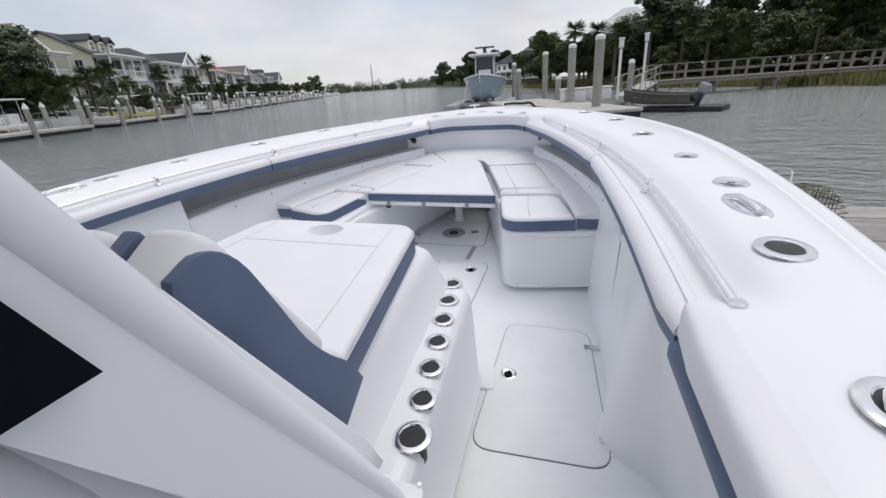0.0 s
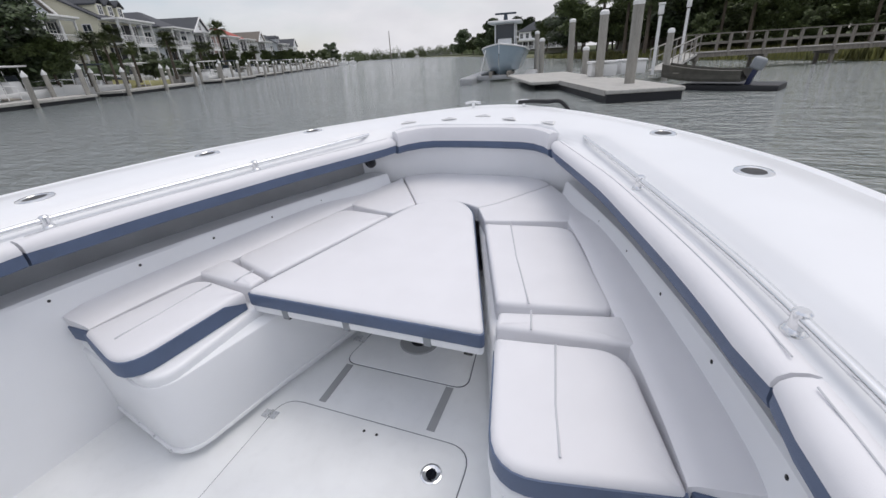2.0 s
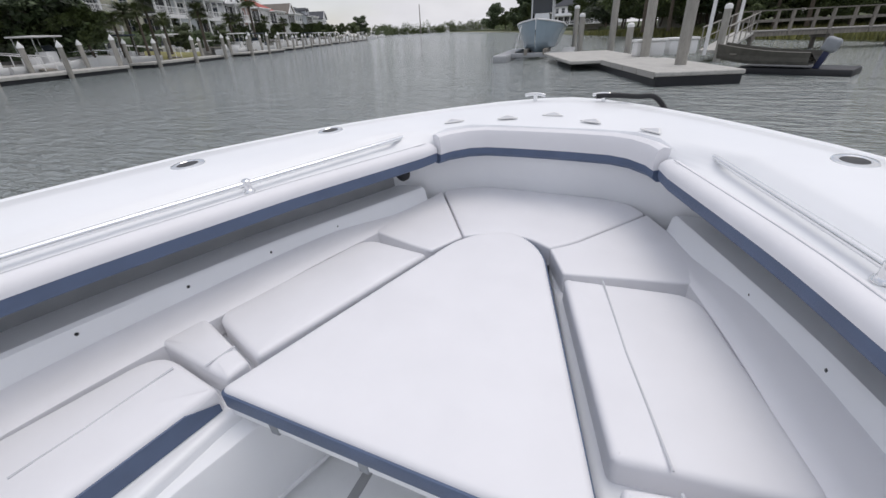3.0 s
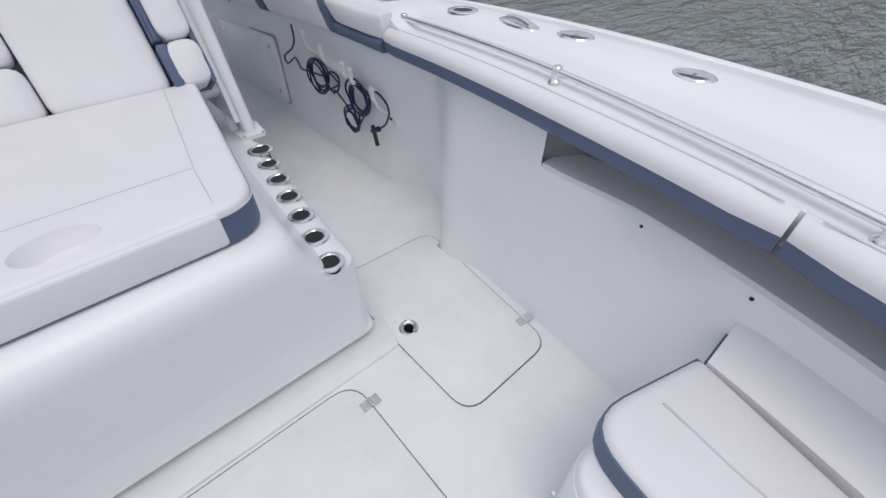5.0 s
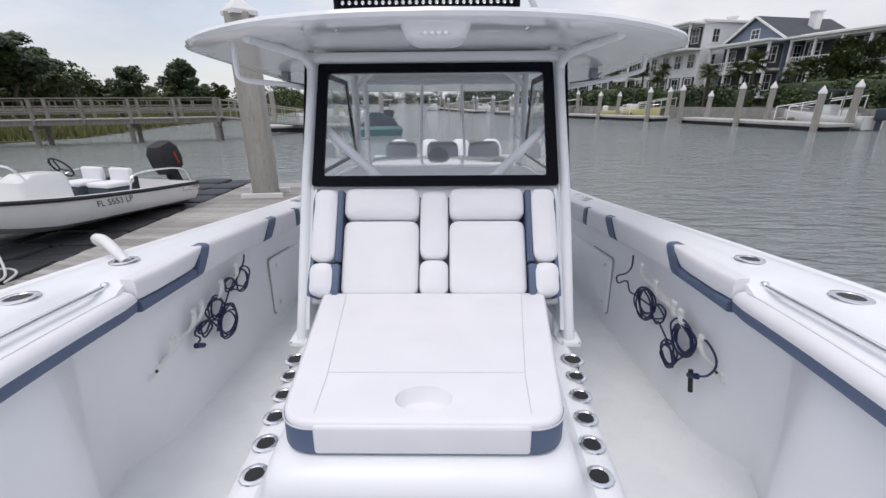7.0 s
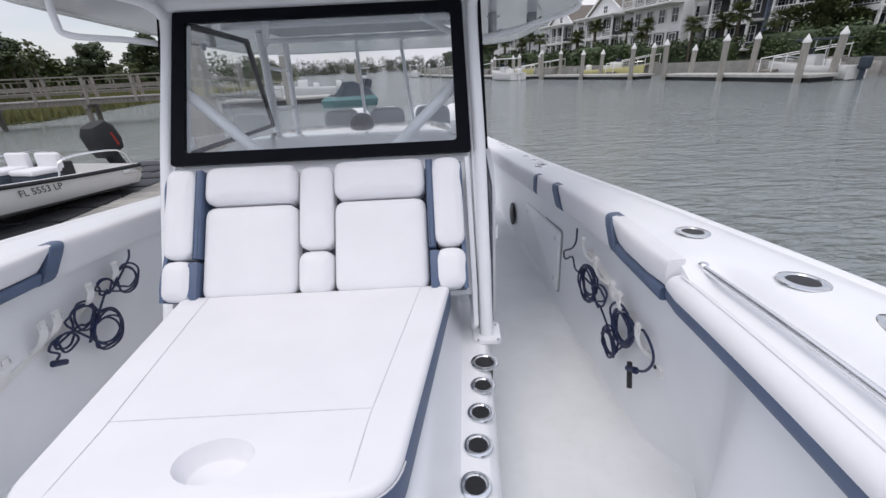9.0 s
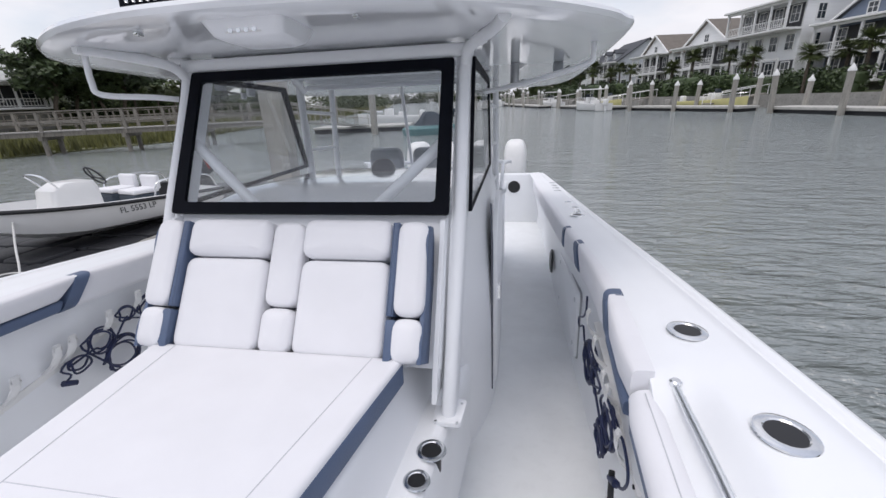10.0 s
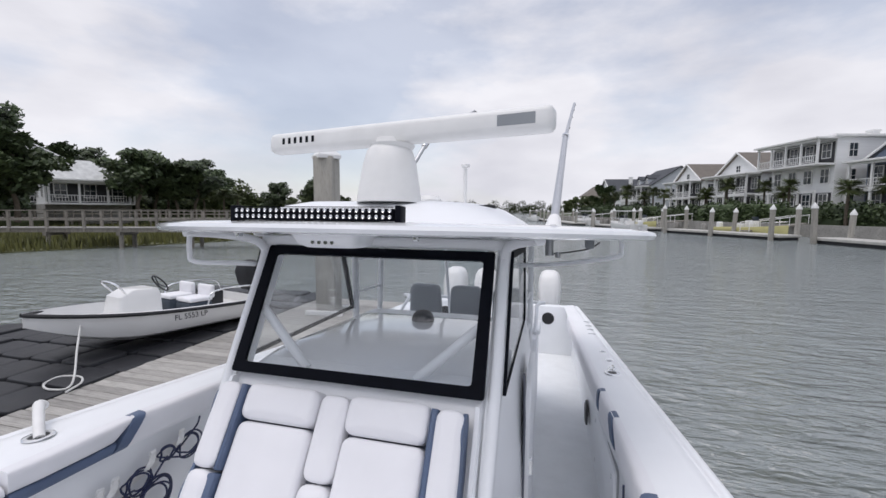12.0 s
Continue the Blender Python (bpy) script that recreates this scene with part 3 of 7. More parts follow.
for x, y, turn in ((-0.50, 3.88, 40), (-0.24, 4.0, 20), (-0.02, 4.1, 0), (0.19, 3.99, -20), (0.46, 3.86, -40)):
    th = empty("foredeck_plate", "flush white three-cornered plate in the foredeck", "deck plate", "foredeck plates", at=TRIM @ Matrix.Translation((x, y, z_gun(y) + 0.004)) @ pose(0, 0, 0, 0, 0, turn))
    part("rim", slab(rounded([(-0.06, -0.025), (0.06, -0.025), (0.0, 0.045)], 0.015, 4), -0.004, 0.001, 0.001), PLASTIC, th)
    part("insert", slab(rounded([(-0.04, -0.017), (0.04, -0.017), (0.0, 0.03)], 0.01, 4), 0.0, 0.002, 0.0008), PIPING, th, "pale grey insert")

trap_step = rounded([(-0.73, 0.90), (0.73, 0.90), (0.70, 1.072), (-0.70, 1.072)], 0.03, 4)
solid("sole_step", slab(trap_step, -0.004, 0.014, 0.007), NONSKID, "low raised strip of the sole in front of the lounge base", "floor", kind="structure")

# hatches in the sole
def hatch(name, outline, r, lock, hinges, label):
    th = empty(name, label, "hatch", "sole hatches")
    o = rounded(outline, r, 6)
    c = sum(((p) for p in o), Vector((0, 0))) / len(o)
    part("gasket", slab([c + (p - c) * (1 + 0.003 / max((p - c).length, 0.1)) for p in o], -0.01, 0.0015), STITCH, th, "dark gasket gap")
    part("panel", slab([c + (p - c) * (1 - 0.002 / max((p - c).length, 0.1)) for p in o], -0.01, 0.005, 0.003), NONSKID, th)
    if lock:
        lk = part("latch", turned(lathe([(0.042, 0.004), (0.041, 0.008), (0.034, 0.010), (0.028, 0.007), (0.0001, 0.007)], 24), Matrix.Translation((*lock, 0))), CHROME, th, "round stainless slam latch")
        part("keyhole", turned(join(disc((0, 0, 0.008), 0.02, 0.0015, 16), box((-0.008, -0.02, 0.006), (0.008, 0.02, 0.012), 0.002)), Matrix.Translation((*lock, 0))), BLACK, lk)
    for x, y, rz in hinges:
        h = join(box((-0.036, -0.02, 0.003), (-0.004, 0.02, 0.009), 0.002, 1), box((0.004, -0.02, 0.003), (0.036, 0.02, 0.009), 0.002, 1), tube([(0, -0.02, 0.009), (0, 0.02, 0.009)], 0.005, 8),
                 *[disc((a, b, 0.009), 0.004, 0.001, 8) for a in (-0.02, 0.02) for b in (-0.011, 0.011)])
        part("hinge", turned(h, Matrix.Translation((x, y, 0)) @ pose(0, 0, 0, 0, 0, rz)), CHROME, th)
    return th


for sx in (1, -1):
    hatch("sole_hatch", [(sx * 0.69, 0.575), (sx * 1.245, 0.60), (sx * 1.152, 1.457), (sx * 0.70, 1.462)], 0.09, (sx * 0.774, 1.03), [(sx * 1.164, 1.32, sx * 7), (sx * 1.232, 0.734, sx * 7)], "white hinged hatch in the side-deck sole, closed")
hatch("sole_hatch", [(-0.47, 1.085), (0.43, 1.085), (0.43, 2.21), (-0.47, 2.21)], 0.10, (0.315, 2.067), [(-0.47, 2.11, 0), (-0.47, 1.2, 0)], "large white hinged hatch in the sole, closed")
hatch("sole_hatch", [(-0.33, 2.49), (0.32, 2.49), (0.26, 3.02), (-0.26, 3.02)], 0.07, None, [(-0.335, 2.66, 0)], "white forward hatch under the bow table")
for x, y in ((-0.022, 2.157), (0.037, 2.156)):
    th = empty("hatch_screw", "small dark screw head in the hatch panel", "screw", "hatch screws", at=TRIM @ Matrix.Translation((x, y, 0.004)))
    part("head", lathe([(0.007, 0), (0.006, 0.003), (0.0001, 0.003)], 10), HOLE, th)
plate = empty("table_base_plate", "round grey table socket plate in the sole", "deck plate")
part("ring", turned(lathe([(0.105, 0.005), (0.10, 0.012), (0.06, 0.013), (0.045, 0.008)], 30), Matrix.Translation((-0.016, 2.731, 0))), MID_GREY, plate)
part("socket", turned(lathe([(0.045, 0.008), (0.04, 0.011), (0.028, 0.011), (0.0001, 0.009)], 24), Matrix.Translation((-0.016, 2.731, 0))), HOLE, plate)
deck_fill = empty("deck_filler", "small round steel filler cap in the sole", "deck plate", at=TRIM @ Matrix.Translation((0.17, 2.77, 0.005)))
part("cap", lathe([(0.035, 0), (0.034, 0.005), (0.022, 0.006), (0.018, 0.003), (0.0001, 0.003)], 20), CHROME, deck_fill)
for x in (-0.29, 0.24):
    solid("drain_channel", box((x - 0.018, 2.24, -0.004), (x + 0.018, 2.48, 0.003), 0.001, 1), MID_GREY, "grey drain channel in the sole", "drain", "drain channels")

# ---- the lounge pod in front of the console ----
def stack(layers):
    bm = bmesh.new()
    grid = [[bm.verts.new((p[0], p[1], z)) for p in o] for o, z in layers]
    n = len(grid[0])
    for a, b in zip(grid, grid[1:]):
        for i in range(n):
            bm.faces.new((a[i], a[(i + 1) % n], b[(i + 1) % n], b[i]))
    bm.faces.new(list(reversed(grid[0])))
    bm.faces.new(grid[-1])
    return bm


def trap(x0, y0, x1, y1, r):
    return rounded([(-x0, y0), (x0, y0), (x1, y1), (-x1, y1)], [0.02, 0.02, r, r], 8)


pod = empty("lounge_pod", "white gelcoat lounge base moulding with side ledges", "seat base")
part("plinth", slab(trap(0.70, -0.4, 0.645, 0.925, 0.06), -0.01, 0.07), GELCOAT, pod)
front = lambda z: 0.96 + 0.185 * (z - 0.06)
low = stack([(trap(0.735, -0.45, 0.665, 0.958, 0.07), 0.045), (trap(0.742, -0.45, 0.67, 0.972, 0.07), 0.058), (trap(0.735, -0.45, 0.655, 0.968, 0.08), 0.075),
             (trap(0.745, -0.45, 0.63, front(0.38), 0.09), 0.38), (trap(0.75, -0.45, 0.62, front(0.45), 0.09), 0.45), (trap(0.745, -0.45, 0.61, front(0.48), 0.09), 0.487), (trap(0.73, -0.45, 0.59, front(0.48) - 0.02, 0.09), 0.506), (trap(0.70, -0.45, 0.56, front(0.48) - 0.04, 0.09), 0.515)])
lower = part("lower_body", low, GELCOAT, pod)
up = stack([(trap(0.64, -0.45, 0.60, front(0.12) + 0.002, 0.05), 0.12), (trap(0.64, -0.45, 0.585, front(0.36) + 0.003, 0.06), 0.36), (trap(0.63, -0.45, 0.55, front(0.47) + 0.004, 0.07), 0.47), (trap(0.605, -0.45, 0.50, front(0.53) + 0.004, 0.08), 0.53), (trap(0.575, -0.45, 0.462, front(0.59) + 0.004, 0.09), 0.59), (trap(0.56, -0.45, 0.447, front(0.635), 0.10), 0.635),
            (trap(0.55, -0.45, 0.437, 1.052, 0.10), 0.668), (trap(0.537, -0.45, 0.42, 1.03, 0.10), 0.69), (trap(0.51, -0.45, 0.39, 0.99, 0.10), 0.702), (trap(0.48, -0.45, 0.36, 0.94, 0.08), 0.706)])
part("upper_body", up, GELCOAT, pod)
CUPS = [(0.665 - 0.0225 * i, 0.168 + 0.139 * i) for i in range(7)]
holes = []
for x, y in CUPS:
    for sx in (1, -1):
        holes.append(turned(lathe([(0.032, -0.055), (0.032, 0.05)], 18), Matrix.Translation((sx * x, y, 0.515))))
carve(lower, holes)
for i, (x, y) in enumerate(CUPS):
    for sx in (1, -1):
        big = i == 0
        rod_holder(sx * x, y, 0.5165, r=0.056 if big else 0.047, hole=0.036 if big else 0.029, group="rod holders along the lounge base")
for i in range(9):
    part("screw", disc((-0.56 + 0.14 * i, 0.9615, 0.06), 0.005, 0.004, 8), CHROME, pod)

cushion = empty("lounge_cushion", "white vinyl lounge seat cushion with blue sides and a cup recess", "cushion")
band = part("side_band", slab(trap(0.545, 0.04, 0.398, 0.985, 0.10), 0.707, 0.796, 0.008, both=True), BLUE, cushion, "blue vinyl side band")
top = part("top_pad", slab(trap(0.543, 0.04, 0.396, 0.983, 0.10), 0.790, 0.814, 0.018, 4), VINYL, cushion)
for ob in (top, band):
    scoop = lathe([(0.060, -0.05), (0.070, -0.045), (0.084, -0.004), (0.094, 0.02)], 26)
    for v in scoop.verts:
        v.co.y *= 0.72
    carve(ob, [turned(scoop, Matrix.Translation((0, 0.875, 0.813)))])
bowl = lathe([(0.0845, -0.003), (0.0835, -0.005), (0.0693, -0.0445), (0.064, -0.048), (0.0001, -0.049)], 26)
for v in bowl.verts:
    v.co.y *= 0.72
top_faces = [f for f in bowl.faces if len(f.verts) > 8 and f.calc_center_median().z > -0.01]
bmesh.ops.delete(bowl, geom=top_faces, context="FACES_ONLY")
part("cup_recess", turned(bowl, Matrix.Translation((0, 0.875, 0.813))), VINYL, cushion)
part("front_panel", box((-0.305, 0.93, 0.709), (0.305, 0.989, 0.806), 0.014, 3), VINYL, cushion)
for sx in (1, -1):
    part("seam", tube([(sx * 0.425, 0.06, 0.8145), (sx * 0.322, 0.76, 0.8145), (sx * 0.308, 0.93, 0.814), (sx * 0.306, 0.968, 0.811)], 0.0016, 6), PIPING, cushion)
part("seam", tube([(-0.322, 0.74, 0.8145), (0.322, 0.74, 0.8145)], 0.0016, 6), PIPING, cushion)
part("piping", tube([(*p, 0.794) for p in trap(0.546, 0.05, 0.399, 0.986, 0.10)[9:]], 0.0025, 6), PIPING, cushion)

# backrest, leaning back 27 degrees
LEAN = Matrix(((-1, 0, 0, 0), (0, -0.49, 0.872, 0), (0, 0.872, 0.49, 0), (0, 0, 0, 1)))
BACK = Matrix.Translation((0, -0.027, 0.751)) @ LEAN
back = empty("lounge_back_cushion", "white vinyl double backrest with blue trim panels", "backrest")


def back_pad(name, u0, u1, v0, v1, w0, w1, m, r=0.026, cut_r=0.05, crown=0.008):
    o = rounded([(u0, v0), (u1, v0), (u1, v1), (u0, v1)], cut_r, 4)
    part(name, turned(slab(o, w0, w1, r, 3, crown=crown), BACK), m, back)


for s in (1, -1):
    a, b = sorted((s * 0.078, s * 0.462))
    back_pad("back_pad", a, b, 0.0, 0.39, 0.0, 0.10, VINYL)
    back_pad("head_pad", a, b, 0.396, 0.562, 0.0, 0.115, VINYL, 0.03)
    a, b = sorted((s * 0.492, s * 0.615))
    back_pad("wing_pad", a, b, 0.172, 0.552, 0.0, 0.125, VINYL, 0.02)
    back_pad("wing_pad", a, b, 0.0, 0.166, 0.0, 0.125, VINYL, 0.02)
    a, b = sorted((s * 0.466, s * 0.496))
    back_pad("trim_strip", a, b, 0.172, 0.548, 0.0, 0.116, BLUE, 0.008, 0.006, 0)
    o = [(s * 0.468, 0.16), (s * 0.505, 0.16), (s * 0.525, 0.10), (s * 0.515, 0.035), (s * 0.49, 0.0), (s * 0.468, 0.0)]
    part("trim_strip", turned(slab(rounded(o, 0.008, 2), 0.0, 0.119, 0.005), BACK), BLUE, back)
    wave = spline([(0.0, 0.114, 0), (0.08, 0.12, 0), (0.166, 0.104, 0), (0.26, 0.098, 0), (0.38, 0.112, 0), (0.48, 0.12, 0), (0.535, 0.095, 0), (0.55, 0.04, 0)], 4)
    rim = [(p.x, p.y) for p in wave] + [(0.52, 0.01), (0.42, -0.015), (0.28, -0.05), (0.12, -0.06), (0.0, -0.05)]
    to_wing = BACK @ Matrix(((0, 0, s, s * 0.600), (1, 0, 0, 0), (0, 1, 0, 0), (0, 0, 0, 1)))
    part("side_trim", turned(slab(rim, 0.0, 0.0175, 0.004, 2), to_wing), BLUE, back, "wavy blue side panel")
back_pad("center_pad", -0.072, 0.072, 0.0, 0.185, 0.0, 0.10, VINYL, 0.025)
back_pad("center_pad", -0.072, 0.072, 0.191, 0.552, 0.0, 0.092, VINYL, 0.02)
part("backing", turned(slab([(-0.60, 0.0), (0.60, 0.0), (0.60, 0.54), (-0.60, 0.54)], -0.03, 0.02), BACK), STITCH, back)

# ---- the bow seating and its table ----
def inset_poly(poly, d):
    c = sum((Vector(p) for p in poly), Vector((0, 0))) / len(poly)
    return [tuple(Vector(p) + (c - Vector(p)).normalized() * d) for p in poly]


def bench(sx):
    # plan: front inboard corner, along the inboard edge to the bow, and back along the wall
    wall = [(x_face(y) + 0.10, y) for y in (3.62, 3.3, 3.0, 2.7, 2.4, 2.1, 1.935)]
    inner = [(0.60, 1.82), (0.50, 2.28), (0.14, 3.36)] if sx > 0 else [(0.60, 1.82), (0.57, 2.26), (0.30, 3.32)]
    plan = [(sx * x, y) for x, y in [inner[0], inner[1], inner[2], (0.10, 3.70), (0.42, 3.86)] + wall]
    rr = [0.13, 0.02, 0.05, 0.0, 0.05] + [0.0] * len(wall)
    th = empty("bow_bench", "white moulded bow bench with vinyl seat", "bench", "bow benches")
    low = [(sx * x, y) for x, y in [(0.66, 1.86), (0.50, 2.35), (0.18, 3.40), (0.12, 3.70), (0.42, 3.86)]] + [(sx * x, y) for x, y in wall[:-1]] + [(sx * (wall[-1][0] - 0.05), 1.965)]
    part("plinth", slab(rounded(low, [0.1] + [0.02] * 4 + [0] * len(wall), 5), -0.005, 0.05), GELCOAT, th)
    mid = [(sx * x, y) for x, y in [(0.61, 1.81), (0.49, 2.31), (0.15, 3.37), (0.11, 3.70), (0.42, 3.86)] + [(q + 0.04, w) for q, w in wall[:-1]] + [(wall[-1][0] + 0.01, 1.925)]]
    part("body", join(slab(rounded(mid, rr, 6), 0.035, 0.385, 0.012, 2, both=True), slab(rounded(plan, rr, 6), 0.375, 0.425, 0.02, 3)), GELCOAT, th)
    part("flange", slab(rounded(inset_poly(mid, -0.012), rr, 6), 0.036, 0.056, 0.006, 2, both=True), GELCOAT, th)
    for k in range(4):
        part("screw", disc((sx * (0.70 + 0.13 * k), 1.815 + 0.03 * k, 0.052), 0.006, 0.004, 8), CHROME, th)
    return th


for sx in (1, -1):
    bench(sx)


def seat_pad(name, poly, z0, z1, label, r=0.03, corner=0.05, crown=0.006, seams=()):
    """One cushion of a plan outline, with stitched seams over its top."""
    th = empty(name, label, "cushion", "bow seat cushions")
    o = rounded(poly, corner, 6)
    part("pad", slab(o, z0, z1, min(r, (z1 - z0) * 0.9), 5, crown=crown), VINYL, th)
    for line in seams:
        part("seam", tube([(x, y, z1 + crown * 0.92) for x, y in line], 0.0034, 6), PIPING, th, "stitched seam")
    return th


def back_roll(sx, y0, y1):
    """The bolster that rises from the seat pads to the wall, with a blue after end."""
    th = empty("bow_back_roll", "white vinyl back roll along the bow wall", "cushion", "bow seat cushions")
    rws = []
    n = 26
    for i, y in enumerate(steps(y0, y1, n)):
        w, k = x_face(y) + 0.10, 0.16 - 0.05 * smooth(2.6, y1, y)
        g = (1 - smooth(3.1, 3.55, y)) * (0.75 if i == 0 else 1.0)
        rws.append([(sx * (w - k), y, 0.43), (sx * (w - k), y, 0.508)] + [(sx * (w - k * q), y, 0.511 + h * g) for q, h in ((0.9, 0.009), (0.66, 0.019), (0.36, 0.03), (0.12, 0.045), (-0.04, 0.047))] + [(sx * (w + 0.006), y, 0.43)])
    part("roll", loft(rws, closed_v=True, caps=True), VINYL, th)
    w = x_face(y0) + 0.10
    part("end_band", box((min(sx * (w - 0.15), sx * (w - 0.008)), y0 - 0.006, 0.432), (max(sx * (w - 0.15), sx * (w - 0.008)), y0 + 0.012, 0.498), 0.005), BLUE, th, "blue vinyl facing")
    return th


Z0, Z1 = 0.425, 0.515
lab = "white vinyl bow seat cushion"
for sx in (1, -1):
    back_roll(sx, 1.925, 3.6)
    wl_ = [x_face(y) + 0.10 for y in (1.94, 2.38, 2.52, 3.2, 3.3, 3.62)]
    if sx > 0:
        inner = [(0.606, 1.826), (0.505, 2.30), (0.495, 2.345), (0.487, 2.43), (0.463, 2.485), (0.232, 3.16), (0.226, 3.185), (0.142, 3.35)]
    else:
        inner = [(0.69, 1.80), (0.60, 2.30), (0.597, 2.33), (0.588, 2.41), (0.58, 2.432), (0.338, 3.16), (0.330, 3.185), (0.248, 3.34)]
    P = [Vector((sx * x, y)) for x, y in inner]
    out = lambda i, d=0.145: sx * (wl_[i] - d)
    aft_seat = seat_pad("bow_seat_cushion", [P[0], (out(0, 0.155), 1.905), (out(1, 0.17), 2.345), P[1]], Z0, Z1, lab + " with blue facing at the free edges", 0.028, [0.13, 0.02, 0.10, 0.02], 0.006,
             [[(P[0].x + sx * 0.16, 1.905), (P[0].x + sx * 0.13, 2.06), (P[0].x + sx * 0.10, 2.30)]])
    band = [Vector((out(0, 0.155), 1.905)).lerp(P[0], t) for t in (0.0, 0.35, 0.62)] + [Vector(p) for p in rounded([Vector((out(0, 0.155), 1.905)), P[0], P[1]], [0, 0.13, 0], 6)[1:-1]] + [P[0].lerp(P[1], t) for t in (0.5, 0.8, 0.97)]
    rws = []
    for i, p in enumerate(band):
        t = (band[min(i + 1, len(band) - 1)] - band[max(i - 1, 0)]).normalized()
        q = Vector((t.y, -t.x))
        if q.dot(Vector((sx * 0.95, 2.15)) - p) > 0:
            q = -q
        top = 0.495 if i < len(band) - 1 else 0.455
        rws.append([(p.x + q.x * d, p.y + q.y * d, z) for d, z in ((-0.012, 0.428), (0.004, 0.428), (0.005, 0.46), (0.003, top), (-0.012, top + 0.004))])
    part("edge_facing", loft(rws, closed_v=True, caps=True), BLUE, aft_seat, "blue vinyl facing")
    seat_pad("bow_divider_cushion", [P[2], (out(1, 0.13), 2.365), (out(2, 0.13), 2.515), P[3]], Z0, 0.519, "white vinyl divider roll between bow seat cushions", 0.02, [0.015, 0.02, 0.02, 0.015], 0.005, [[P[2].lerp(Vector((out(1, 0.13), 2.365)), 0.27), P[3].lerp(Vector((out(2, 0.13), 2.515)), 0.27)]])
    cpad = [P[4], (out(2, 0.155), 2.535), (out(3, 0.125), 3.20), P[5]]
    fold = [P[4].lerp(Vector(cpad[1]), 0.29), P[4].lerp(P[5], 0.5) + Vector((sx * 0.122, 0.01)), P[5].lerp(Vector(cpad[2]), 0.31)]
    seat_pad("bow_seat_cushion", cpad, Z0, Z1, lab + " beside the table", 0.022, [0.02, 0.06, 0.09, 0.02], 0.006, [fold] if sx > 0 else ())
    seat_pad("bow_seat_cushion", [P[6], P[6] + Vector((sx * 0.12, 0.022)), (out(4, 0.10), 3.262), (out(4, 0.02), 3.32), (sx * (wl_[5] - 0.02), 3.62), *([(0.497, 3.785), P[7] + Vector((0.085, 0.072))] if sx > 0 else [(-0.552, 3.79), P[7] + Vector((-0.15, 0.222))]), P[7]], Z0, Z1, lab + " in the bow corner", 0.01, [0.01, 0.05, 0.05, 0.05, 0.05, 0.02, 0.05, 0.01], 0.004)
seat_pad("bow_seat_cushion", [(-0.244, 3.346), (-0.10, 3.418), (0.03, 3.418), (0.138, 3.356), (0.223, 3.43), (0.492, 3.79), (0.42, 3.88), (0.3, 3.915), (-0.3, 3.915), (-0.46, 3.88), (-0.545, 3.795)], Z0, Z1, "white vinyl cushion across the bow point", 0.01, [0.01, 0.1, 0.1, 0.01, 0.06, 0.03, 0.05, 0.05, 0.05, 0.05, 0.03], 0.005)
for sx in (1, -1):
    th = empty("wall_snaps", "row of small dark snap fasteners on the wall", "fastener", "wall snap rows")
    for y in (1.30, 1.60, 1.92, 2.24, 2.56, 2.87, 3.17, 3.46):
        part("snap", turned(lathe([(0.0065, 0.0), (0.006, 0.003), (0.003, 0.0045), (0.0001, 0.0045)], 10), Matrix.Translation((sx * (x_face(y) + 0.05 + 0.04 * smooth(1.22, 1.6, y)), y, z_gun(y) - 0.335)) @ pose(0, 0, 0, 0, -90 * sx, 0)), HOLE, th)

table = empty("bow_table", "triangular bow table with white vinyl pad and blue edge", "table")
TAB = [(-0.582, 2.292), (0.470, 2.292), (0.115, 3.33), (-0.045, 3.455), (-0.245, 3.34), (-0.325, 3.10)]
TR = [0.03, 0.03, 0.11, 0.13, 0.12, 0.05]
part("board", slab(rounded(TAB, TR, 6), 0.415, 0.452, 0.008, both=True), GELCOAT, table)
part("edge_band", slab(rounded(inset_poly(TAB, -0.008), TR, 6), 0.453, 0.512, 0.006, both=True), BLUE, table, "blue vinyl edge")
part("pad", slab(rounded(TAB, TR, 6), 0.50, 0.525, 0.02, 4, crown=0.004), VINYL, table)
for x in (-0.40, -0.10, 0.25):
    part("strap", box((x - 0.016, 2.289, 0.41), (x + 0.016, 2.31, 0.456), 0.003, 1), GREY_VINYL, table, "grey holding strap")
for x in (-0.42, 0.40):
    part("latch", box((x - 0.018, 2.31, 0.385), (x + 0.018, 2.345, 0.416), 0.004, 1), HOLE, table)
part("pedestal", turned(lathe([(0.05, 0.008), (0.045, 0.03), (0.038, 0.05), (0.038, 0.40), (0.09, 0.41), (0.09, 0.418)], 20), Matrix.Translation((-0.05, 3.05, 0))), GELCOAT, table)
for sx in (1, -1):
    th = empty("bow_speaker", "round black speaker under the bow coaming", "speaker", "bow speakers", at=TRIM @ Matrix.Translation((sx * 0.67, 3.58, z_gun(3.6) - 0.19)) @ pose(0, 0, 0, 0, -60 * sx, 0))
    part("grille", lathe([(0.05, -0.01), (0.05, 0.01), (0.04, 0.016), (0.0001, 0.02)], 20), HOLE, th)

# ---- the console, windscreen and hardtop ----
console = empty("console", "white gelcoat helm console with side door", "console")


def con_outline(w, f, r=0.10):
    return rounded([(-0.69 * w / 0.82, f), (-w, f - 0.42), (-w, -2.25), (w, -2.25), (w, f - 0.42), (0.69 * w / 0.82, f)], [r, 0.25, 0.06, 0.06, 0.25, r], 6)


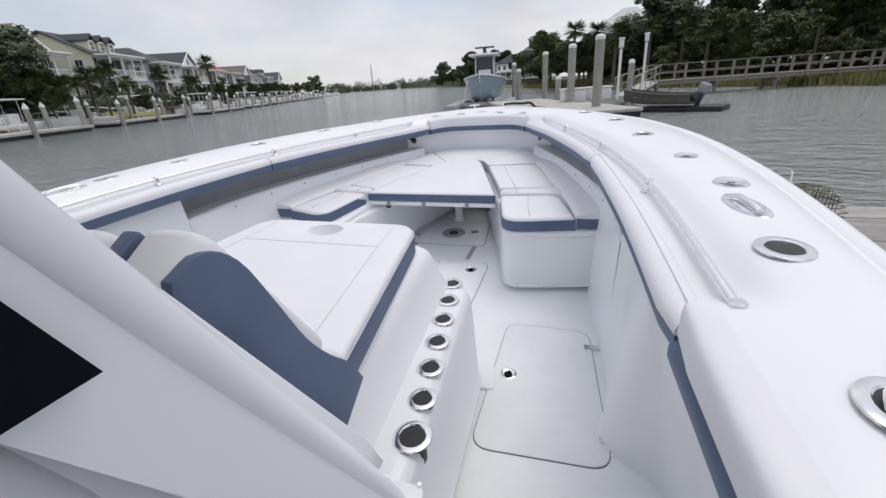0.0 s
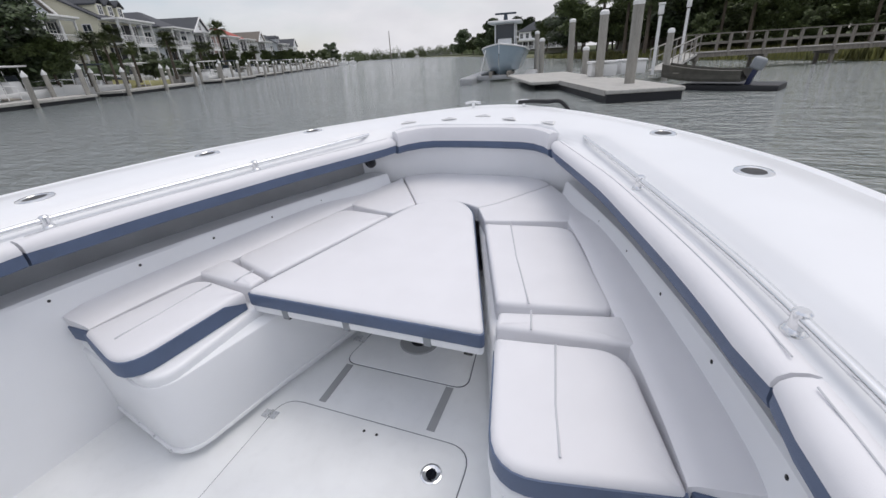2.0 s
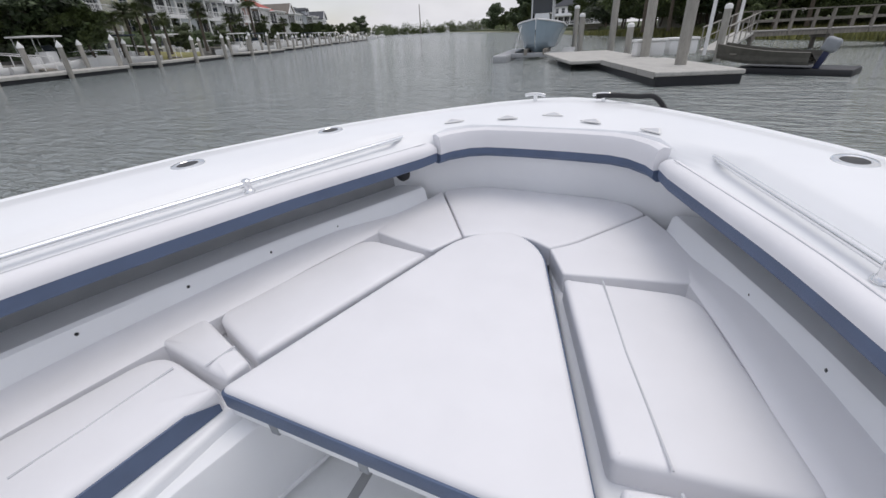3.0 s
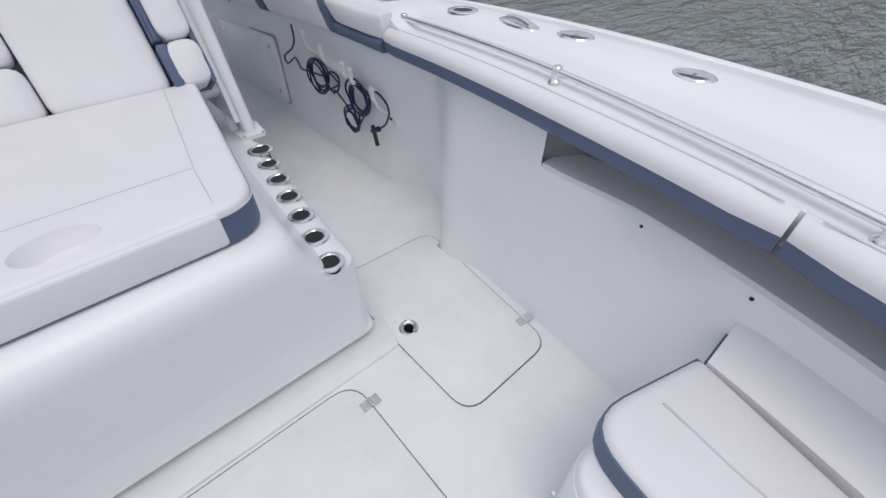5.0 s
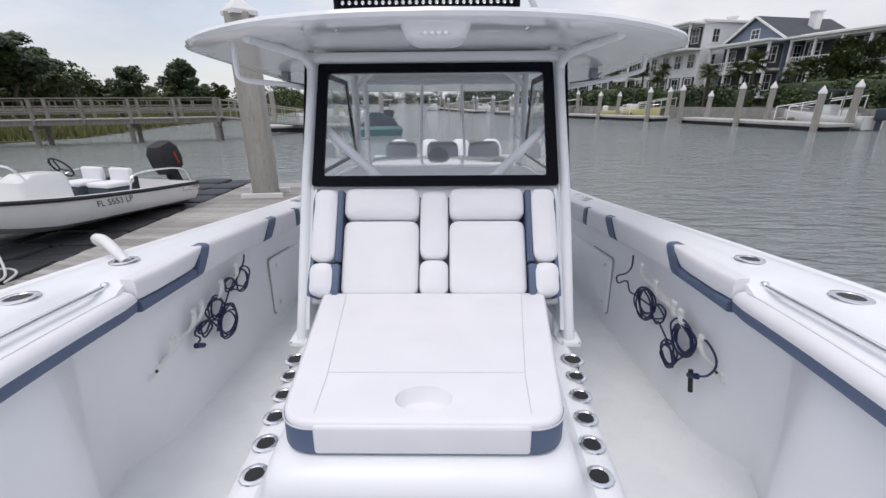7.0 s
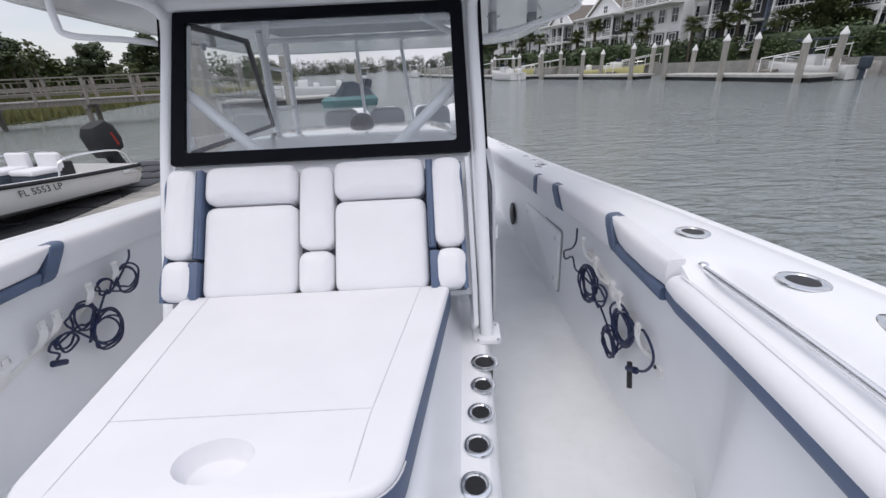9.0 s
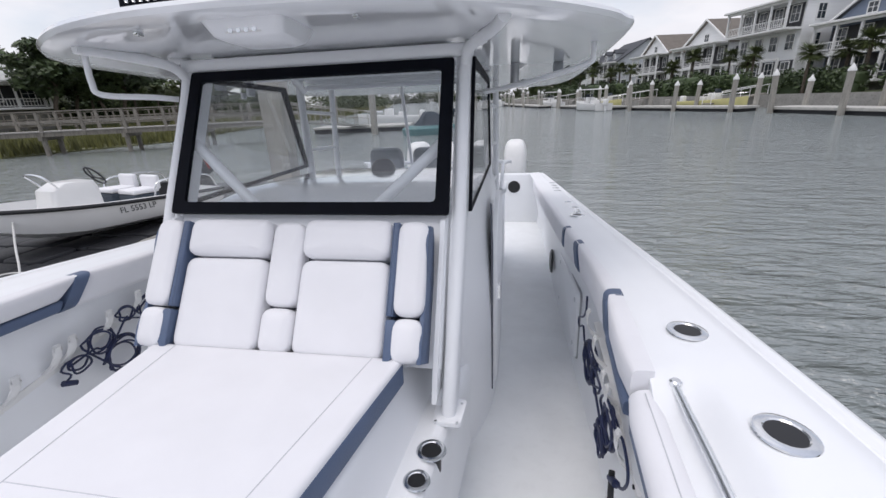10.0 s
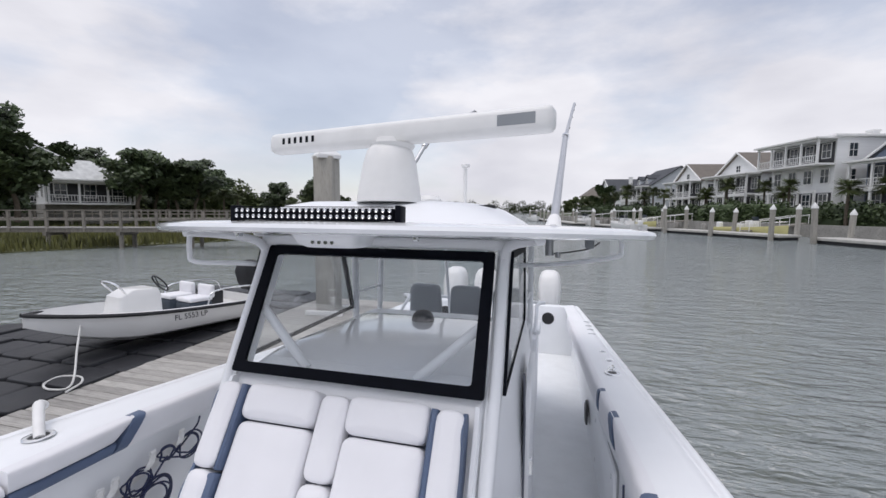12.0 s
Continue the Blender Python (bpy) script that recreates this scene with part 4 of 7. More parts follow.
part("body", stack([(con_outline(0.84, -0.36), -0.01), (con_outline(0.835, -0.36), 0.55), (con_outline(0.815, -0.37), 0.85), (con_outline(0.785, -0.39), 1.12),
                    (con_outline(0.765, -0.40), 1.24), (con_outline(0.74, -0.41), 1.285), (con_outline(0.70, -0.44), 1.30)]), GELCOAT, console)
part("dash_top", stack([(rounded([(-0.66, -0.55), (-0.66, -1.85), (0.66, -1.85), (0.66, -0.55)], 0.08, 5), 1.29), (rounded([(-0.60, -0.75), (-0.60, -1.8), (0.60, -1.8), (0.60, -0.75)], 0.1, 5), 1.345), (rounded([(-0.5, -1.0), (-0.5, -1.75), (0.5, -1.75), (0.5, -1.0)], 0.1, 5), 1.36)]), GLOSS, console)
part("compass", turned(lathe([(0.09, 1.355), (0.085, 1.385), (0.075, 1.41), (0.05, 1.435), (0.0001, 1.445)], 22), Matrix.Translation((0.01, -1.583, 0))), HOLE, console, "black domed compass")
for sx in (1, -1):
    door = part("side_door", turned(slab(rounded([(-0.85, 0.10), (-1.62, 0.10), (-1.62, 1.16), (-1.45, 1.24), (-1.0, 1.20), (-0.85, 1.02)], 0.12, 6), 0.0, 0.032, 0.012, 3),
                               Matrix(((0, 0, sx, sx * 0.825), (1, 0, 0, 0), (0, 1, 0, 0), (0, 0, 0, 1))) @ pose(0, 0, 0, 0, 0, 0)), GELCOAT, console, "white bulging side door")
    part("latch", box((sx * 0.852, -0.90, 0.68), (sx * 0.868, -0.87, 0.76), 0.004), CHROME, door)
    part("seam", tube([(sx * 0.83, -0.83, 0.1), (sx * 0.828, -0.83, 1.02), (sx * 0.81, -1.0, 1.215)], 0.006, 6), STITCH, door)

for sx in (1, -1):
    cheek = slab([(0.02, 0.60), (-0.02, 0.72), (-0.30, 1.27), (-0.50, 1.27), (-0.50, 0.60)], 0.0, 0.02, 0.004)
    part("side_cheek", turned(cheek, Matrix(((0, 0, sx, sx * 0.64), (1, 0, 0, 0), (0, 1, 0, 0), (0, 0, 0, 1)))), GELCOAT, console)

# the flat panel that closes the space behind the backrest, and the tubes beside it
solid("console_fascia", turned(slab([(-0.665, -0.02), (0.665, -0.02), (0.665, 0.63), (-0.665, 0.63)], -0.10, -0.035, 0.01), BACK), GELCOAT, "white gelcoat panel behind the lounge backrest", "panel")
screen_frame = Matrix.Translation((0, -0.333, 1.286)) @ Matrix(((-1, 0, 0, 0), (0, -0.422, 0.907, 0), (0, 0.907, 0.422, 0), (0, 0, 0, 1)))


def ring_slab(outer, inner, w0, w1):
    bm = bmesh.new()
    n = len(outer)
    loops = [[bm.verts.new((*p, w)) for p in o] for o, w in ((outer, w0), (outer, w1), (inner, w1), (inner, w0))]
    for a, b in zip(loops, loops[1:] + loops[:1]):
        for i in range(n):
            bm.faces.new((a[i], a[(i + 1) % n], b[(i + 1) % n], b[i]))
    return bm


windscreen = empty("windscreen", "clear windscreen in a wide black border", "windscreen")
o = rounded([(-0.672, 0.0), (0.672, 0.0), (0.668, 0.722), (-0.668, 0.722)], 0.015, 3)
i = rounded([(-0.610, 0.055), (0.610, 0.055), (0.612, 0.672), (-0.612, 0.672)], 0.02, 3)
part("border", turned(ring_slab(o, i, -0.006, 0.014), screen_frame), BLACK, windscreen, "black border")
pane = part("pane", turned(slab(i, -0.003, 0.003), screen_frame), GLASS, windscreen, "clear glass")
pane.visible_shadow = False
for sx in (1, -1):
    side = empty("side_window", "clear console side window in a thin black frame", "window", "side windows")
    q = [(-0.66, 1.95), (-0.425, 1.285), (-1.88, 1.365), (-1.66, 1.96)]
    to_side = Matrix(((0, 0, 1, sx * 0.752), (1, 0, 0, 0), (0, 1, 0, 0), (0, 0, 0, 1)))
    light = inset_poly(q, 0.06) if sx > 0 else [(-0.668, 1.915), (-0.442, 1.292), (-1.82, 1.372), (-1.66, 1.92)]
    part("frame", turned(ring_slab(q, light, -0.008, 0.008), to_side), BLACK, side)
    p2 = part("pane", turned(slab(light, -0.002, 0.002), to_side), GLASS, side)
    p2.visible_shadow = False

top_frame = empty("tube_frame", "white powder-coated tube frame carrying the hardtop", "frame")
for sx in (1, -1):
    part("front_leg", tube(spline([(sx * 0.70, -0.035, 0.52), (sx * 0.70, -0.055, 0.60), (sx * 0.714, -0.368, 1.29), (sx * 0.718, -0.665, 1.95), (sx * 0.80, -0.66, 2.03)], 5), 0.029, 14), GELCOAT, top_frame)
    part("inner_leg", tube([(sx * 0.652, -0.085, 0.52), (sx * 0.662, -0.40, 1.285)], 0.02, 10), GELCOAT, top_frame)
    part("pillar", turned(slab([(sx * 0.674, -0.80), (sx * 0.725, -0.80), (sx * 0.745, 0.75), (sx * 0.674, 0.75)], -0.14, -0.024, 0.01), screen_frame), GELCOAT, top_frame)
    base = part("foot_plate", slab(rounded([(sx * 0.635, -0.125), (sx * 0.765, -0.125), (sx * 0.755, 0.03), (sx * 0.64, 0.03)], 0.02, 3), 0.51, 0.53, 0.005), GELCOAT, top_frame)
    for a, b in ((0.65, -0.09), (0.745, -0.09), (0.74, 0.03), (0.655, 0.03)):
        part("bolt", disc((sx * a, b, 0.532), 0.006, 0.003, 8), CHROME, base)
    part("brace", tube([(sx * 0.65, -0.535, 1.605), (sx * 0.31, -0.46, 1.30)], 0.026, 12), GELCOAT, top_frame)
    part("rear_leg", tube([(sx * 0.76, -1.95, 0.1), (sx * 0.74, -1.9, 1.3), (sx * 0.72, -1.82, 2.02)], 0.03, 10), GELCOAT, top_frame)
    part("rear_leg", tube([(sx * 0.78, -2.5, 0.1), (sx * 0.76, -2.5, 2.02)], 0.026, 10), GELCOAT, top_frame)
    for z in (1.2, 1.5, 1.8):
        part("rung", tube([(sx * 0.75, -1.9, z), (sx * 0.765, -2.5, z)], 0.014, 8), GELCOAT, top_frame)
    part("roof_rib", tube(spline([(sx * 0.71, -0.66, 1.9), (sx * 0.74, -0.58, 1.975), (sx * 0.85, -0.42, 2.008), (sx * 0.9, -0.25, 2.015)], 6), 0.024, 12), GELCOAT, top_frame)
    part("cross_brace", tube([(sx * 0.70, -1.85, 1.95), (sx * 0.45, -1.2, 1.99)], 0.022, 8), GELCOAT, top_frame)
for bends in ([(1.045, -0.42, 2.03), (1.045, -0.42, 1.90), (1.02, -0.44, 1.845), (0.86, -0.58, 1.835), (0.74, -0.72, 1.82)], [(-1.31, -0.92, 2.03), (-1.31, -0.92, 1.97), (-1.28, -0.94, 1.925), (-1.0, -1.1, 1.87), (-0.76, -1.25, 1.84)]):
    part("grab_tube", tube(spline(bends, 6), 0.014, 10), GELCOAT, top_frame)
for y in (-1.3, -2.0):
    part("roof_beam", tube([(-0.75, y, 1.985), (0.75, y, 1.985)], 0.02, 8), GELCOAT, top_frame)
part("header", box((-0.74, -0.70, 1.95), (0.74, -0.635, 2.01), 0.015), GELCOAT, top_frame)


def top_plan(s, dy=0.0):
    half = [(0.0, 0.075), (0.36, 0.05), (0.71, -0.04), (1.00, -0.19), (1.22, -0.36), (1.365, -0.54), (1.44, -0.86), (1.44, -2.6), (1.30, -3.2), (0.9, -3.4)]
    pts = [Vector((x, y, 0)) for x, y in half]
    sm = spline(pts, 4)
    res = [(p.x * s, (p.y + 1.5) * s - 1.5 + dy) for p in sm]
    return res + [(-x, y) for x, y in reversed(res[1:])]


hardtop = empty("hardtop", "white moulded fibreglass hardtop with raised centre", "roof")
part("shell", stack([(top_plan(0.90), 2.022), (top_plan(0.975), 2.018), (top_plan(0.993), 2.026), (top_plan(1.0), 2.042), (top_plan(0.995), 2.058), (top_plan(0.97), 2.07), (top_plan(0.9), 2.078)]), GLOSS, hardtop)


def dome(w, f, b):
    return rounded([(-w, f - 0.25), (-w * 0.7, f), (w * 0.7, f), (w, f - 0.25), (w, b), (-w, b)], 0.12, 5)


part("raised_centre", stack([(dome(0.80, -0.28, -2.75), 2.07), (dome(0.76, -0.36, -2.7), 2.115), (dome(0.68, -0.50, -2.6), 2.175), (dome(0.60, -0.62, -2.5), 2.205), (dome(0.50, -0.75, -2.4), 2.215)]), GELCOAT, hardtop)
part("underside_panel", box((-0.62, -1.9, 1.995), (0.62, -0.72, 2.02), 0.02), GLOSS, hardtop)
for sx in (1, -1):
    part("air_vent", box((sx * 0.60 - 0.05, -0.80, 2.165), (sx * 0.60 + 0.05, -0.72, 2.195), 0.01), HOLE, hardtop)
    part("roof_hatch", box((sx * 0.22 - 0.07, -1.10, 1.985), (sx * 0.22 + 0.07, -1.04, 1.996), 0.006), HOLE, hardtop, "dark slotted vent")
    part("clip", box((sx * 0.42 - 0.01, -0.10, 2.0), (sx * 0.42 + 0.01, -0.07, 2.022), 0.003), CHROME, hardtop)
pod_l = empty("spreader_light", "white overhead light housing with four small lamps", "light", at=TRIM @ Matrix.Translation((-0.02, -0.09, 0)))
part("housing", stack([(rounded([(-0.16, 0.06), (-0.14, -0.24), (0.14, -0.24), (0.16, 0.06)], 0.05, 5), 2.022), (rounded([(-0.14, 0.03), (-0.12, -0.21), (0.12, -0.21), (0.14, 0.03)], 0.05, 5), 1.975), (rounded([(-0.11, 0.0), (-0.10, -0.18), (0.10, -0.18), (0.11, 0.0)], 0.05, 5), 1.962)]), GELCOAT, pod_l)
part("lamp_strip", box((-0.07, -0.005, 1.978), (0.07, 0.036, 1.996), 0.004), PLASTIC, pod_l)
for k in range(4):
    part("lamp", turned(disc((0, 0, 0), 0.009, 0.004, 10), Matrix.Translation((-0.045 + 0.03 * k, 0.037, 1.987)) @ pose(0, 0, 0, 90, 0, 0)), CHROME, pod_l)

bar = empty("light_bar", "black LED light bar with rows of clear lenses", "light", at=TRIM @ Matrix.Translation((0.035, -0.03, 0)))
part("housing", box((-0.385, -0.045, 2.076), (0.345, 0.02, 2.126), 0.006), BLACK, bar)
for sx in (-0.40, 0.36):
    part("bracket", box((sx - 0.012, -0.05, 2.06), (sx + 0.012, 0.015, 2.138), 0.004), BLACK, bar)
lens = mesh_of("lens", turned(lathe([(0.009, 0.0), (0.008, 0.004), (0.004, 0.001), (0.0001, 0.003)], 8), pose(0, 0, 0, -90)), CHROME)
for r in range(2):
    for k in range(26):
        ob = new("lens", lens)
        ob.parent = bar
        ob.location = (-0.372 + 0.0281 * k, 0.021, 2.092 + 0.025 * r)
    part("fin", box((-0.385, 0.015, 2.103 + 0.026 * r), (0.345, 0.026, 2.106 + 0.026 * r)), BLACK, bar)

radar = empty("radar", "white open-array marine radar on a tapered pedestal", "radar")
part("pedestal", turned(lathe([(0.175, 2.195), (0.172, 2.22), (0.166, 2.27), (0.145, 2.40), (0.125, 2.47), (0.105, 2.495), (0.08, 2.505), (0.075, 2.54)], 28), Matrix.Translation((-0.085, -0.62, 0))), PLASTIC, radar)
ARRAY = Matrix.Translation((-0.10, -0.62, 2.565)) @ pose(0, 0, 0, 0, 0, -10)
array = part("antenna_arm", turned(box((-0.86, -0.055, -0.058), (0.86, 0.055, 0.062), 0.035, 4), ARRAY), PLASTIC, radar)
part("hub", turned(lathe([(0.10, -0.09), (0.12, -0.06), (0.05, -0.05)], 18), ARRAY), PLASTIC, radar)
for k in range(6):
    part("lettering_bar", turned(box((0.50 + 0.045 * k, 0.054, -0.012), (0.52 + 0.045 * k, 0.0565, 0.024), 0.001, 1), ARRAY), BLACK, array, "dark lettering shape")
part("badge", turned(box((-0.78, 0.054, -0.024), (-0.60, 0.0565, 0.028), 0.001, 1), ARRAY), GREY_VINYL, array, "grey badge")
ant = empty("gps_antenna", "white stub antenna on a short mast", "antenna")
part("mast", tube([(-0.36, -1.3, 2.2), (-0.36, -1.3, 2.50)], 0.013, 8), PLASTIC, ant)
part("cap", turned(lathe([(0.02, 0), (0.03, 0.008), (0.03, 0.022), (0.02, 0.026)], 14), Matrix.Translation((-0.36, -1.3, 2.49))), PLASTIC, ant)
part("base", turned(lathe([(0.06, 0), (0.06, 0.02), (0.04, 0.04)], 14), Matrix.Translation((-0.36, -1.3, 2.20))), PLASTIC, ant)
dom = empty("satellite_puck", "small white antenna puck on the hardtop", "antenna")
part("puck", turned(lathe([(0.075, 0), (0.075, 0.03), (0.055, 0.055), (0.0001, 0.06)], 18), Matrix.Translation((-0.2, -1.0, 2.215))), PLASTIC, dom)



def outrigger(pts, r):
    th = empty("outrigger", "silver telescopic outrigger pole with line rings", "outrigger", "outriggers")
    a, b, c = (Vector(p) for p in pts)
    part("lower_tube", tube([a, b], r, 10), ANODISED, th)
    part("upper_tube", tube([b, c], r * 0.7, 8), ANODISED, th)
    part("joint", tube([b - (b - a).normalized() * 0.05, b + (b - a).normalized() * 0.03], r * 1.5, 10), CHROME, th)
    part("mount", tube([a - (b - a).normalized() * 0.02, a + (b - a).normalized() * 0.22], r * 2.0, 12, r * 1.4), PLASTIC, th)
    for t in (0.25, 0.55, 0.8, 0.99):
        p = b.lerp(c, t)
        part("line_ring", tube([p + Vector((math.cos(q) * 0.02, 0, math.sin(q) * 0.02 - 0.02)) for q in steps(0, 6.283, 10)], 0.007, 6), HOLE, th)
    return th


outrigger([(-0.95, -1.6, 2.07), (-1.08, -4.2, 3.35), (-1.27, -6.4, 4.45)], 0.034)
outrigger([(0.85, -2.6, 2.12), (0.55, -3.3, 3.12), (-0.06, -3.2, 3.45)], 0.024)

for sx in (1, -1):
    th = empty("outrigger_winch", "grey outrigger winch handle under the hardtop with a dark line", "winch", "outrigger winches")
    part("drum", tube([(sx * 0.93, -1.5, 2.02), (sx * 0.93, -1.5, 1.90)], 0.028, 14), ANODISED, th)
    part("knob", tube([(sx * 0.99, -1.5, 1.925), (sx * 0.99, -1.5, 1.885)], 0.018, 12), ANODISED, th)
    part("line", tube(spline([(sx * 0.93, -1.5, 1.91), (sx * 1.05, -1.52, 1.925), (sx * 1.2, -1.55, 1.955), (sx * 1.27, -1.58, 2.0)], 4), 0.005, 6), HOLE, th)
    part("pulley", box((sx * 1.2 - 0.03, -1.58, 1.955), (sx * 1.2 + 0.03, -1.52, 2.025), 0.01), GREY_VINYL, th)

# ---- aft of the console ----
post_box = empty("leaning_post", "white leaning post and tackle station", "cabinet")
part("body", box((-0.82, -3.9, -0.01), (0.82, -3.15, 0.92), 0.05, 3), GELCOAT, post_box)
part("top", box((-0.85, -3.92, 0.92), (0.85, -3.3, 0.97), 0.02, 3), GELCOAT, post_box)
for x in (-0.5, 0.0, 0.5):
    th = empty("helm_chair", "grey padded helm chair with rounded back", "chair", "helm chairs")
    part("backrest", turned(slab(rounded([(-0.205, 0), (0.205, 0), (0.185, 0.46), (-0.185, 0.46)], 0.09, 6), 0.0, 0.10, 0.035, 3, both=True), Matrix.Translation((x, -3.25, 0.98)) @ pose(0, 0, 0, 82)), GREY_VINYL, th)
    part("seat", box((x - 0.22, -3.2, 0.90), (x + 0.22, -2.75, 1.01), 0.04, 3), GREY_VINYL, th)
    part("column", tube([(x, -3.0, 0.0), (x, -3.0, 0.97)], 0.05, 12), GELCOAT, th)
rack = empty("rocket_launcher", "white tube backrest rail aft of the chairs", "rail")
part("rail", tube(spline([(0.8, -3.0, 1.0), (0.8, -3.5, 1.22), (0.78, -3.62, 1.24), (-0.78, -3.62, 1.24), (-0.8, -3.5, 1.22), (-0.8, -3.0, 1.0)], 4), 0.02, 8), GELCOAT, rack)
for sx in (1, -1):
    part("stay", tube([(sx * 0.3, -3.7, 0.97), (sx * 0.22, -3.0, 2.05)], 0.018, 8), GELCOAT, rack)
for x in (-0.93, -0.31, 0.31, 0.93):
    th = empty("outboard_engine", "large white outboard engine tilted on the transom", "outboard", "outboard engines")
    cowl = stack([(rounded([(x - w, -6.75 - l), (x + w, -6.75 - l), (x + w * 0.85, -6.75 + l), (x - w * 0.85, -6.75 + l)], w * 0.7, 5), z)
                  for w, l, z in ((0.16, 0.22, 0.55), (0.20, 0.30, 0.70), (0.225, 0.34, 0.90), (0.225, 0.34, 1.12), (0.205, 0.31, 1.26), (0.16, 0.25, 1.35), (0.09, 0.15, 1.39))])
    part("cowling", cowl, PLASTIC, th)
    part("midsection", box((x - 0.12, -6.9, -0.9), (x + 0.12, -6.55, 0.6), 0.05, 3), PLASTIC, th)
    part("trim_stripe", box((x - 0.229, -6.9, 0.98), (x + 0.229, -6.6, 1.0), 0.004, 1), GREY_VINYL, th)
for sx in (1, -1):
    th = empty("cockpit_speaker", "round black speaker in the transom wall", "speaker", "cockpit speakers", at=TRIM @ Matrix.Translation((sx * 0.92, -5.9, 0.62)) @ pose(0, 0, 0, -90, 0, 0))
    part("grille", lathe([(0.105, 0.0), (0.10, 0.012), (0.085, 0.016), (0.0001, 0.02)], 24), HOLE, th)
    th = empty("cockpit_speaker", "round black speaker in the side wall", "speaker", "cockpit speakers", at=TRIM @ Matrix.Translation((sx * 1.342, -2.9, 0.26)) @ pose(0, 0, 0, 0, -90 * sx, 0))
    part("grille", lathe([(0.125, 0.0), (0.12, 0.014), (0.095, 0.022), (0.0001, 0.02)], 24), HOLE, th)
    th = empty("side_locker", "white flush locker door in the side wall", "locker", "side lockers")
    loc = Matrix(((0, 0, -sx, sx * 1.388), (1, 0, 0, 0), (0, 1, 0, 0), (0, 0, 0, 1)))
    part("door", turned(slab(rounded([(-1.22, 0.11), (-2.32, 0.06), (-2.32, 0.54), (-1.22, 0.58)], 0.04, 4), 0.0, 0.032, 0.010), loc), GELCOAT, th)
    # shade of the gap round the door, put in as a wider grey slab
    part("gasket", turned(slab(rounded([(-1.21, 0.10), (-2.33, 0.05), (-2.33, 0.55), (-1.21, 0.59)], 0.045, 4), 0.0, 0.012), loc), MID_GREY, th, "grey slab coloured as the door's shadow gap")
    for y, z in ((-1.30, 0.51), (-1.30, 0.19), (-2.23, 0.47), (-2.23, 0.13)):
        part("latch", turned(disc((0, 0, 0), 0.016, 0.004, 12), Matrix.Translation((sx * 1.354, y, z)) @ pose(0, 0, 0, 0, 90, 0)), CHROME, th)
    th = empty("rod_rack", "white moulded rod rack brackets on the side wall", "rack", "rod racks")
    for y, z in ((0.10, 0.47), (-0.10, 0.52), (-0.18, 0.535), (-0.40, 0.575), (-0.60, 0.615)):
        br = loft([[(sx * (x0 - w * 0.0), y + dy + w, z + dz + u) for w, u in ((-0.022, -0.008), (0.022, -0.008), (0.022, 0.012), (-0.022, 0.012))] for x0, dy, dz in ((1.395, 0.02, -0.01), (1.36, 0.015, 0.0), (1.325, 0.0, 0.035), (1.312, -0.02, 0.085), (1.318, -0.03, 0.115), (1.335, -0.032, 0.118))], closed_v=True, caps=True)
        bmesh.ops.bevel(br, geom=br.edges[:], offset=0.007, segments=2, affect="EDGES")
        part("bracket", br, PLASTIC, th)
    part("bar", loft([[(sx * x, y, z + u) for x, u in ((1.405, -0.03), (1.372, -0.022), (1.368, 0.015), (1.405, 0.025))] for y, z in ((0.20, 0.435), (0.10, 0.462), (-0.3, 0.55), (-0.66, 0.62), (-0.70, 0.625))], closed_v=True, caps=True), PLASTIC, th)
    part("screw", turned(disc((0, 0, 0), 0.008, 0.004, 10), Matrix.Translation((sx * 1.368, 0.16, 0.445)) @ pose(0, 0, 0, 0, -90 * sx, 0)), HOLE, th)
    th = empty("power_cord", "coiled dark navy power cord hung on the rod rack", "cord", "power cords")
    rnd = random.Random(5 if sx > 0 else 8)
    if sx < 0:
        lead = [(-0.81, 0.74), (-0.81, 0.66), (-0.88, 0.585), (-1.03, 0.51), (-1.0, 0.465), (-0.86, 0.535), (-0.80, 0.48), (-0.70, 0.49)]
        coils = ((-0.53, 0.505, 0.115, 6), (-0.36, 0.50, 0.07, 2), (-0.21, 0.33, 0.085, 4), (-0.08, 0.49, 0.105, 5))
        tail = [(0.06, 0.57), (0.16, 0.555), (0.195, 0.50), (0.15, 0.42), (0.07, 0.365)]
    else:
        lead = [(-0.79, 0.76), (-0.775, 0.72), (-0.74, 0.69)]
        coils = ((-0.70, 0.61, 0.085, 3), (-0.52, 0.645, 0.05, 2), (-0.45, 0.42, 0.10, 5), (-0.34, 0.56, 0.085, 3), (-0.22, 0.50, 0.05, 2))
        tail = [(-0.17, 0.53), (-0.12, 0.50), (-0.16, 0.455), (-0.12, 0.43)]
    line = [(sx * 1.345, y, z) for y, z in lead]
    for cy, cz, rad, turns in coils:
        y0, z0, r2, sq = cy, cz, rad, 0.85
        for k in range(turns * 9):
            g = k / 9 * 2 * math.pi
            if k % 9 == 0:
                y0, z0, r2, sq = cy + rnd.uniform(-0.018, 0.018), cz + rnd.uniform(-0.014, 0.014), rad * rnd.uniform(0.75, 1.1), rnd.uniform(0.75, 1.0)
            line.append((sx * (1.338 - 0.010 * math.sin(g * 0.7) - 0.003 * (k % 5)), y0 + math.cos(g) * r2, z0 + math.sin(g) * r2 * sq))
    line += [(sx * 1.335, y, z) for y, z in tail]
    ey, ez = tail[-1]
    part("cable", tube(spline(line, 3), 0.0058, 6), CORD, th)
    part("plug", tube([(sx * 1.333, ey + 0.01, ez + 0.005), (sx * 1.328, ey - 0.05, ez - 0.025)], 0.016, 10, 0.014), CORD, th)
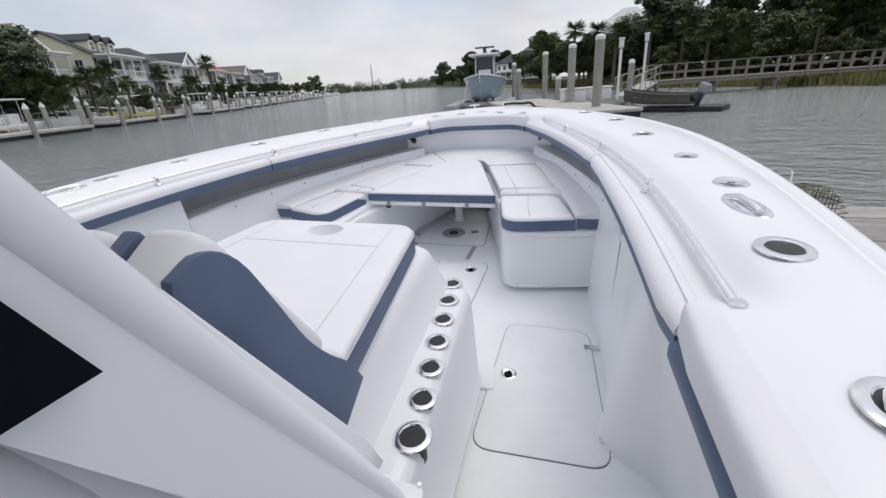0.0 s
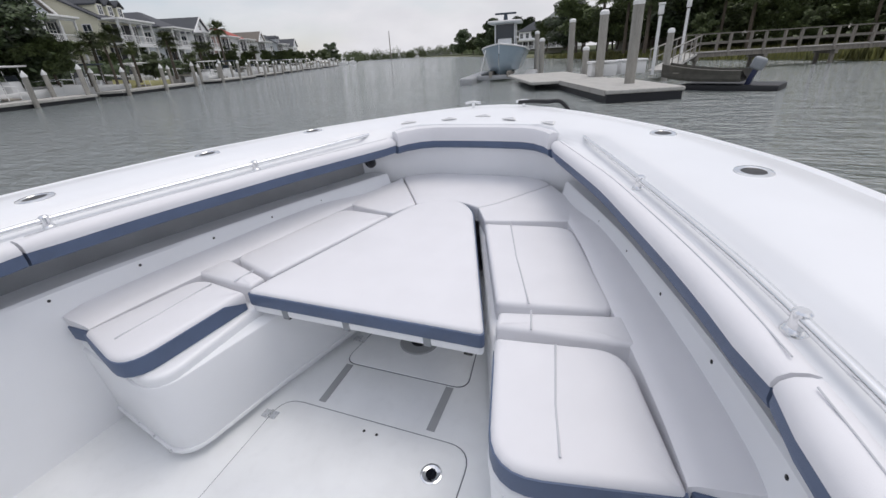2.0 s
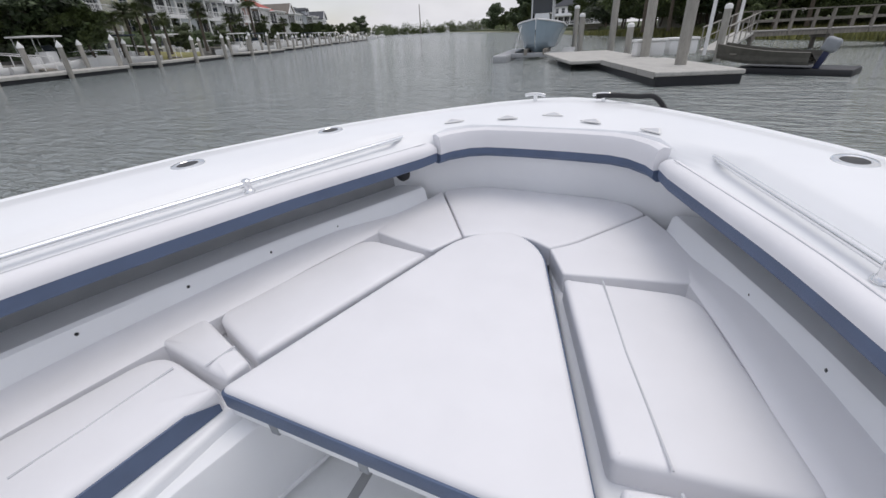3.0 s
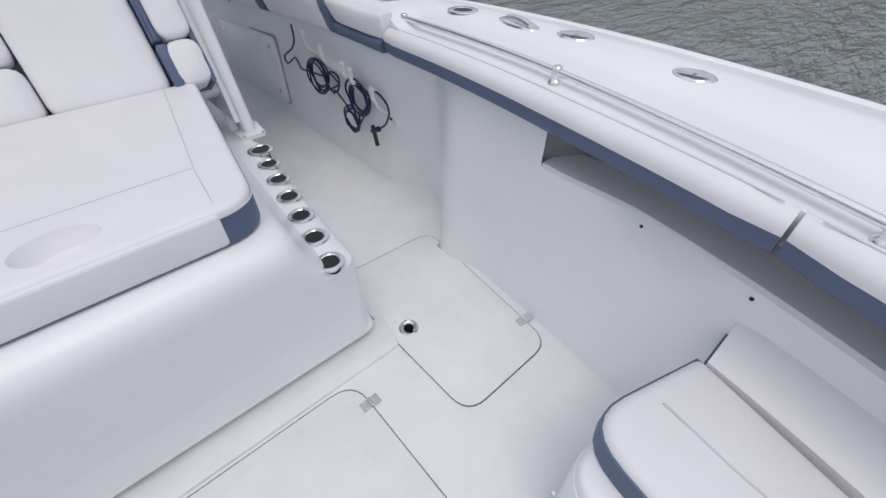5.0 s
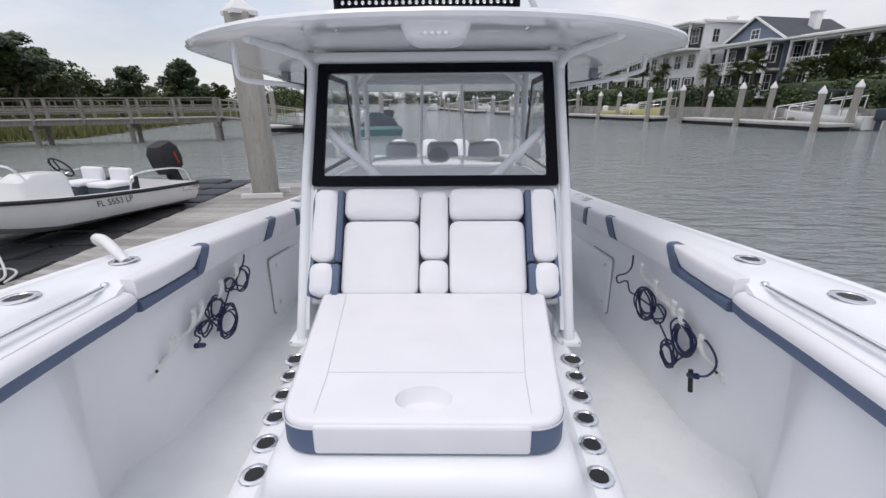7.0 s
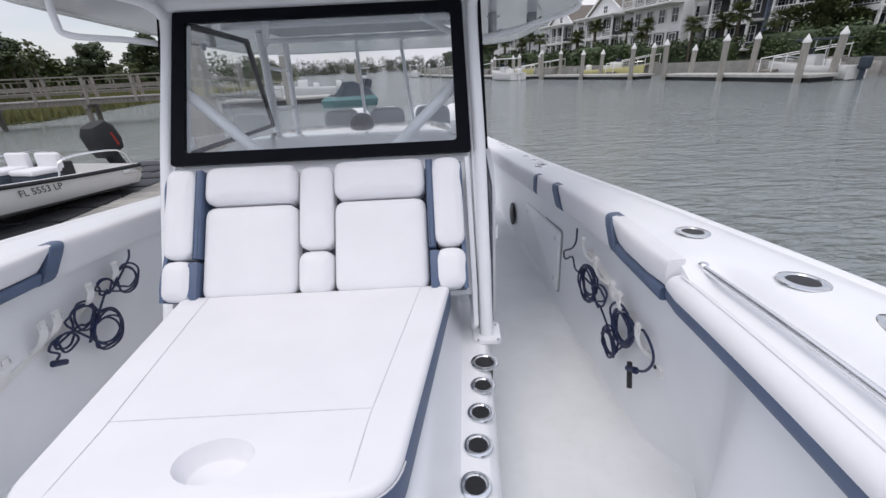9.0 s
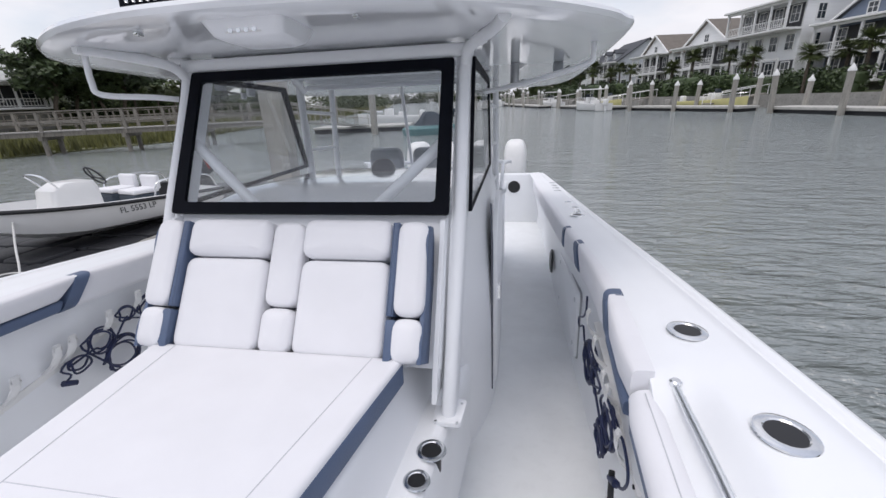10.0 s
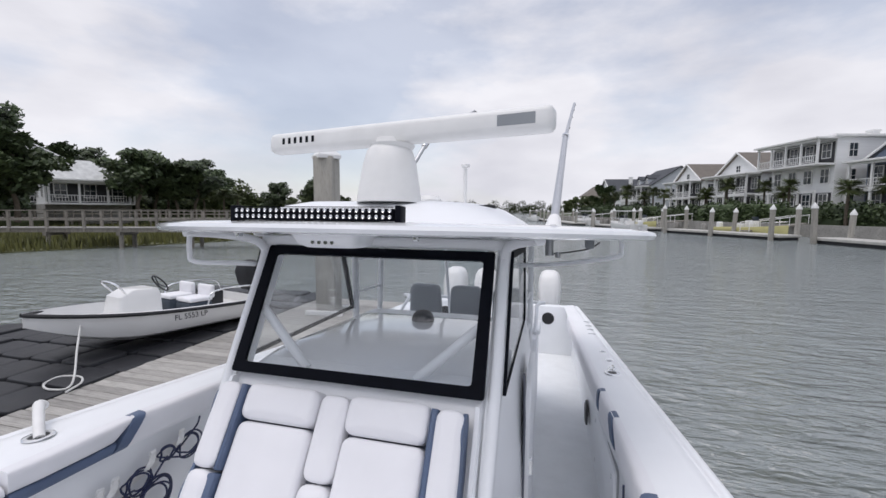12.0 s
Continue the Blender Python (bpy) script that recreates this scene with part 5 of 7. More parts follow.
    if sx < 0:
        part("connector", tube([(sx * 1.33, ey - 0.045, ez + 0.01), (sx * 1.325, ey - 0.01, ez - 0.10)], 0.012, 8), RUBBER, th)

for x, y, dark in ((-0.195, 4.43, False), (0.19, 4.46, True)):
    th = empty("bow_cleat", "small stainless bow cleat" if not dark else "bow cleat with a black mooring line round it", "cleat", "bow cleats")
    part("horn", tube(spline([(x - 0.06, y, 0.905), (x - 0.02, y, 0.912), (x + 0.02, y, 0.912), (x + 0.06, y, 0.905)], 4), 0.009, 8), CHROME, th)
    part("stem", tube([(x, y, 0.87), (x, y, 0.912)], 0.012, 8), CHROME, th)
line_th = empty("bow_line", "black mooring line lying over the foredeck", "rope")
part("rope", tube(spline([(0.15, 4.45, 0.90), (0.23, 4.46, 0.905), (0.36, 4.47, 0.898), (0.47, 4.46, 0.888), (0.56, 4.50, 0.7), (0.62, 4.6, 0.2), (0.66, 4.7, -0.6)], 5), 0.014, 8), RUBBER, line_th)
stern_cleat = empty("spring_cleat", "cleat with a short white line on the gunwale", "cleat")
part("line", tube(spline([(1.50, 0.03, 0.97), (1.57, -0.01, 1.01), (1.67, -0.07, 1.05), (1.75, -0.12, 1.05), (1.77, -0.15, 1.03)], 5), 0.024, 10, 0.028), PLASTIC, stern_cleat)

# ---- water, shores and what stands on them (level, z = 0 near the boat's sole, water at -0.4) ----


def leaf_material(name, color, spread=0.45):
    m = bpy.data.materials.new(name)
    m.use_nodes = True
    n, l = m.node_tree.nodes, m.node_tree.links
    b = n["Principled BSDF"]
    b.inputs["Roughness"].default_value = 0.6
    geo, ramp, info, mul = n.new("ShaderNodeNewGeometry"), n.new("ShaderNodeValToRGB"), n.new("ShaderNodeObjectInfo"), n.new("ShaderNodeMix")
    ramp.color_ramp.elements[0].color = (*[c * (1 - spread) for c in color], 1)
    ramp.color_ramp.elements[1].color = (color[0] * 1.35, color[1] * 1.25, color[2] * 1.1, 1)
    tint = n.new("ShaderNodeMapRange")
    tint.inputs["To Min"].default_value, tint.inputs["To Max"].default_value = 0.75, 1.25
    mul.data_type, mul.blend_type = "RGBA", "MULTIPLY"
    mul.inputs["Factor"].default_value = 1
    l.new(geo.outputs["Random Per Island"], ramp.inputs["Fac"])
    l.new(info.outputs["Random"], tint.inputs["Value"])
    l.new(ramp.outputs["Color"], mul.inputs["A"])
    l.new(tint.outputs["Result"], mul.inputs["B"])
    l.new(mul.outputs["Result"], b.inputs["Base Color"])
    return m


LEAF = leaf_material("leaf_oak", (0.076, 0.108, 0.04))
LEAF_DARK = leaf_material("leaf_pine", (0.052, 0.082, 0.036))
FROND = leaf_material("palm_frond", (0.085, 0.115, 0.042))
HEDGE = leaf_material("hedge_leaf", (0.045, 0.075, 0.028))
GRASS = leaf_material("marsh_grass", (0.15, 0.16, 0.055), 0.4)
BARK = material("bark", (0.10, 0.08, 0.06), 0.9, spread=0.35, scale=5, bump=0.4, bump_scale=14)
MUD = material("mud", (0.13, 0.135, 0.06), 0.8, spread=0.3, scale=0.6, bump=0.3, bump_scale=2)
LAWN = material("lawn", (0.07, 0.085, 0.035), 0.9, spread=0.3, scale=0.8, bump=0.3, bump_scale=9)
SIDING = [material("siding_" + w, c, 0.6, spread=0.06, scale=0.7, bump=0.15, bump_scale=6, stretch=(0.3, 0.3, 6))
          for w, c in (("white", (0.78, 0.79, 0.79)), ("cream", (0.74, 0.72, 0.57)), ("grey", (0.52, 0.55, 0.58)), ("slate", (0.17, 0.21, 0.28)), ("pink", (0.50, 0.35, 0.31)))]
TRIM_PAINT = material("trim_paint", (0.80, 0.80, 0.79), 0.5, spread=0.05, scale=2)
ROOFS = [material("roof_" + w, c, 0.85, spread=0.2, scale=1.5, bump=0.4, bump_scale=10) for w, c in (("charcoal", (0.07, 0.075, 0.085)), ("brown", (0.17, 0.15, 0.13)), ("red", (0.40, 0.09, 0.07)), ("metal", (0.62, 0.63, 0.62)))]
WINDOW = material("house_glass", (0.035, 0.045, 0.055), 0.06, spread=0.3, scale=0.4)
DARK_PANEL = material("porch_screen", (0.045, 0.045, 0.05), 0.7, spread=0.2)
BULKHEAD = material("bulkhead", (0.31, 0.30, 0.28), 0.9, spread=0.2, scale=1.2, grain=0.2, stain=0.3)
FLOAT = material("black_float", (0.015, 0.016, 0.020), 0.5, spread=0.25, scale=3, grain=0.15, stain=0.2)
HULL_GREY = material("hull_bluegrey", (0.26, 0.34, 0.40), 0.25, spread=0.06, scale=1.5, coat=0.4)
ALU = material("olive_hull", (0.10, 0.095, 0.08), 0.5, spread=0.25, scale=4)
BOAT_WHITE = material("boat_white", (0.78, 0.78, 0.77), 0.3, spread=0.05, scale=2, coat=0.3)
YELLOW = material("hull_yellow", (0.60, 0.56, 0.26), 0.35, spread=0.08, scale=2)
CANVAS = material("canvas_dark", (0.045, 0.06, 0.08), 0.8, spread=0.2, scale=3)
TEAL = material("hull_teal", (0.08, 0.20, 0.21), 0.35, spread=0.1, scale=2)
RED = material("engine_red", (0.35, 0.03, 0.02), 0.4)
ROPE = material("white_rope", (0.62, 0.62, 0.60), 0.9, spread=0.1, scale=30)
WIRE = material("vinyl_wire", (0.22, 0.20, 0.13), 0.6, spread=0.3, scale=9)
HERE = Matrix.Identity(4)


def bearing(eye, az, r, z=0.0):
    a = radians(az)
    return (eye[0] + r * math.sin(a), eye[1] + r * math.cos(a), z)


FORE_EYE, AFT_EYE = (1.08, -0.65), (-0.95, 1.36)
WATER_Z = -0.4
bm = bmesh.new()
bm.faces.new([bm.verts.new((sx * 2600, sy * 2600, WATER_Z)) for sx, sy in ((-1, -1), (1, -1), (1, 1), (-1, 1))])
solid("water", bm, WATER, "grey-green rippled tidal creek water", "water", at=HERE, kind="structure")

SHORE = [(30, -420), (10, -150), (-4, -85), (-13.5, -58), (-22.5, -41), (-27, -24), (-40.5, 19), (-47, 35), (-54, 53), (-78, 100), (-132, 219), (-240, 400), (-420, 640)]
bank = [(x - 9, y) for x, y in SHORE]
solid("ground_port", slab(bank + [(-1400, 900), (-1400, -700), (20, -700)], -0.6, 0.85), LAWN, "grassy shore behind the bulkhead", "ground", at=HERE, kind="structure")
MARSH_EDGE = [(120, -420), (45, -150), (30, -72), (27, -40), (24, -26), (30, -12), (36, 8), (30, 22), (18, 34), (12, 45), (4, 58), (-12, 92), (-60, 210), (-170, 420), (-330, 690)]
solid("ground_starboard", slab(MARSH_EDGE + [(-330, 1400), (1400, 1400), (1400, -700), (120, -700)], -0.7, -0.33), MUD, "muddy marsh bank", "ground", at=HERE, kind="structure")
INLAND = [(150, -420), (75, -150), (60, -80), (60, -20), (62, 10), (58, 36), (34, 56), (16, 74), (0, 100), (-46, 212), (-150, 420), (-300, 690)]
solid("ground_inland", slab(INLAND + [(-300, 1400), (1400, 1400), (1400, -700), (150, -700)], -0.6, 0.7, 0.3, 3), LAWN, "grassy land behind the marsh", "ground", at=HERE, kind="structure")
bpts = bank[1:-1]
bulk = join(*[turned(box((0, -0.15, -1), ((Vector(b) - Vector(a)).length, 0.15, 0.88)), Matrix.Translation((*a, 0)) @ pose(0, 0, 0, 0, 0, math.degrees(math.atan2(b[1] - a[1], b[0] - a[0])))) for a, b in zip(bpts, bpts[1:])])
solid("bulkhead_wall", bulk, BULKHEAD, "grey concrete bulkhead along the water", "wall", at=HERE, kind="structure")

# pilings with pointed or rounded white caps
def pile_bm(r, h, sides):
    return lathe([(r, -1.2), (r, h)], sides)


def piling(x, y, top, r=0.17, lean=0.0, cap="cone", sides=10, label="grey piling with a pointed white cap", group="capped pilings", mat=None):
    th = empty("piling", label, "piling", group, at=Matrix.Translation((x, y, 0)) @ pose(0, 0, 0, lean * 0.6, lean, (x * 37) % 40))
    part("shaft", pile_bm(r, top, sides), mat or PILE, th)
    prof = [(r * 1.12, top - 0.06), (r * 1.14, top + 0.06), (0.001, top + r * 2.2)] if cap == "cone" else [(r * 1.06, top - 0.05), (r * 1.06, top + 0.08), (r * 0.7, top + 0.16), (0.001, top + 0.18)]
    if cap:
        part("cap", lathe(prof, sides), TRIM_PAINT, th, "white cap")
    return th


def along(s, line=SHORE):
    """The point at distance s along the port shore, from abeam of the boat (s = 0), and the way the shore runs there."""
    pts = [Vector(p) for p in line]
    L = [0]
    for a, b in zip(pts, pts[1:]):
        L.append(L[-1] + (b - a).length)
    base = L[5] + 14.7
    q = s + base
    for i in range(len(pts) - 1):
        if q <= L[i + 1] or i == len(pts) - 2:
            t = (q - L[i]) / (L[i + 1] - L[i])
            d = (pts[i + 1] - pts[i]).normalized()
            return pts[i].lerp(pts[i + 1], t), d


def on_shore(s, off, z=0.0, turn=0.0):
    p, d = along(s)
    nrm = Vector((d.y, -d.x))
    q = p + nrm * off
    return Matrix.Translation((q.x, q.y, z)) @ pose(0, 0, 0, 0, 0, math.degrees(math.atan2(d.y, d.x)) + turn)


rnd = random.Random(11)
for s0, ln in ((-118, 22), (-92, 20), (-66, 15), (-48, 14), (-31, 13), (-13, 14), (6, 14), (26, 12), (42, 14), (62, 13), (82, 15), (104, 15), (128, 18), (156, 20)):
    th = empty("floating_dock", "pale concrete floating dock with dark floats", "dock", "shore docks", at=on_shore(s0, 0, 0))
    part("deck", box((0, -1.3, -0.12), (ln, 1.3, 0.10), 0.03, 1), CONCRETE, th)
    part("float", box((0.2, -1.15, -0.6), (ln - 0.2, 1.15, -0.13)), FLOAT, th)
    part("gangway", turned(box((-0.5, 1.0, -0.06), (0.5, 9.0, 0.06)), Matrix.Translation((ln * 0.6, 0.3, 0.1)) @ pose(0, 0, 0, 5.5)), TIMBER, th)
    for a in (-0.5, 0.5):
        part("handrail", join(tube([(ln * 0.6 + a, 1.3, 1.1), (ln * 0.6 + a, 9.2, 1.9)], 0.04, 6), *[tube([(ln * 0.6 + a, 1.3 + 2.6 * k, 0.15 + 0.25 * k), (ln * 0.6 + a, 1.3 + 2.6 * k, 1.1 + 0.265 * k)], 0.035, 6) for k in range(4)]), TRIM_PAINT, th)
    for k, a in enumerate((0.6, ln * 0.5, ln - 0.6)):
        for b in (-1.5, 1.5):
            p = on_shore(s0 + a, -b).translation
            piling(p.x, p.y, (2.0 if s0 > -20 else 2.25) + rnd.uniform(-0.25, 0.3), 0.19 if s0 > -20 else 0.215, lean=rnd.uniform(-2.5, 2.5))
for s in range(-140, 150, 3):
    p = on_shore(s + rnd.uniform(-0.6, 0.6), -8.35).translation
    th = empty("bulkhead_post", "grey rounded bulkhead post", "post", "bulkhead posts", at=Matrix.Translation((p.x, p.y, 0)))
    part("post", lathe([(0.55, -1), (0.55, 0.35), (0.45, 0.55), (0.0001, 0.6)], 8), BULKHEAD, th)


def small_boat(at, length=6.5, hull=None, top=True, label="white centre-console motorboat with a canopy moored at a dock", cover=False):
    th = empty("motorboat", label, "boat", "moored motorboats", at=at)
    L, W = length, length * 0.16
    rows = []
    for t in steps(0, 1, 12):
        w = W * (1 - max(0, (t - 0.45) / 0.55) ** 2.2) + 0.02
        sheer = 0.65 + 0.35 * t * t
        rows.append([(L * (t - 0.5), 0.0, -0.35 + 0.5 * max(0, t - 0.7)), (L * (t - 0.5), w * 0.8, -0.05), (L * (t - 0.5), w * 1.02, sheer * 0.7), (L * (t - 0.5), w, sheer), (L * (t - 0.5), w * 0.82, sheer + 0.01), (L * (t - 0.5), w * 0.8, sheer - 0.3),
                     (L * (t - 0.5), 0, sheer - 0.34)])
    half = loft(rows, caps=False)
    other = loft([[(x, -y, z) for x, y, z in r] for r in rows])
    stern = bmesh.new()
    stern.faces.new([stern.verts.new(p) for p in ((-L / 2, -W, -0.1), (-L / 2, W, -0.1), (-L / 2, W, 0.65), (-L / 2, -W, 0.65))])
    part("hull", join(half, other, stern), hull or BOAT_WHITE, th)
    part("console", join(box((-0.5, -0.4, 0.3), (0.35, 0.4, 1.35), 0.08), box((-1.5, -0.45, 0.3), (-1.0, 0.45, 1.05), 0.06)), BOAT_WHITE, th)
    part("windscreen", turned(box((-0.02, -0.38, 0), (0.02, 0.38, 0.4)), Matrix.Translation((0.3, 0, 1.33)) @ pose(0, 0, 0, 0, -20)), WINDOW, th)
    if top:
        part("canopy", box((-1.5, -0.9, 2.15), (0.7, 0.9, 2.25), 0.05), CANVAS if cover else BOAT_WHITE, th)
        for a, b in ((-1.3, -0.6), (-1.3, 0.6), (0.35, -0.5), (0.35, 0.5)):
            part("canopy_leg", tube([(a, b, 0.4), (a, b * 1.1, 2.16)], 0.035, 6), RAIL, th)
    part("engine", join(box((-L / 2 - 0.55, -0.24, 0.45), (-L / 2 - 0.05, 0.24, 1.15), 0.12, 3), box((-L / 2 - 0.4, -0.1, -0.6), (-L / 2 - 0.15, 0.1, 0.5), 0.04)), CANVAS if cover else BOAT_WHITE, th)
    part("bow_rail", tube(spline([(L * 0.1, W * 0.95, 1.1), (L * 0.35, W * 0.55, 1.25), (L * 0.49, 0, 1.32), (L * 0.35, -W * 0.55, 1.25), (L * 0.1, -W * 0.95, 1.1)], 4), 0.02, 6), RAIL, th)
    return th


for s, off, ln, turn, hull, tp, cov in ((-108, 2.5, 7, 0, None, True, False), (-82, -2.6, 6.5, 180, None, True, False), (-62, -2.6, 6, 0, YELLOW, False, False), (-58, 2.4, 6.5, 180, None, True, False), (-44, -2.8, 6.5, 0, YELLOW, False, False), (-25, -2.7, 5.5, 180, None, True, True),
                                         (-8, -2.8, 6, 0, None, True, False), (12, -2.7, 7, 0, None, True, False), (32, -2.8, 8, 0, None, True, False), (40, -2.9, 7, 180, None, True, True), (22, -2.8, 7, 180, None, True, False), (74, -2.9, 7, 180, None, True, True), (98, -2.9, 8, 0, None, True, False), (121, -2.9, 8, 0, None, True, False), (48, -2.8, 6.5, 180, YELLOW, True, False), (55, -6, 8, 0, None, True, False), (66, -2.8, 8, 0, None, True, False),
                                         (88, -2.8, 8, 180, None, True, False), (110, -2.8, 8, 0, None, True, True), (134, -2.8, 8, 180, None, True, False), (160, -2.8, 9, 0, None, True, False), (185, -2, 9, 0, None, True, False), (215, -2, 9, 0, None, True, False), (250, -2, 9, 0, None, True, False)):
    small_boat(on_shore(s + 4, off - (0.6 if s > 0 else 0), WATER_Z + 0.15, turn) @ Matrix.Scale(1.3 if s > 0 else 1.12, 4), ln, hull, tp, cover=cov, label="yellow open motorboat moored at a dock" if hull else "white motorboat with a dark canopy moored at a dock" if cov else "white centre-console motorboat with a canopy moored at a dock")

# houses
PANE_MESH, FRAME_MESH = {}, {}


def house_window(parent, w, h, m):
    key = (round(w, 2), round(h, 2))
    if key not in PANE_MESH:
        PANE_MESH[key] = mesh_of("window", box((-0.02, -w / 2, 0), (0.03, w / 2, h)), WINDOW)
        f = ring_slab([(-w / 2 - 0.1, -0.1), (w / 2 + 0.1, -0.1), (w / 2 + 0.1, h + 0.1), (-w / 2 - 0.1, h + 0.1)], [(-w / 2, 0), (w / 2, 0), (w / 2, h), (-w / 2, h)], 0, 0.07)
        f = join(f, box((-0.025, 0, 0.02), (0.025, h, 0.05)), box((-w / 2, h / 2 - 0.025, 0.02), (w / 2, h / 2 + 0.025, 0.05)))
        turned(f, Matrix(((0, 0, 1, 0), (1, 0, 0, 0), (0, 1, 0, 0), (0, 0, 0, 1))))
        FRAME_MESH[key] = mesh_of("frame", f, TRIM_PAINT)
    ob = new("window", PANE_MESH[key])
    ob.parent, ob.matrix_basis = parent, m
    fr = new("frame", FRAME_MESH[key])
    fr.parent = ob
    return ob


def gable(w, d, z, h, over=0.5, along_x=True):
    """A pitched roof over depth d (x from -d to 0) and width w (y)."""
    if along_x:
        sec = [(-w / 2 - over, 0), (0, h), (w / 2 + over, 0), (w / 2 + over, -0.2), (0, h - 0.25), (-w / 2 - over, -0.2)]
        return loft([[(x, y, z + q) for y, q in sec] for x in (-d - over, over)], closed_v=True, caps=True)
    sec = [(-d - over, 0), (-d / 2, h), (over, 0), (over, -0.2), (-d / 2, h - 0.25), (-d - over, -0.2)]
    return loft([[(x, y, z + q) for x, q in sec] for y in (-w / 2 - over, w / 2 + over)], closed_v=True, caps=True)


def house(at, w, d, storeys, siding, roof, kind="gable", porch=(0, 1), base=1.2, label="", h=3.0, chimney=True, dormers=0):
    th = empty("house", label, "house", "waterfront houses", at=at)
    H = base + storeys * h
    part("wall", box((-d, -w / 2, -0.6), (0, w / 2, H)), siding, th)
    part("foundation", box((-d - 0.05, -w / 2 - 0.05, -0.6), (0.05, w / 2 + 0.05, base - 0.2)), BULKHEAD, th)
    pitch = min(w, d) * 0.36
    if kind == "gable":
        part("roof", gable(w, d, H, pitch), roof, th)
        for x in (0.02, -d - 0.02):
            tri = bmesh.new()
            tri.faces.new([tri.verts.new(p) for p in ((x, -w / 2, H - 0.01), (x, w / 2, H - 0.01), (x, 0, H + pitch - 0.25))])
            part("gable_wall", tri, siding, th)
        house_window(th, 1.0, 1.0, Matrix.Translation((0.03, 0, H + 0.5)))
        part("fascia", join(tube([(0.55, -w / 2 - 0.5, H - 0.1), (0.55, 0, H + pitch - 0.1)], 0.14, 4), tube([(0.55, w / 2 + 0.5, H - 0.1), (0.55, 0, H + pitch - 0.1)], 0.14, 4)), TRIM_PAINT, th)
    elif kind == "cross":
        part("roof", gable(w, d, H, pitch, along_x=False), roof, th)
        for y in (-w / 2 - 0.02, w / 2 + 0.02):
            tri = bmesh.new()
            tri.faces.new([tri.verts.new(p) for p in ((0, y, H - 0.01), (-d, y, H - 0.01), (-d / 2, y, H + pitch - 0.25))])
            part("gable_wall", tri, siding, th)
    elif kind == "hip":
        part("roof", loft([[(0.6, -w / 2 - 0.6, H), (0.6, w / 2 + 0.6, H), (-d - 0.6, w / 2 + 0.6, H), (-d - 0.6, -w / 2 - 0.6, H)], [(0.6, -w / 2 - 0.6, H + 0.15), (0.6, w / 2 + 0.6, H + 0.15), (-d - 0.6, w / 2 + 0.6, H + 0.15), (-d - 0.6, -w / 2 - 0.6, H + 0.15)],
                                [(-d * 0.35, -w * 0.08, H + pitch), (-d * 0.35, w * 0.08, H + pitch), (-d * 0.65, w * 0.08, H + pitch), (-d * 0.65, -w * 0.08, H + pitch)]], closed_v=True, caps=True), roof, th)
    else:
        part("roof", box((-d - 0.4, -w / 2 - 0.4, H), (0.5, w / 2 + 0.4, H + 0.35), 0.05), TRIM_PAINT, th)
    for k in range(dormers):
        y = (k - (dormers - 1) / 2) * w / dormers * 0.8
        dm = part("dormer", join(box((-d * 0.42, y - 0.8, H + 0.2), (-0.6, y + 0.8, H + 2.0))), siding, th)
        part("dormer_roof", turned(gable(1.8, d * 0.4, 0, 0.9, 0.15), Matrix.Translation((-0.5, y, H + 2.0))), roof, dm)
        house_window(th, 0.9, 1.1, Matrix.Translation((-0.58, y, H + 0.7)))
    if chimney:
        part("chimney", join(box((-d * 0.6, w * 0.2, H), (-d * 0.6 + 0.9, w * 0.2 + 0.9, H + (1.3 if kind == 'flat' else pitch + 0.4)), 0.03), box((-d * 0.6 - 0.1, w * 0.2 - 0.1, H + (1.1 if kind == 'flat' else pitch + 0.2)), (-d * 0.6 + 1.0, w * 0.2 + 1.0, H + (1.3 if kind == 'flat' else pitch + 0.4)))), TRIM_PAINT, th)
    n = max(3, int(w / 2.4))
    for s in range(storeys):
        z = base + s * h
        if s in porch:
            pr = part("porch", box((0.02, -w / 2, z - 0.25), (2.4, w / 2, z), 0.02, 1), TRIM_PAINT, th)
            # dark panel flat on the house wall, behind columns and windows
            part("porch_screen", box((0.03, -w / 2 + 0.2, z), (0.06, w / 2 - 0.2, z + h - 0.5)), DARK_PANEL, pr)
            for k in range(n + 1):
                y = -w / 2 + 0.12 + (w - 0.24) * k / n
                part("column", box((2.1, y - 0.11, z), (2.32, y + 0.11, z + h - 0.25)), TRIM_PAINT, pr)
            part("railing", join(box((2.2, -w / 2, z + 0.9), (2.28, w / 2, z + 1.0)), box((2.2, -w / 2, z + 0.12), (2.28, w / 2, z + 0.2)), *[box((2.22, -w / 2 + 0.1 + q * 0.3, z + 0.2), (2.26, -w / 2 + 0.16 + q * 0.3, z + 0.9)) for q in range(int(w / 0.3))]), TRIM_PAINT, pr)
            part("lintel", box((2.05, -w / 2, z + h - 0.5), (2.4, w / 2, z + h - 0.24)), TRIM_PAINT, pr)
            if s == max(porch):
                part("porch_roof", box((0.0, -w / 2 - 0.3, z + h - 0.24), (2.8, w / 2 + 0.3, z + h + 0.0), 0.03, 1), TRIM_PAINT, pr)
        for k in range(n):
            y = -w / 2 + w * (k + 0.5) / n
            house_window(th, 1.15, 1.7, Matrix.Translation((0.07, y, z + 0.75)))
        m = max(2, int(d / 3.2))
        for k in range(m):
            x = -d * (k + 0.5) / m
            for sy, rz in ((1, 90), (-1, -90)):
                house_window(th, 1.0, 1.6, Matrix.Translation((x, sy * (w / 2 + 0.02), z + 0.8)) @ pose(0, 0, 0, 0, 0, rz))
    return th


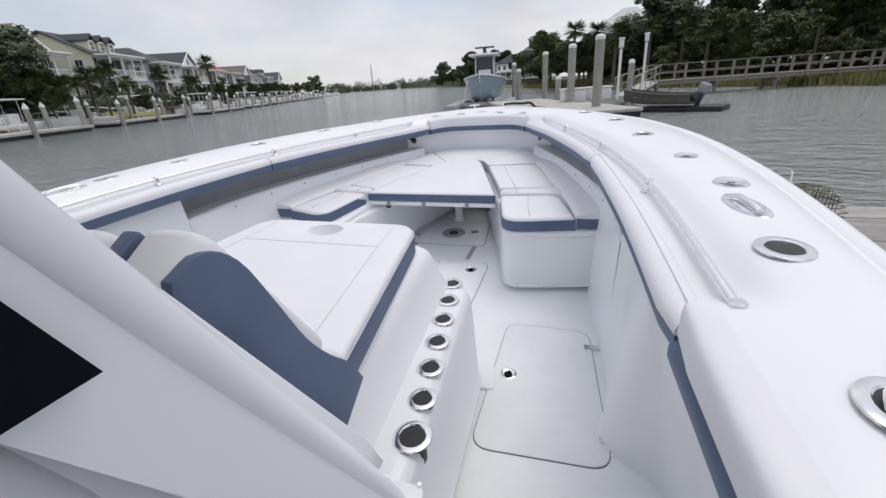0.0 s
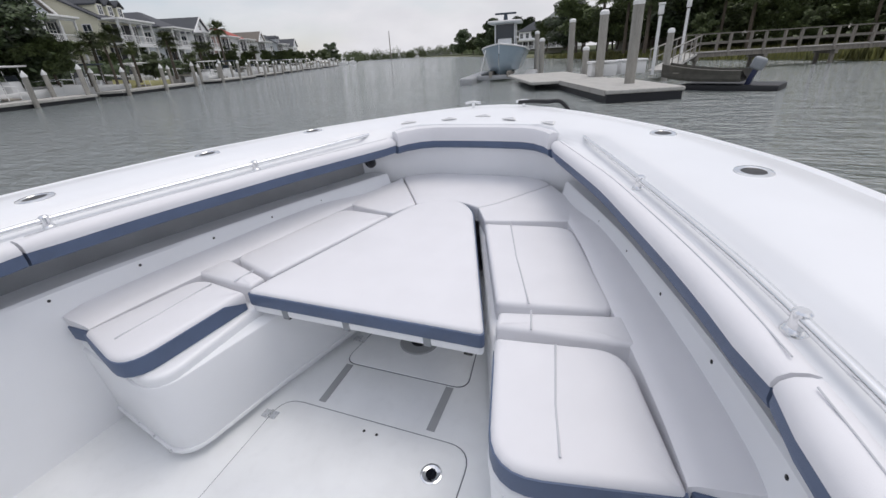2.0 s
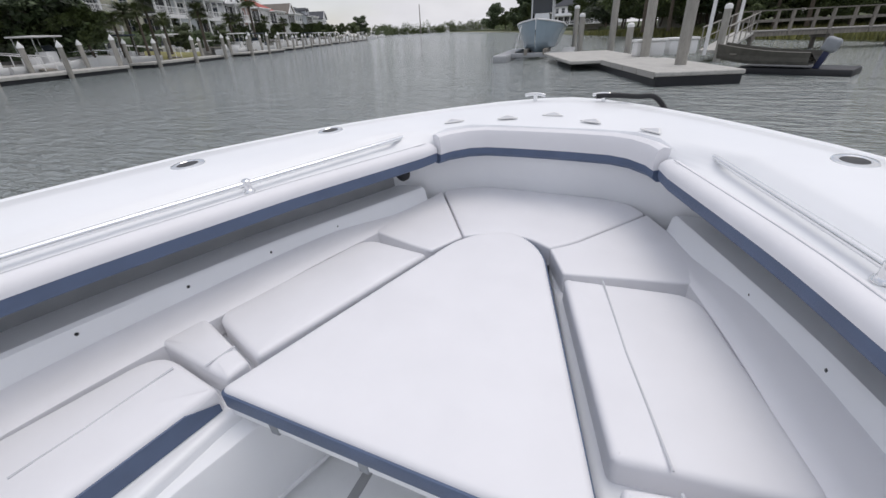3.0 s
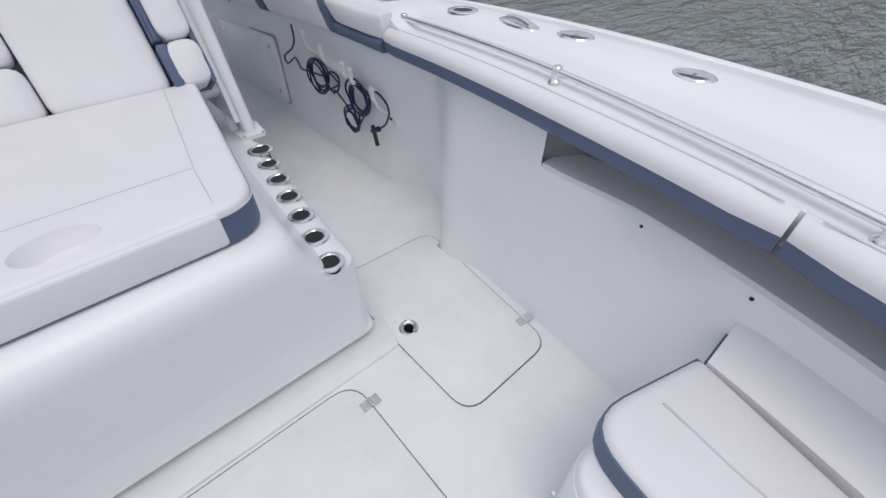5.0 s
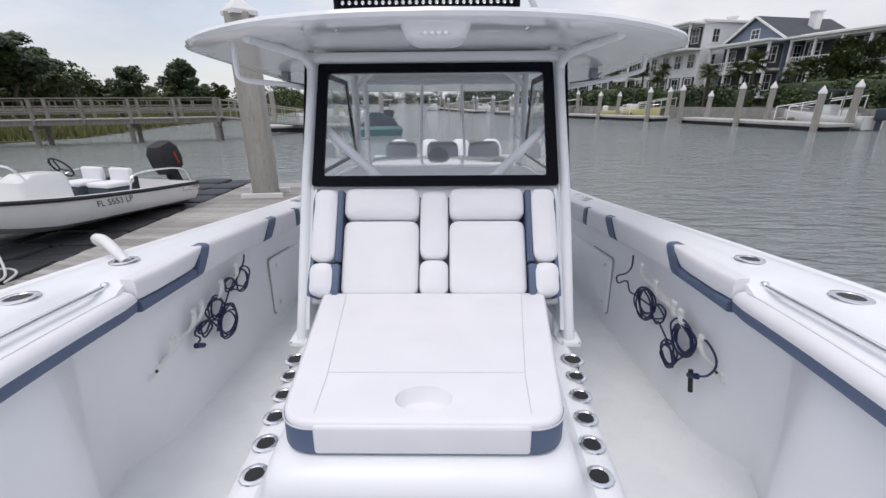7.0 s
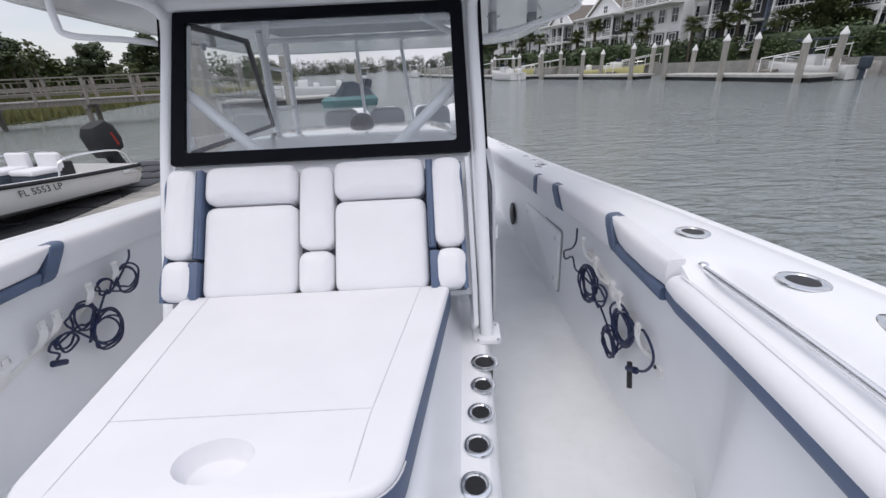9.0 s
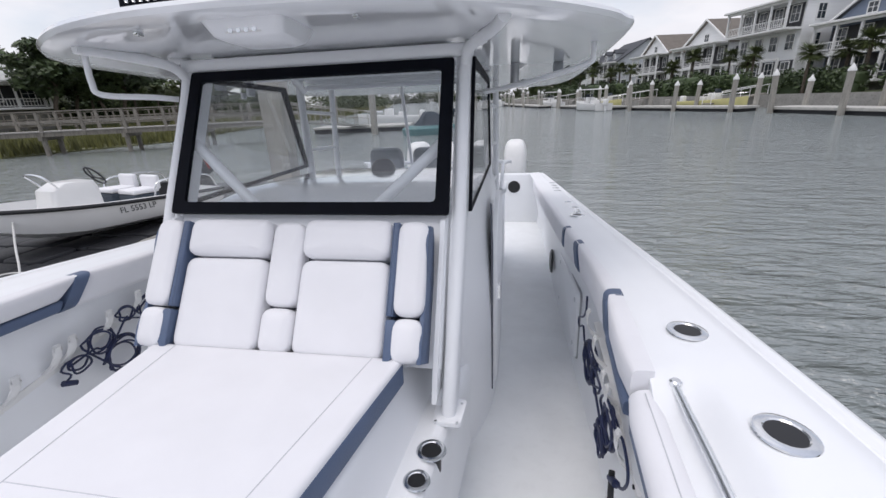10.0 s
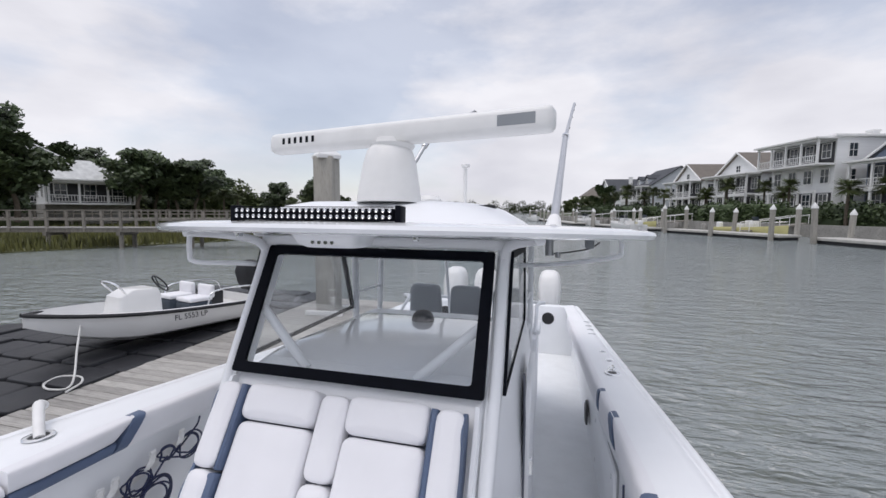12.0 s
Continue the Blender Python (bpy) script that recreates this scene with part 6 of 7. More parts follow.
W = "white wooden waterfront house with stacked porches and "
for az, r, w, d, st, sd, rf, kd, pr, lb, ch, do, th_ in (
        (-139.0, 68, 10.5, 11, 2, 0, 0, "flat", (0, 1), W + "flat roof terrace", False, 0, 16), (-147.0, 74, 8.5, 11, 2, 3, 0, "gable", (0, 1), "slate-blue waterfront house with white porches and dark roof", True, 0, 14),
        (-154.3, 80, 10, 12, 3, 0, 0, "flat", (0, 2), "tall pale three-storey waterfront house with balconies", True, 0, 14), (-159.6, 92, 10.5, 13, 2, 0, 1, "gable", (0, 1), W + "brown gable roof", True, 0, 14),
        (-164.4, 108, 10, 13, 2, 0, 1, "gable", (0, 1), W + "brown gable roof", False, 0, 12), (-169.5, 128, 13, 13, 2, 2, 0, "cross", (0, 1), "pale grey waterfront house with dark roof", False, 2, 10),
        (-173.5, 162, 12, 12, 2, 0, 0, "gable", (0,), W + "dark gable roof", True, 0, 10), (-176.2, 210, 12, 12, 2, 1, 1, "hip", (0,), "cream waterfront house far along the creek", False, 0, 8)):
    x, y, z = bearing(AFT_EYE, az, (r + d * 0.5) * 0.87)
    house(Matrix.Translation((x, y, 0.8)) @ pose(0, 0, 0, 0, 0, th_), w, d, st, SIDING[sd], ROOFS[rf], kd, pr, 1.2, lb, 3.15, ch, do)
for az, r, w, d, st, sd, rf, kd, pr, lb, ch, do, th_ in (
        (-66.0, 62, 12, 11, 2, 4, 1, "gable", (0,), "pink waterfront house half hidden by trees", False, 0, 24), (-60.6, 72, 12, 12, 2, 2, 1, "gable", (0, 1), "grey waterfront house with a gable behind trees", False, 0, 26),
        (-54.2, 80, 12.5, 11, 2, 1, 0, "cross", (0, 1), "cream waterfront house with white porches and dormers", False, 3, 27), (-50.2, 96, 11, 12, 2, 2, 0, "hip", (0, 1), "grey waterfront house with dark hip roof", False, 0, 27),
        (-47.4, 110, 12, 12, 2, 0, 0, "gable", (0, 1), W + "dark roof", False, 0, 27), (-45.3, 126, 11, 12, 2, 4, 0, "flat", (0, 1), "pink and white waterfront house with flat roof", False, 0, 27), (-43.6, 142, 12, 12, 2, 0, 2, "cross", (0, 1), W + "red roof", False, 0, 28),
        (-41.7, 160, 12, 12, 2, 0, 1, "gable", (0, 1), W + "brown roof", False, 0, 28), (-39.8, 184, 14, 12, 2, 2, 0, "cross", (0, 1), "grey waterfront house with dormers", False, 2, 28), (-38.2, 215, 12, 12, 2, 0, 0, "gable", (0,), W + "dark roof", False, 0, 28)):
    x, y, z = bearing(FORE_EYE, az, (r + 4) * 1.02)
    house(Matrix.Translation((x, y, 0.8)) @ pose(0, 0, 0, 0, 0, th_), w * 0.72, d, st, SIDING[sd], ROOFS[rf], kd, pr, 1.7, lb, 3.1, ch, do)
for eye, az, r, w, d, st, kd, rf, pr, lb, rz, bs in ((FORE_EYE, 4.0, 92, 14, 12, 2, "hip", 3, (0, 1), "white house with a pale roof behind the trees", -90, 1.6), (FORE_EYE, -6.6, 135, 10, 10, 2, "gable", 3, (0,), "white gabled house behind the trees", -100, 1.0),
                                                     (FORE_EYE, -9.6, 190, 12, 10, 2, "hip", 0, (0,), "white house far along the creek", -100, 1.0), (AFT_EYE, 125.0, 74, 9, 8, 1, "hip", 3, (0,), "white raised porch house on the marsh shore", 155, 2.2), (AFT_EYE, 119.6, 84, 12, 10, 2, "gable", 1, (0,), "white gabled house behind pines", 150, 2.2)):
    x, y, z = bearing(eye, az, r)
    house(Matrix.Translation((x, y, 0.7)) @ pose(0, 0, 0, 0, 0, rz), w, d, st, SIDING[0], ROOFS[rf], kd, pr, bs, lb, 3.0, False, 0)

# trees
def leaf_cloud(rng, clusters, per, size, squash=1.0):
    verts, faces = [], []
    for (cx, cy, cz, cr) in clusters:
        for _ in range(per):
            v = Vector((rng.gauss(0, 1), rng.gauss(0, 1), rng.gauss(0, 1))).normalized() * cr * rng.uniform(0.55, 1.08)
            v.z *= squash
            p = Vector((cx, cy, cz)) + v
            a = Vector((rng.gauss(0, 1), rng.gauss(0, 1), rng.gauss(0, 0.6))).normalized()
            b = a.orthogonal().normalized()
            s = size * rng.uniform(0.6, 1.3)
            k = len(verts)
            verts += [p - a * s, p - b * s * 0.5, p + a * s, p + b * s * 0.55]
            faces.append((k, k + 1, k + 2, k + 3))
    return verts, faces


def raw(name, verts, faces, mat, parent):
    me = bpy.data.meshes.new(name)
    me.from_pydata([tuple(v) for v in verts], [], faces)
    me.materials.append(mat)
    ob = new(name, me)
    ob.parent = parent
    return ob


def broad_tree(seed, h, leaf, label, spread=0.42, bare=0.28, name="tree", per=185, layered=False):
    rng = random.Random(seed)
    th = empty(name, label, "tree", "shore trees", at=HERE)
    bend = [Vector((rng.uniform(-0.03, 0.03) * h * k, rng.uniform(-0.03, 0.03) * h * k, h * 0.8 * k / 4)) for k in range(5)]
    limbs, clusters = [tube(spline(bend, 4), h * 0.026, 8, h * 0.008)], []
    for k in range(11):
        t = bare + (0.97 - bare) * k / 10
        a = k * 2.4 + rng.uniform(-0.5, 0.5)
        q = bend[min(3, int(t * 4))].lerp(bend[min(4, int(t * 4) + 1)], t * 4 - int(t * 4)) if t < 0.99 else bend[4]
        reach = h * spread * (0.55 + 0.5 * math.sin(math.pi * min(1, (t - bare) / (1 - bare) + 0.18))) * rng.uniform(0.7, 1.15)
        e = q + Vector((math.cos(a) * reach, math.sin(a) * reach, h * rng.uniform(0.03, 0.14)))
        limbs.append(tube(spline([q, q.lerp(e, 0.5) + Vector((0, 0, h * 0.02)), e], 3), h * 0.011, 6, h * 0.003))
        for j in range(3):
            c = q.lerp(e, 0.3 + 0.34 * j) + Vector((rng.uniform(-1, 1), rng.uniform(-1, 1), rng.uniform(-0.3, 0.8))) * h * 0.05
            clusters.append((*c, h * rng.uniform(0.085, 0.145)))
    part("trunk", join(*limbs), BARK, th)
    v, f = leaf_cloud(rng, clusters, per, h * 0.033, 0.5 if layered else 0.8)
    raw("crown", v, f, leaf, th)
    return th


def palm_tree(seed, h):
    rng = random.Random(seed)
    th = empty("palm_tree", "cabbage palm with a round head of fronds", "palm", "palms", at=HERE)
    part("trunk", tube(spline([(0, 0, -0.3), (0.05, 0.02, h * 0.4), (0.02, 0.06, h * 0.8), (0, 0, h)], 4), 0.2, 8, 0.15), BARK, th)
    verts, faces = [], []
    for k in range(64):
        a, up = k * 2.39, rng.uniform(-0.7, 1.1)
        ln = rng.uniform(1.2, 1.7)
        d = Vector((math.cos(a) * math.cos(up * 0.9), math.sin(a) * math.cos(up * 0.9), math.sin(up * 0.9)))
        root = Vector((0, 0, h))
        side = d.cross(Vector((0, 0, 1)))
        side = side.normalized() if side.length > 0.01 else Vector((1, 0, 0))
        for j in range(9):
            ang = (j - 4) / 4 * 1.0
            tip = root + d * ln * 0.55 + (d * math.cos(ang) + side * math.sin(ang)) * ln * 0.65 - Vector((0, 0, 0.28 * ln * rng.random()))
            b = root + d * ln * 0.5
            w = side * 0.085 + d * 0.03
            i = len(verts)
            verts += [root, b - w, tip, b + w]
            faces.append((i, i + 1, i + 2, i + 3))
    raw("crown", verts, faces, FROND, th)
    return th


def hedge(seed, ln, h):
    rng = random.Random(seed)
    th = empty("hedge", "clipped dark green hedge along the bulkhead", "hedge", "hedges", at=HERE)
    cl = [(rng.uniform(0, ln), rng.uniform(-1.2, 1.2), rng.uniform(0.3, h), rng.uniform(0.6, 0.9)) for _ in range(int(ln * 6))]
    v, f = leaf_cloud(rng, cl, 75, 0.19)
    raw("foliage", v, f, HEDGE, th)
    part("inner_growth", join(slab(rounded([(0.2, -0.9), (ln - 0.2, -0.9), (ln - 0.2, 0.9), (0.2, 0.9)], 0.5, 4), 0.1, h, 0.3, 3)), HEDGE, th)
    part("stems", join(*[tube([(x, 0, -0.5), (x, 0.1, h * 0.7)], 0.08, 5) for x in steps(0.5, ln - 0.5, 6)]), BARK, th)
    return th


kinds = [broad_tree(1, 9.5, LEAF, "spreading dark green live oak on the shore"), broad_tree(2, 8.5, LEAF, "spreading dark green live oak on the shore", 0.5), broad_tree(3, 10.5, LEAF_DARK, "tall pine with layered flat crown", 0.3, 0.4, "pine_tree", 130, True),
         broad_tree(4, 6.5, LEAF, "low round shore tree", 0.45, 0.12), broad_tree(5, 9.0, LEAF_DARK, "dark evergreen shore tree with a dense crown", 0.4, 0.1)]
palms = [palm_tree(6, 4.6), palm_tree(7, 6.2)]
hedges = [hedge(8, 12, 1.9), hedge(9, 11, 2.4)]
rnd = random.Random(21)
used = set()


def plant(th, p, size=1.0, z=0.7):
    m = Matrix.Translation((p[0], p[1], z)) @ pose(0, 0, 0, 0, 0, rnd.uniform(0, 360)) @ Matrix.Scale(size, 4)
    if th.name in used:
        return copy_thing(th, m)
    used.add(th.name)
    th.matrix_basis = m
    return th


# starboard shore ahead: a dense belt of oaks and pines behind the footbridge
for az in steps(-4.5, 34, 26):
    for row in range(2):
        plant(kinds[rnd.choice((0, 1, 4, 1) if az > 4 else (0, 1, 3))], bearing(FORE_EYE, az + rnd.uniform(-0.8, 0.8), rnd.uniform(62, 72) + row * 12), rnd.uniform(0.85, 1.15) * (0.8 if az < 2 else 1.05 if az < 9 else 1.0))
for az in (-2.0, 0.5, 2.6, 6.2, 9.5, 12, 15, 21):
    plant(palms[rnd.randrange(2)], bearing(FORE_EYE, az, rnd.uniform(55, 60)), rnd.uniform(0.8, 1.05))
for az in steps(8, 34, 12):
    plant(kinds[3], bearing(FORE_EYE, az, rnd.uniform(56, 62)), rnd.uniform(0.5, 0.75))
for az, r, s in ((-8.0, 120, 0.9), (-12.2, 220, 1.0), (-13.4, 230, 1.1), (-14.6, 240, 1.2), (-15.6, 250, 1.2), (-16.8, 260, 1.0), (-18.2, 270, 1.0), (-10.8, 200, 1.0), (-5.6, 100, 0.7)):
    plant(kinds[rnd.choice((0, 1, 4))], bearing(FORE_EYE, az, r), s * 1.3)
# starboard shore astern
for az, r, k, s in ((117.5, 66, 4, 1.15), (119.5, 60, 2, 0.95), (121.5, 95, 4, 1.2), (124, 98, 4, 1.15), (126.5, 98, 1, 1.1), (129.0, 70, 2, 0.95), (130.6, 74, 2, 0.85), (132.6, 72, 2, 0.8), (134.5, 74, 2, 0.9), (128.0, 95, 0, 1.0), (131.5, 92, 4, 0.95), (134, 92, 1, 0.9), (136.5, 94, 4, 0.85),
                    (136.2, 84, 3, 0.9), (138.2, 96, 3, 0.9), (140.0, 120, 0, 0.6), (142.6, 125, 1, 0.7), (145, 130, 0, 0.75), (147.3, 135, 4, 0.7), (149.2, 135, 1, 0.75), (151, 150, 3, 0.6), (112, 60, 4, 1.2), (108, 65, 1, 1.2), (104, 70, 2, 1.1)):
    plant(kinds[k], bearing(AFT_EYE, az, r), s * (1.08 if 127 < az < 137 else 1.05))
for az in steps(111, 152, 24):
    plant(kinds[rnd.choice((1, 4, 3, 4))], bearing(AFT_EYE, az, rnd.uniform(100, 112)), rnd.uniform(0.9, 1.15) * (1.0 if az < 136 else 0.8))
for az in (131.8, 135.4, 137.5, 139.0):
    plant(palms[0], bearing(AFT_EYE, az, 76), 0.8)
# port shore: palms, hedges and oaks between the houses
for s in range(-116, 66, 12):
    m = on_shore(s, -11.5, 0.75)
    th = hedges[(s // 12) % 2]
    if th.name in used:
        copy_thing(th, m)
    else:
        used.add(th.name)
        th.matrix_basis = m
for s in (-103, -90, -77, -74, -61, -58, -47, -44, -35, -33, -22, -18, 20, 38, 47, 54, 57, 66, 74, 85, 97, 112, 126):
    p = on_shore(s, -rnd.uniform(12.5, 16)).translation
    plant(palms[rnd.randrange(2)], p, rnd.uniform(0.7, 1.0), 0.8)
for s, off, k, z in ((-30, -17, 0, 1.0), (-8, -16, 1, 1.1), (2, -15, 0, 1.1), (10, -14, 1, 1.05), (17, -15, 0, 1.1), (24, -14, 1, 0.95), (33, -17, 0, 0.85), (44, -18, 3, 0.8), (62, -13, 3, 0.7), (78, -14, 3, 0.7), (92, -13, 3, 0.7), (108, -14, 3, 0.75), (122, -14, 0, 0.6), (140, -14, 3, 0.9), (158, -14, 1, 0.8), (180, -16, 0, 0.9), (205, -14, 1, 0.9), (230, -14, 0, 1.0), (260, -14, 4, 1.0), (295, -14, 1, 1.1), (-88, -28, 0, 1.0), (-120, -20, 4, 0.9), (-135, -20, 1, 1.0), (-150, -18, 0, 1.0)):
    plant(kinds[k], on_shore(s, off).translation, z, 0.8)

for az, r, k, z in ((-68, 54, 0, 0.85), (-65, 55, 1, 0.9), (-62.3, 54, 4, 0.75), (-60.0, 55, 0, 0.72), (-70.5, 58, 1, 0.95), (-73, 56, 0, 0.95), (-76, 58, 4, 0.9)):
    plant(kinds[k], bearing(FORE_EYE, az, r), z, 0.8)
for az, r, z in ((-56.6, 60, 1.0), (-55.6, 58, 0.85), (-54.8, 61, 1.0), (-53.6, 60, 0.8), (-50.5, 73, 1.15), (-47.8, 84, 1.0), (-45.6, 92, 1.5), (-44.4, 100, 0.9), (-42.5, 110, 1.0), (-57.6, 57, 0.8)):
    plant(palms[rnd.randrange(2)], bearing(FORE_EYE, az, r), z * 0.82, 0.8)
for az, r, z in ((-52.4, 66, 0.55), (-48.9, 80, 0.6), (-46.6, 90, 0.6), (-44.6, 98, 0.7), (-43.0, 112, 0.7), (-41.2, 128, 0.8), (-40.2, 140, 0.8), (-39.2, 160, 0.9), (-37.6, 175, 0.9)):
    plant(kinds[3], bearing(FORE_EYE, az, r), z, 0.8)
for az, r, z in ((-143.2, 55, 0.75), (-150.6, 58, 0.8), (-157.2, 66, 0.8), (-160.6, 72, 0.9), (-162.4, 78, 0.8), (-166.8, 92, 1.0), (-171, 108, 1.3), (-172.4, 118, 1.0)):
    plant(palms[rnd.randrange(2)], bearing(AFT_EYE, az, r), z, 0.8)

# far woods at both ends of the creek
def far_woods(seed, a, b, n, h, label):
    rng = random.Random(seed)
    cl = []
    for i in range(n):
        t = (i + rng.random()) / n
        p = Vector(a).lerp(Vector(b), t)
        cl.append((p.x + rng.uniform(-6, 6), p.y + rng.uniform(-6, 6), h * rng.uniform(0.05, 0.6), h * rng.uniform(0.3, 0.45)))
        cl.append((p.x + rng.uniform(-6, 6), p.y + rng.uniform(-6, 6), h * rng.uniform(0.0, 0.25), h * rng.uniform(0.3, 0.45)))
    v, f = leaf_cloud(rng, cl, 190, h * 0.05)
    ob = raw("far_woods", v, f, LEAF, None)
    tagged(ob, label, "woods", kind="stuff")


far_woods(31, (-390, 600), (-180, 640), 60, 16, "distant dark green woods at the head of the creek")
far_woods(32, (-300, 480), (-380, 640), 30, 13, "distant woods along the bend of the creek")
far_woods(33, (-60, 240), (-180, 560), 60, 11, "distant woods along the far starboard shore")
far_woods(34, (120, -420), (-40, -460), 50, 14, "distant dark woods down the creek astern")
far_woods(36, (103, -40), (70, -86), 55, 9.5, "dense dark woods behind the marsh")
far_woods(37, (70, -86), (52, -98), 30, 7, "dense dark woods behind the landing astern")
far_woods(35, (52, -120), (95, -300), 40, 9, "distant marsh woods astern")
mast = empty("radio_mast", "thin red and white lattice radio mast far off", "mast", at=Matrix.Translation(bearing(FORE_EYE, -27.1, 500, 0)))
part("mast", tube([(0, 0, 0), (0, 0, 27)], 0.7, 6, 0.35), TIMBER, mast)

# marsh grass
def marsh(seed, poly_line, depth, n, label):
    rng = random.Random(seed)
    pts = [Vector(p) for p in poly_line]
    seg = [(b - a).length for a, b in zip(pts, pts[1:])]
    verts, faces = [], []
    for _ in range(n):
        i = rng.choices(range(len(seg)), seg)[0]
        a, b = pts[i], pts[i + 1]
        d = (b - a).normalized()
        nrm = Vector((d.y, -d.x))
        p = a.lerp(b, rng.random()) + nrm * depth * rng.random() ** 1.5
        h = rng.uniform(0.45, 0.95)
        ang = rng.uniform(0, math.pi)
        w = Vector((math.cos(ang), math.sin(ang))) * rng.uniform(0.05, 0.12)
        lean = Vector((rng.uniform(-0.2, 0.2), rng.uniform(-0.2, 0.2)))
        k = len(verts)
        verts += [(p.x - w.x, p.y - w.y, -0.42), (p.x + w.x, p.y + w.y, -0.42), (p.x + lean.x, p.y + lean.y, -0.35 + h)]
        faces.append((k, k + 1, k + 2))
    ob = raw("marsh_grass", verts, faces, GRASS, None)
    tagged(ob, label, "grass", kind="stuff")


marsh(41, MARSH_EDGE[1:6], 30, 26000, "tall yellow-green marsh grass along the bank astern")
marsh(42, MARSH_EDGE[5:12], 22, 22000, "tall yellow-green marsh grass along the bank ahead")

# ---- footbridges on posts ----
def pier(a, b, z, width, label, rail=1.05):
    a, b = Vector(a), Vector(b)
    ln = (b - a).length
    th = empty("footbridge", label, "pier", "footbridges", at=Matrix.Translation((a.x, a.y, 0)) @ pose(0, 0, 0, 0, 0, math.degrees(math.atan2(b.y - a.y, b.x - a.x))))
    part("stringer", join(box((0, -width / 2, z - 0.3), (ln, -width / 2 + 0.1, z - 0.06)), box((0, width / 2 - 0.1, z - 0.3), (ln, width / 2, z - 0.06))), TIMBER, th)
    part("decking", join(*[box((q, -width / 2 - 0.06, z - 0.05), (q + 0.27, width / 2 + 0.06, z)) for q in steps(0, ln - 0.3, int(ln / 0.3))]), PLANK, th)
    post = mesh_of("post", box((-0.07, -0.07, 0), (0.07, 0.07, rail + 0.3)), TIMBER)
    leg = mesh_of("leg", tube([(0, 0, -1.6), (0, 0, z - 0.1)], 0.13, 8), TIMBER)
    for q in steps(0.1, ln - 0.1, max(1, int(ln / 2.1))):
        for s in (-1, 1):
            ob = new("post", post)
            ob.parent, ob.location = th, (q, s * (width / 2 - 0.02), z - 0.28)
    for q in steps(0.3, ln - 0.3, max(1, int(ln / 4.2))):
        for s in (-1, 1):
            ob = new("leg", leg)
            ob.parent, ob.location = th, (q, s * (width / 2 - 0.15), 0)
        part("cross_beam", box((q - 0.1, -width / 2 - 0.15, z - 0.5), (q + 0.1, width / 2 + 0.15, z - 0.3)), TIMBER, th)
    for s in (-1, 1):
        y = s * (width / 2 - 0.02)
        part("top_rail", box((0, y - 0.09, z + rail - 0.02), (ln, y + 0.09, z + rail + 0.03)), TIMBER, th)
        part("mid_rail", box((0, y - 0.03, z + rail * 0.42), (ln, y + 0.03, z + rail * 0.42 + 0.13)), TIMBER, th)
    return th


pier((5.2, 35.5), (46, 47.5), 0.68, 1.6, "weathered timber footbridge over the marsh to a landing")
pier((13.5, -24.0), (62, -6.0), 0.95, 1.6, "weathered timber footbridge over the marsh grass")
pier((24, -52.0), (70, -32.0), 1.0, 1.6, "long weathered timber footbridge farther down the marsh")
for a, b, za, zb in (((3.0, 27.5), (5.4, 35.6), 0.12, 0.68), ((10.8, -31.0), (13.6, -24.2), 0.1, 0.95)):
    a, b = Vector((*a, za)), Vector((*b, zb))
    th = empty("gangway", "sloping aluminium gangway with hand rails", "gangway", "gangways", at=HERE)
    d = (b - a).normalized()
    sd = Vector((d.y, -d.x, 0)).normalized() * 0.55
    part("deck", loft([[a - sd, a + sd, a + sd - Vector((0, 0, 0.12)), a - sd - Vector((0, 0, 0.12))], [b - sd, b + sd, b + sd - Vector((0, 0, 0.12)), b - sd - Vector((0, 0, 0.12))]], closed_v=True, caps=True), CONCRETE, th)
    for s in (-1, 1):
        part("handrail", join(tube([a + sd * s + Vector((0, 0, 1.0)), b + sd * s + Vector((0, 0, 1.0))], 0.035, 6), tube([a + sd * s + Vector((0, 0, 0.5)), b + sd * s + Vector((0, 0, 0.5))], 0.025, 6),
                              *[tube([a.lerp(b, t) + sd * s, a.lerp(b, t) + sd * s + Vector((0, 0, 1.0))], 0.03, 6) for t in steps(0.02, 0.98, 5)]), PILE, th)

# ---- landing ahead with the lifted boat and the jon boat ----
LAND = Matrix.Translation((0.6, 17.7, 0)) @ pose(0, 0, 0, 0, 0, 21)
th = empty("landing_float", "pale floating landing stage with dark skirt", "dock", at=LAND)
part("deck", box((0, 0, -0.1), (2.8, 6.2, 0.04), 0.03, 1), CONCRETE, th)
part("deck", box((-1.4, 6.25, -0.1), (2.4, 14, 0.04), 0.03, 1), CONCRETE, th)
part("skirt", box((0.06, 0.06, -0.6), (2.74, 13.9, -0.11)), FLOAT, th)
for k in range(4):
    part("edge_plank", box((-0.04, 0.05 + 1.55 * k, -0.14), (0.0, 1.55 + 1.55 * k, 0.05)), PLANK, th)
for x, y, tp, r in ((1.42, 20.6, 2.85, 0.20), (0.1, 25.2, 2.85, 0.20), (-2.1, 33.5, 3.0, 0.20), (-5.2, 38.5, 2.6, 0.18), (-0.9, 30.0, 1.3, 0.18), (-4.2, 34.5, 2.0, 0.18), (3.3, 27.3, 1.9, 0.16)):
    piling(x, y, tp, r, cap="round", sides=16, label="round grey piling with a pale domed cap", group="landing pilings")
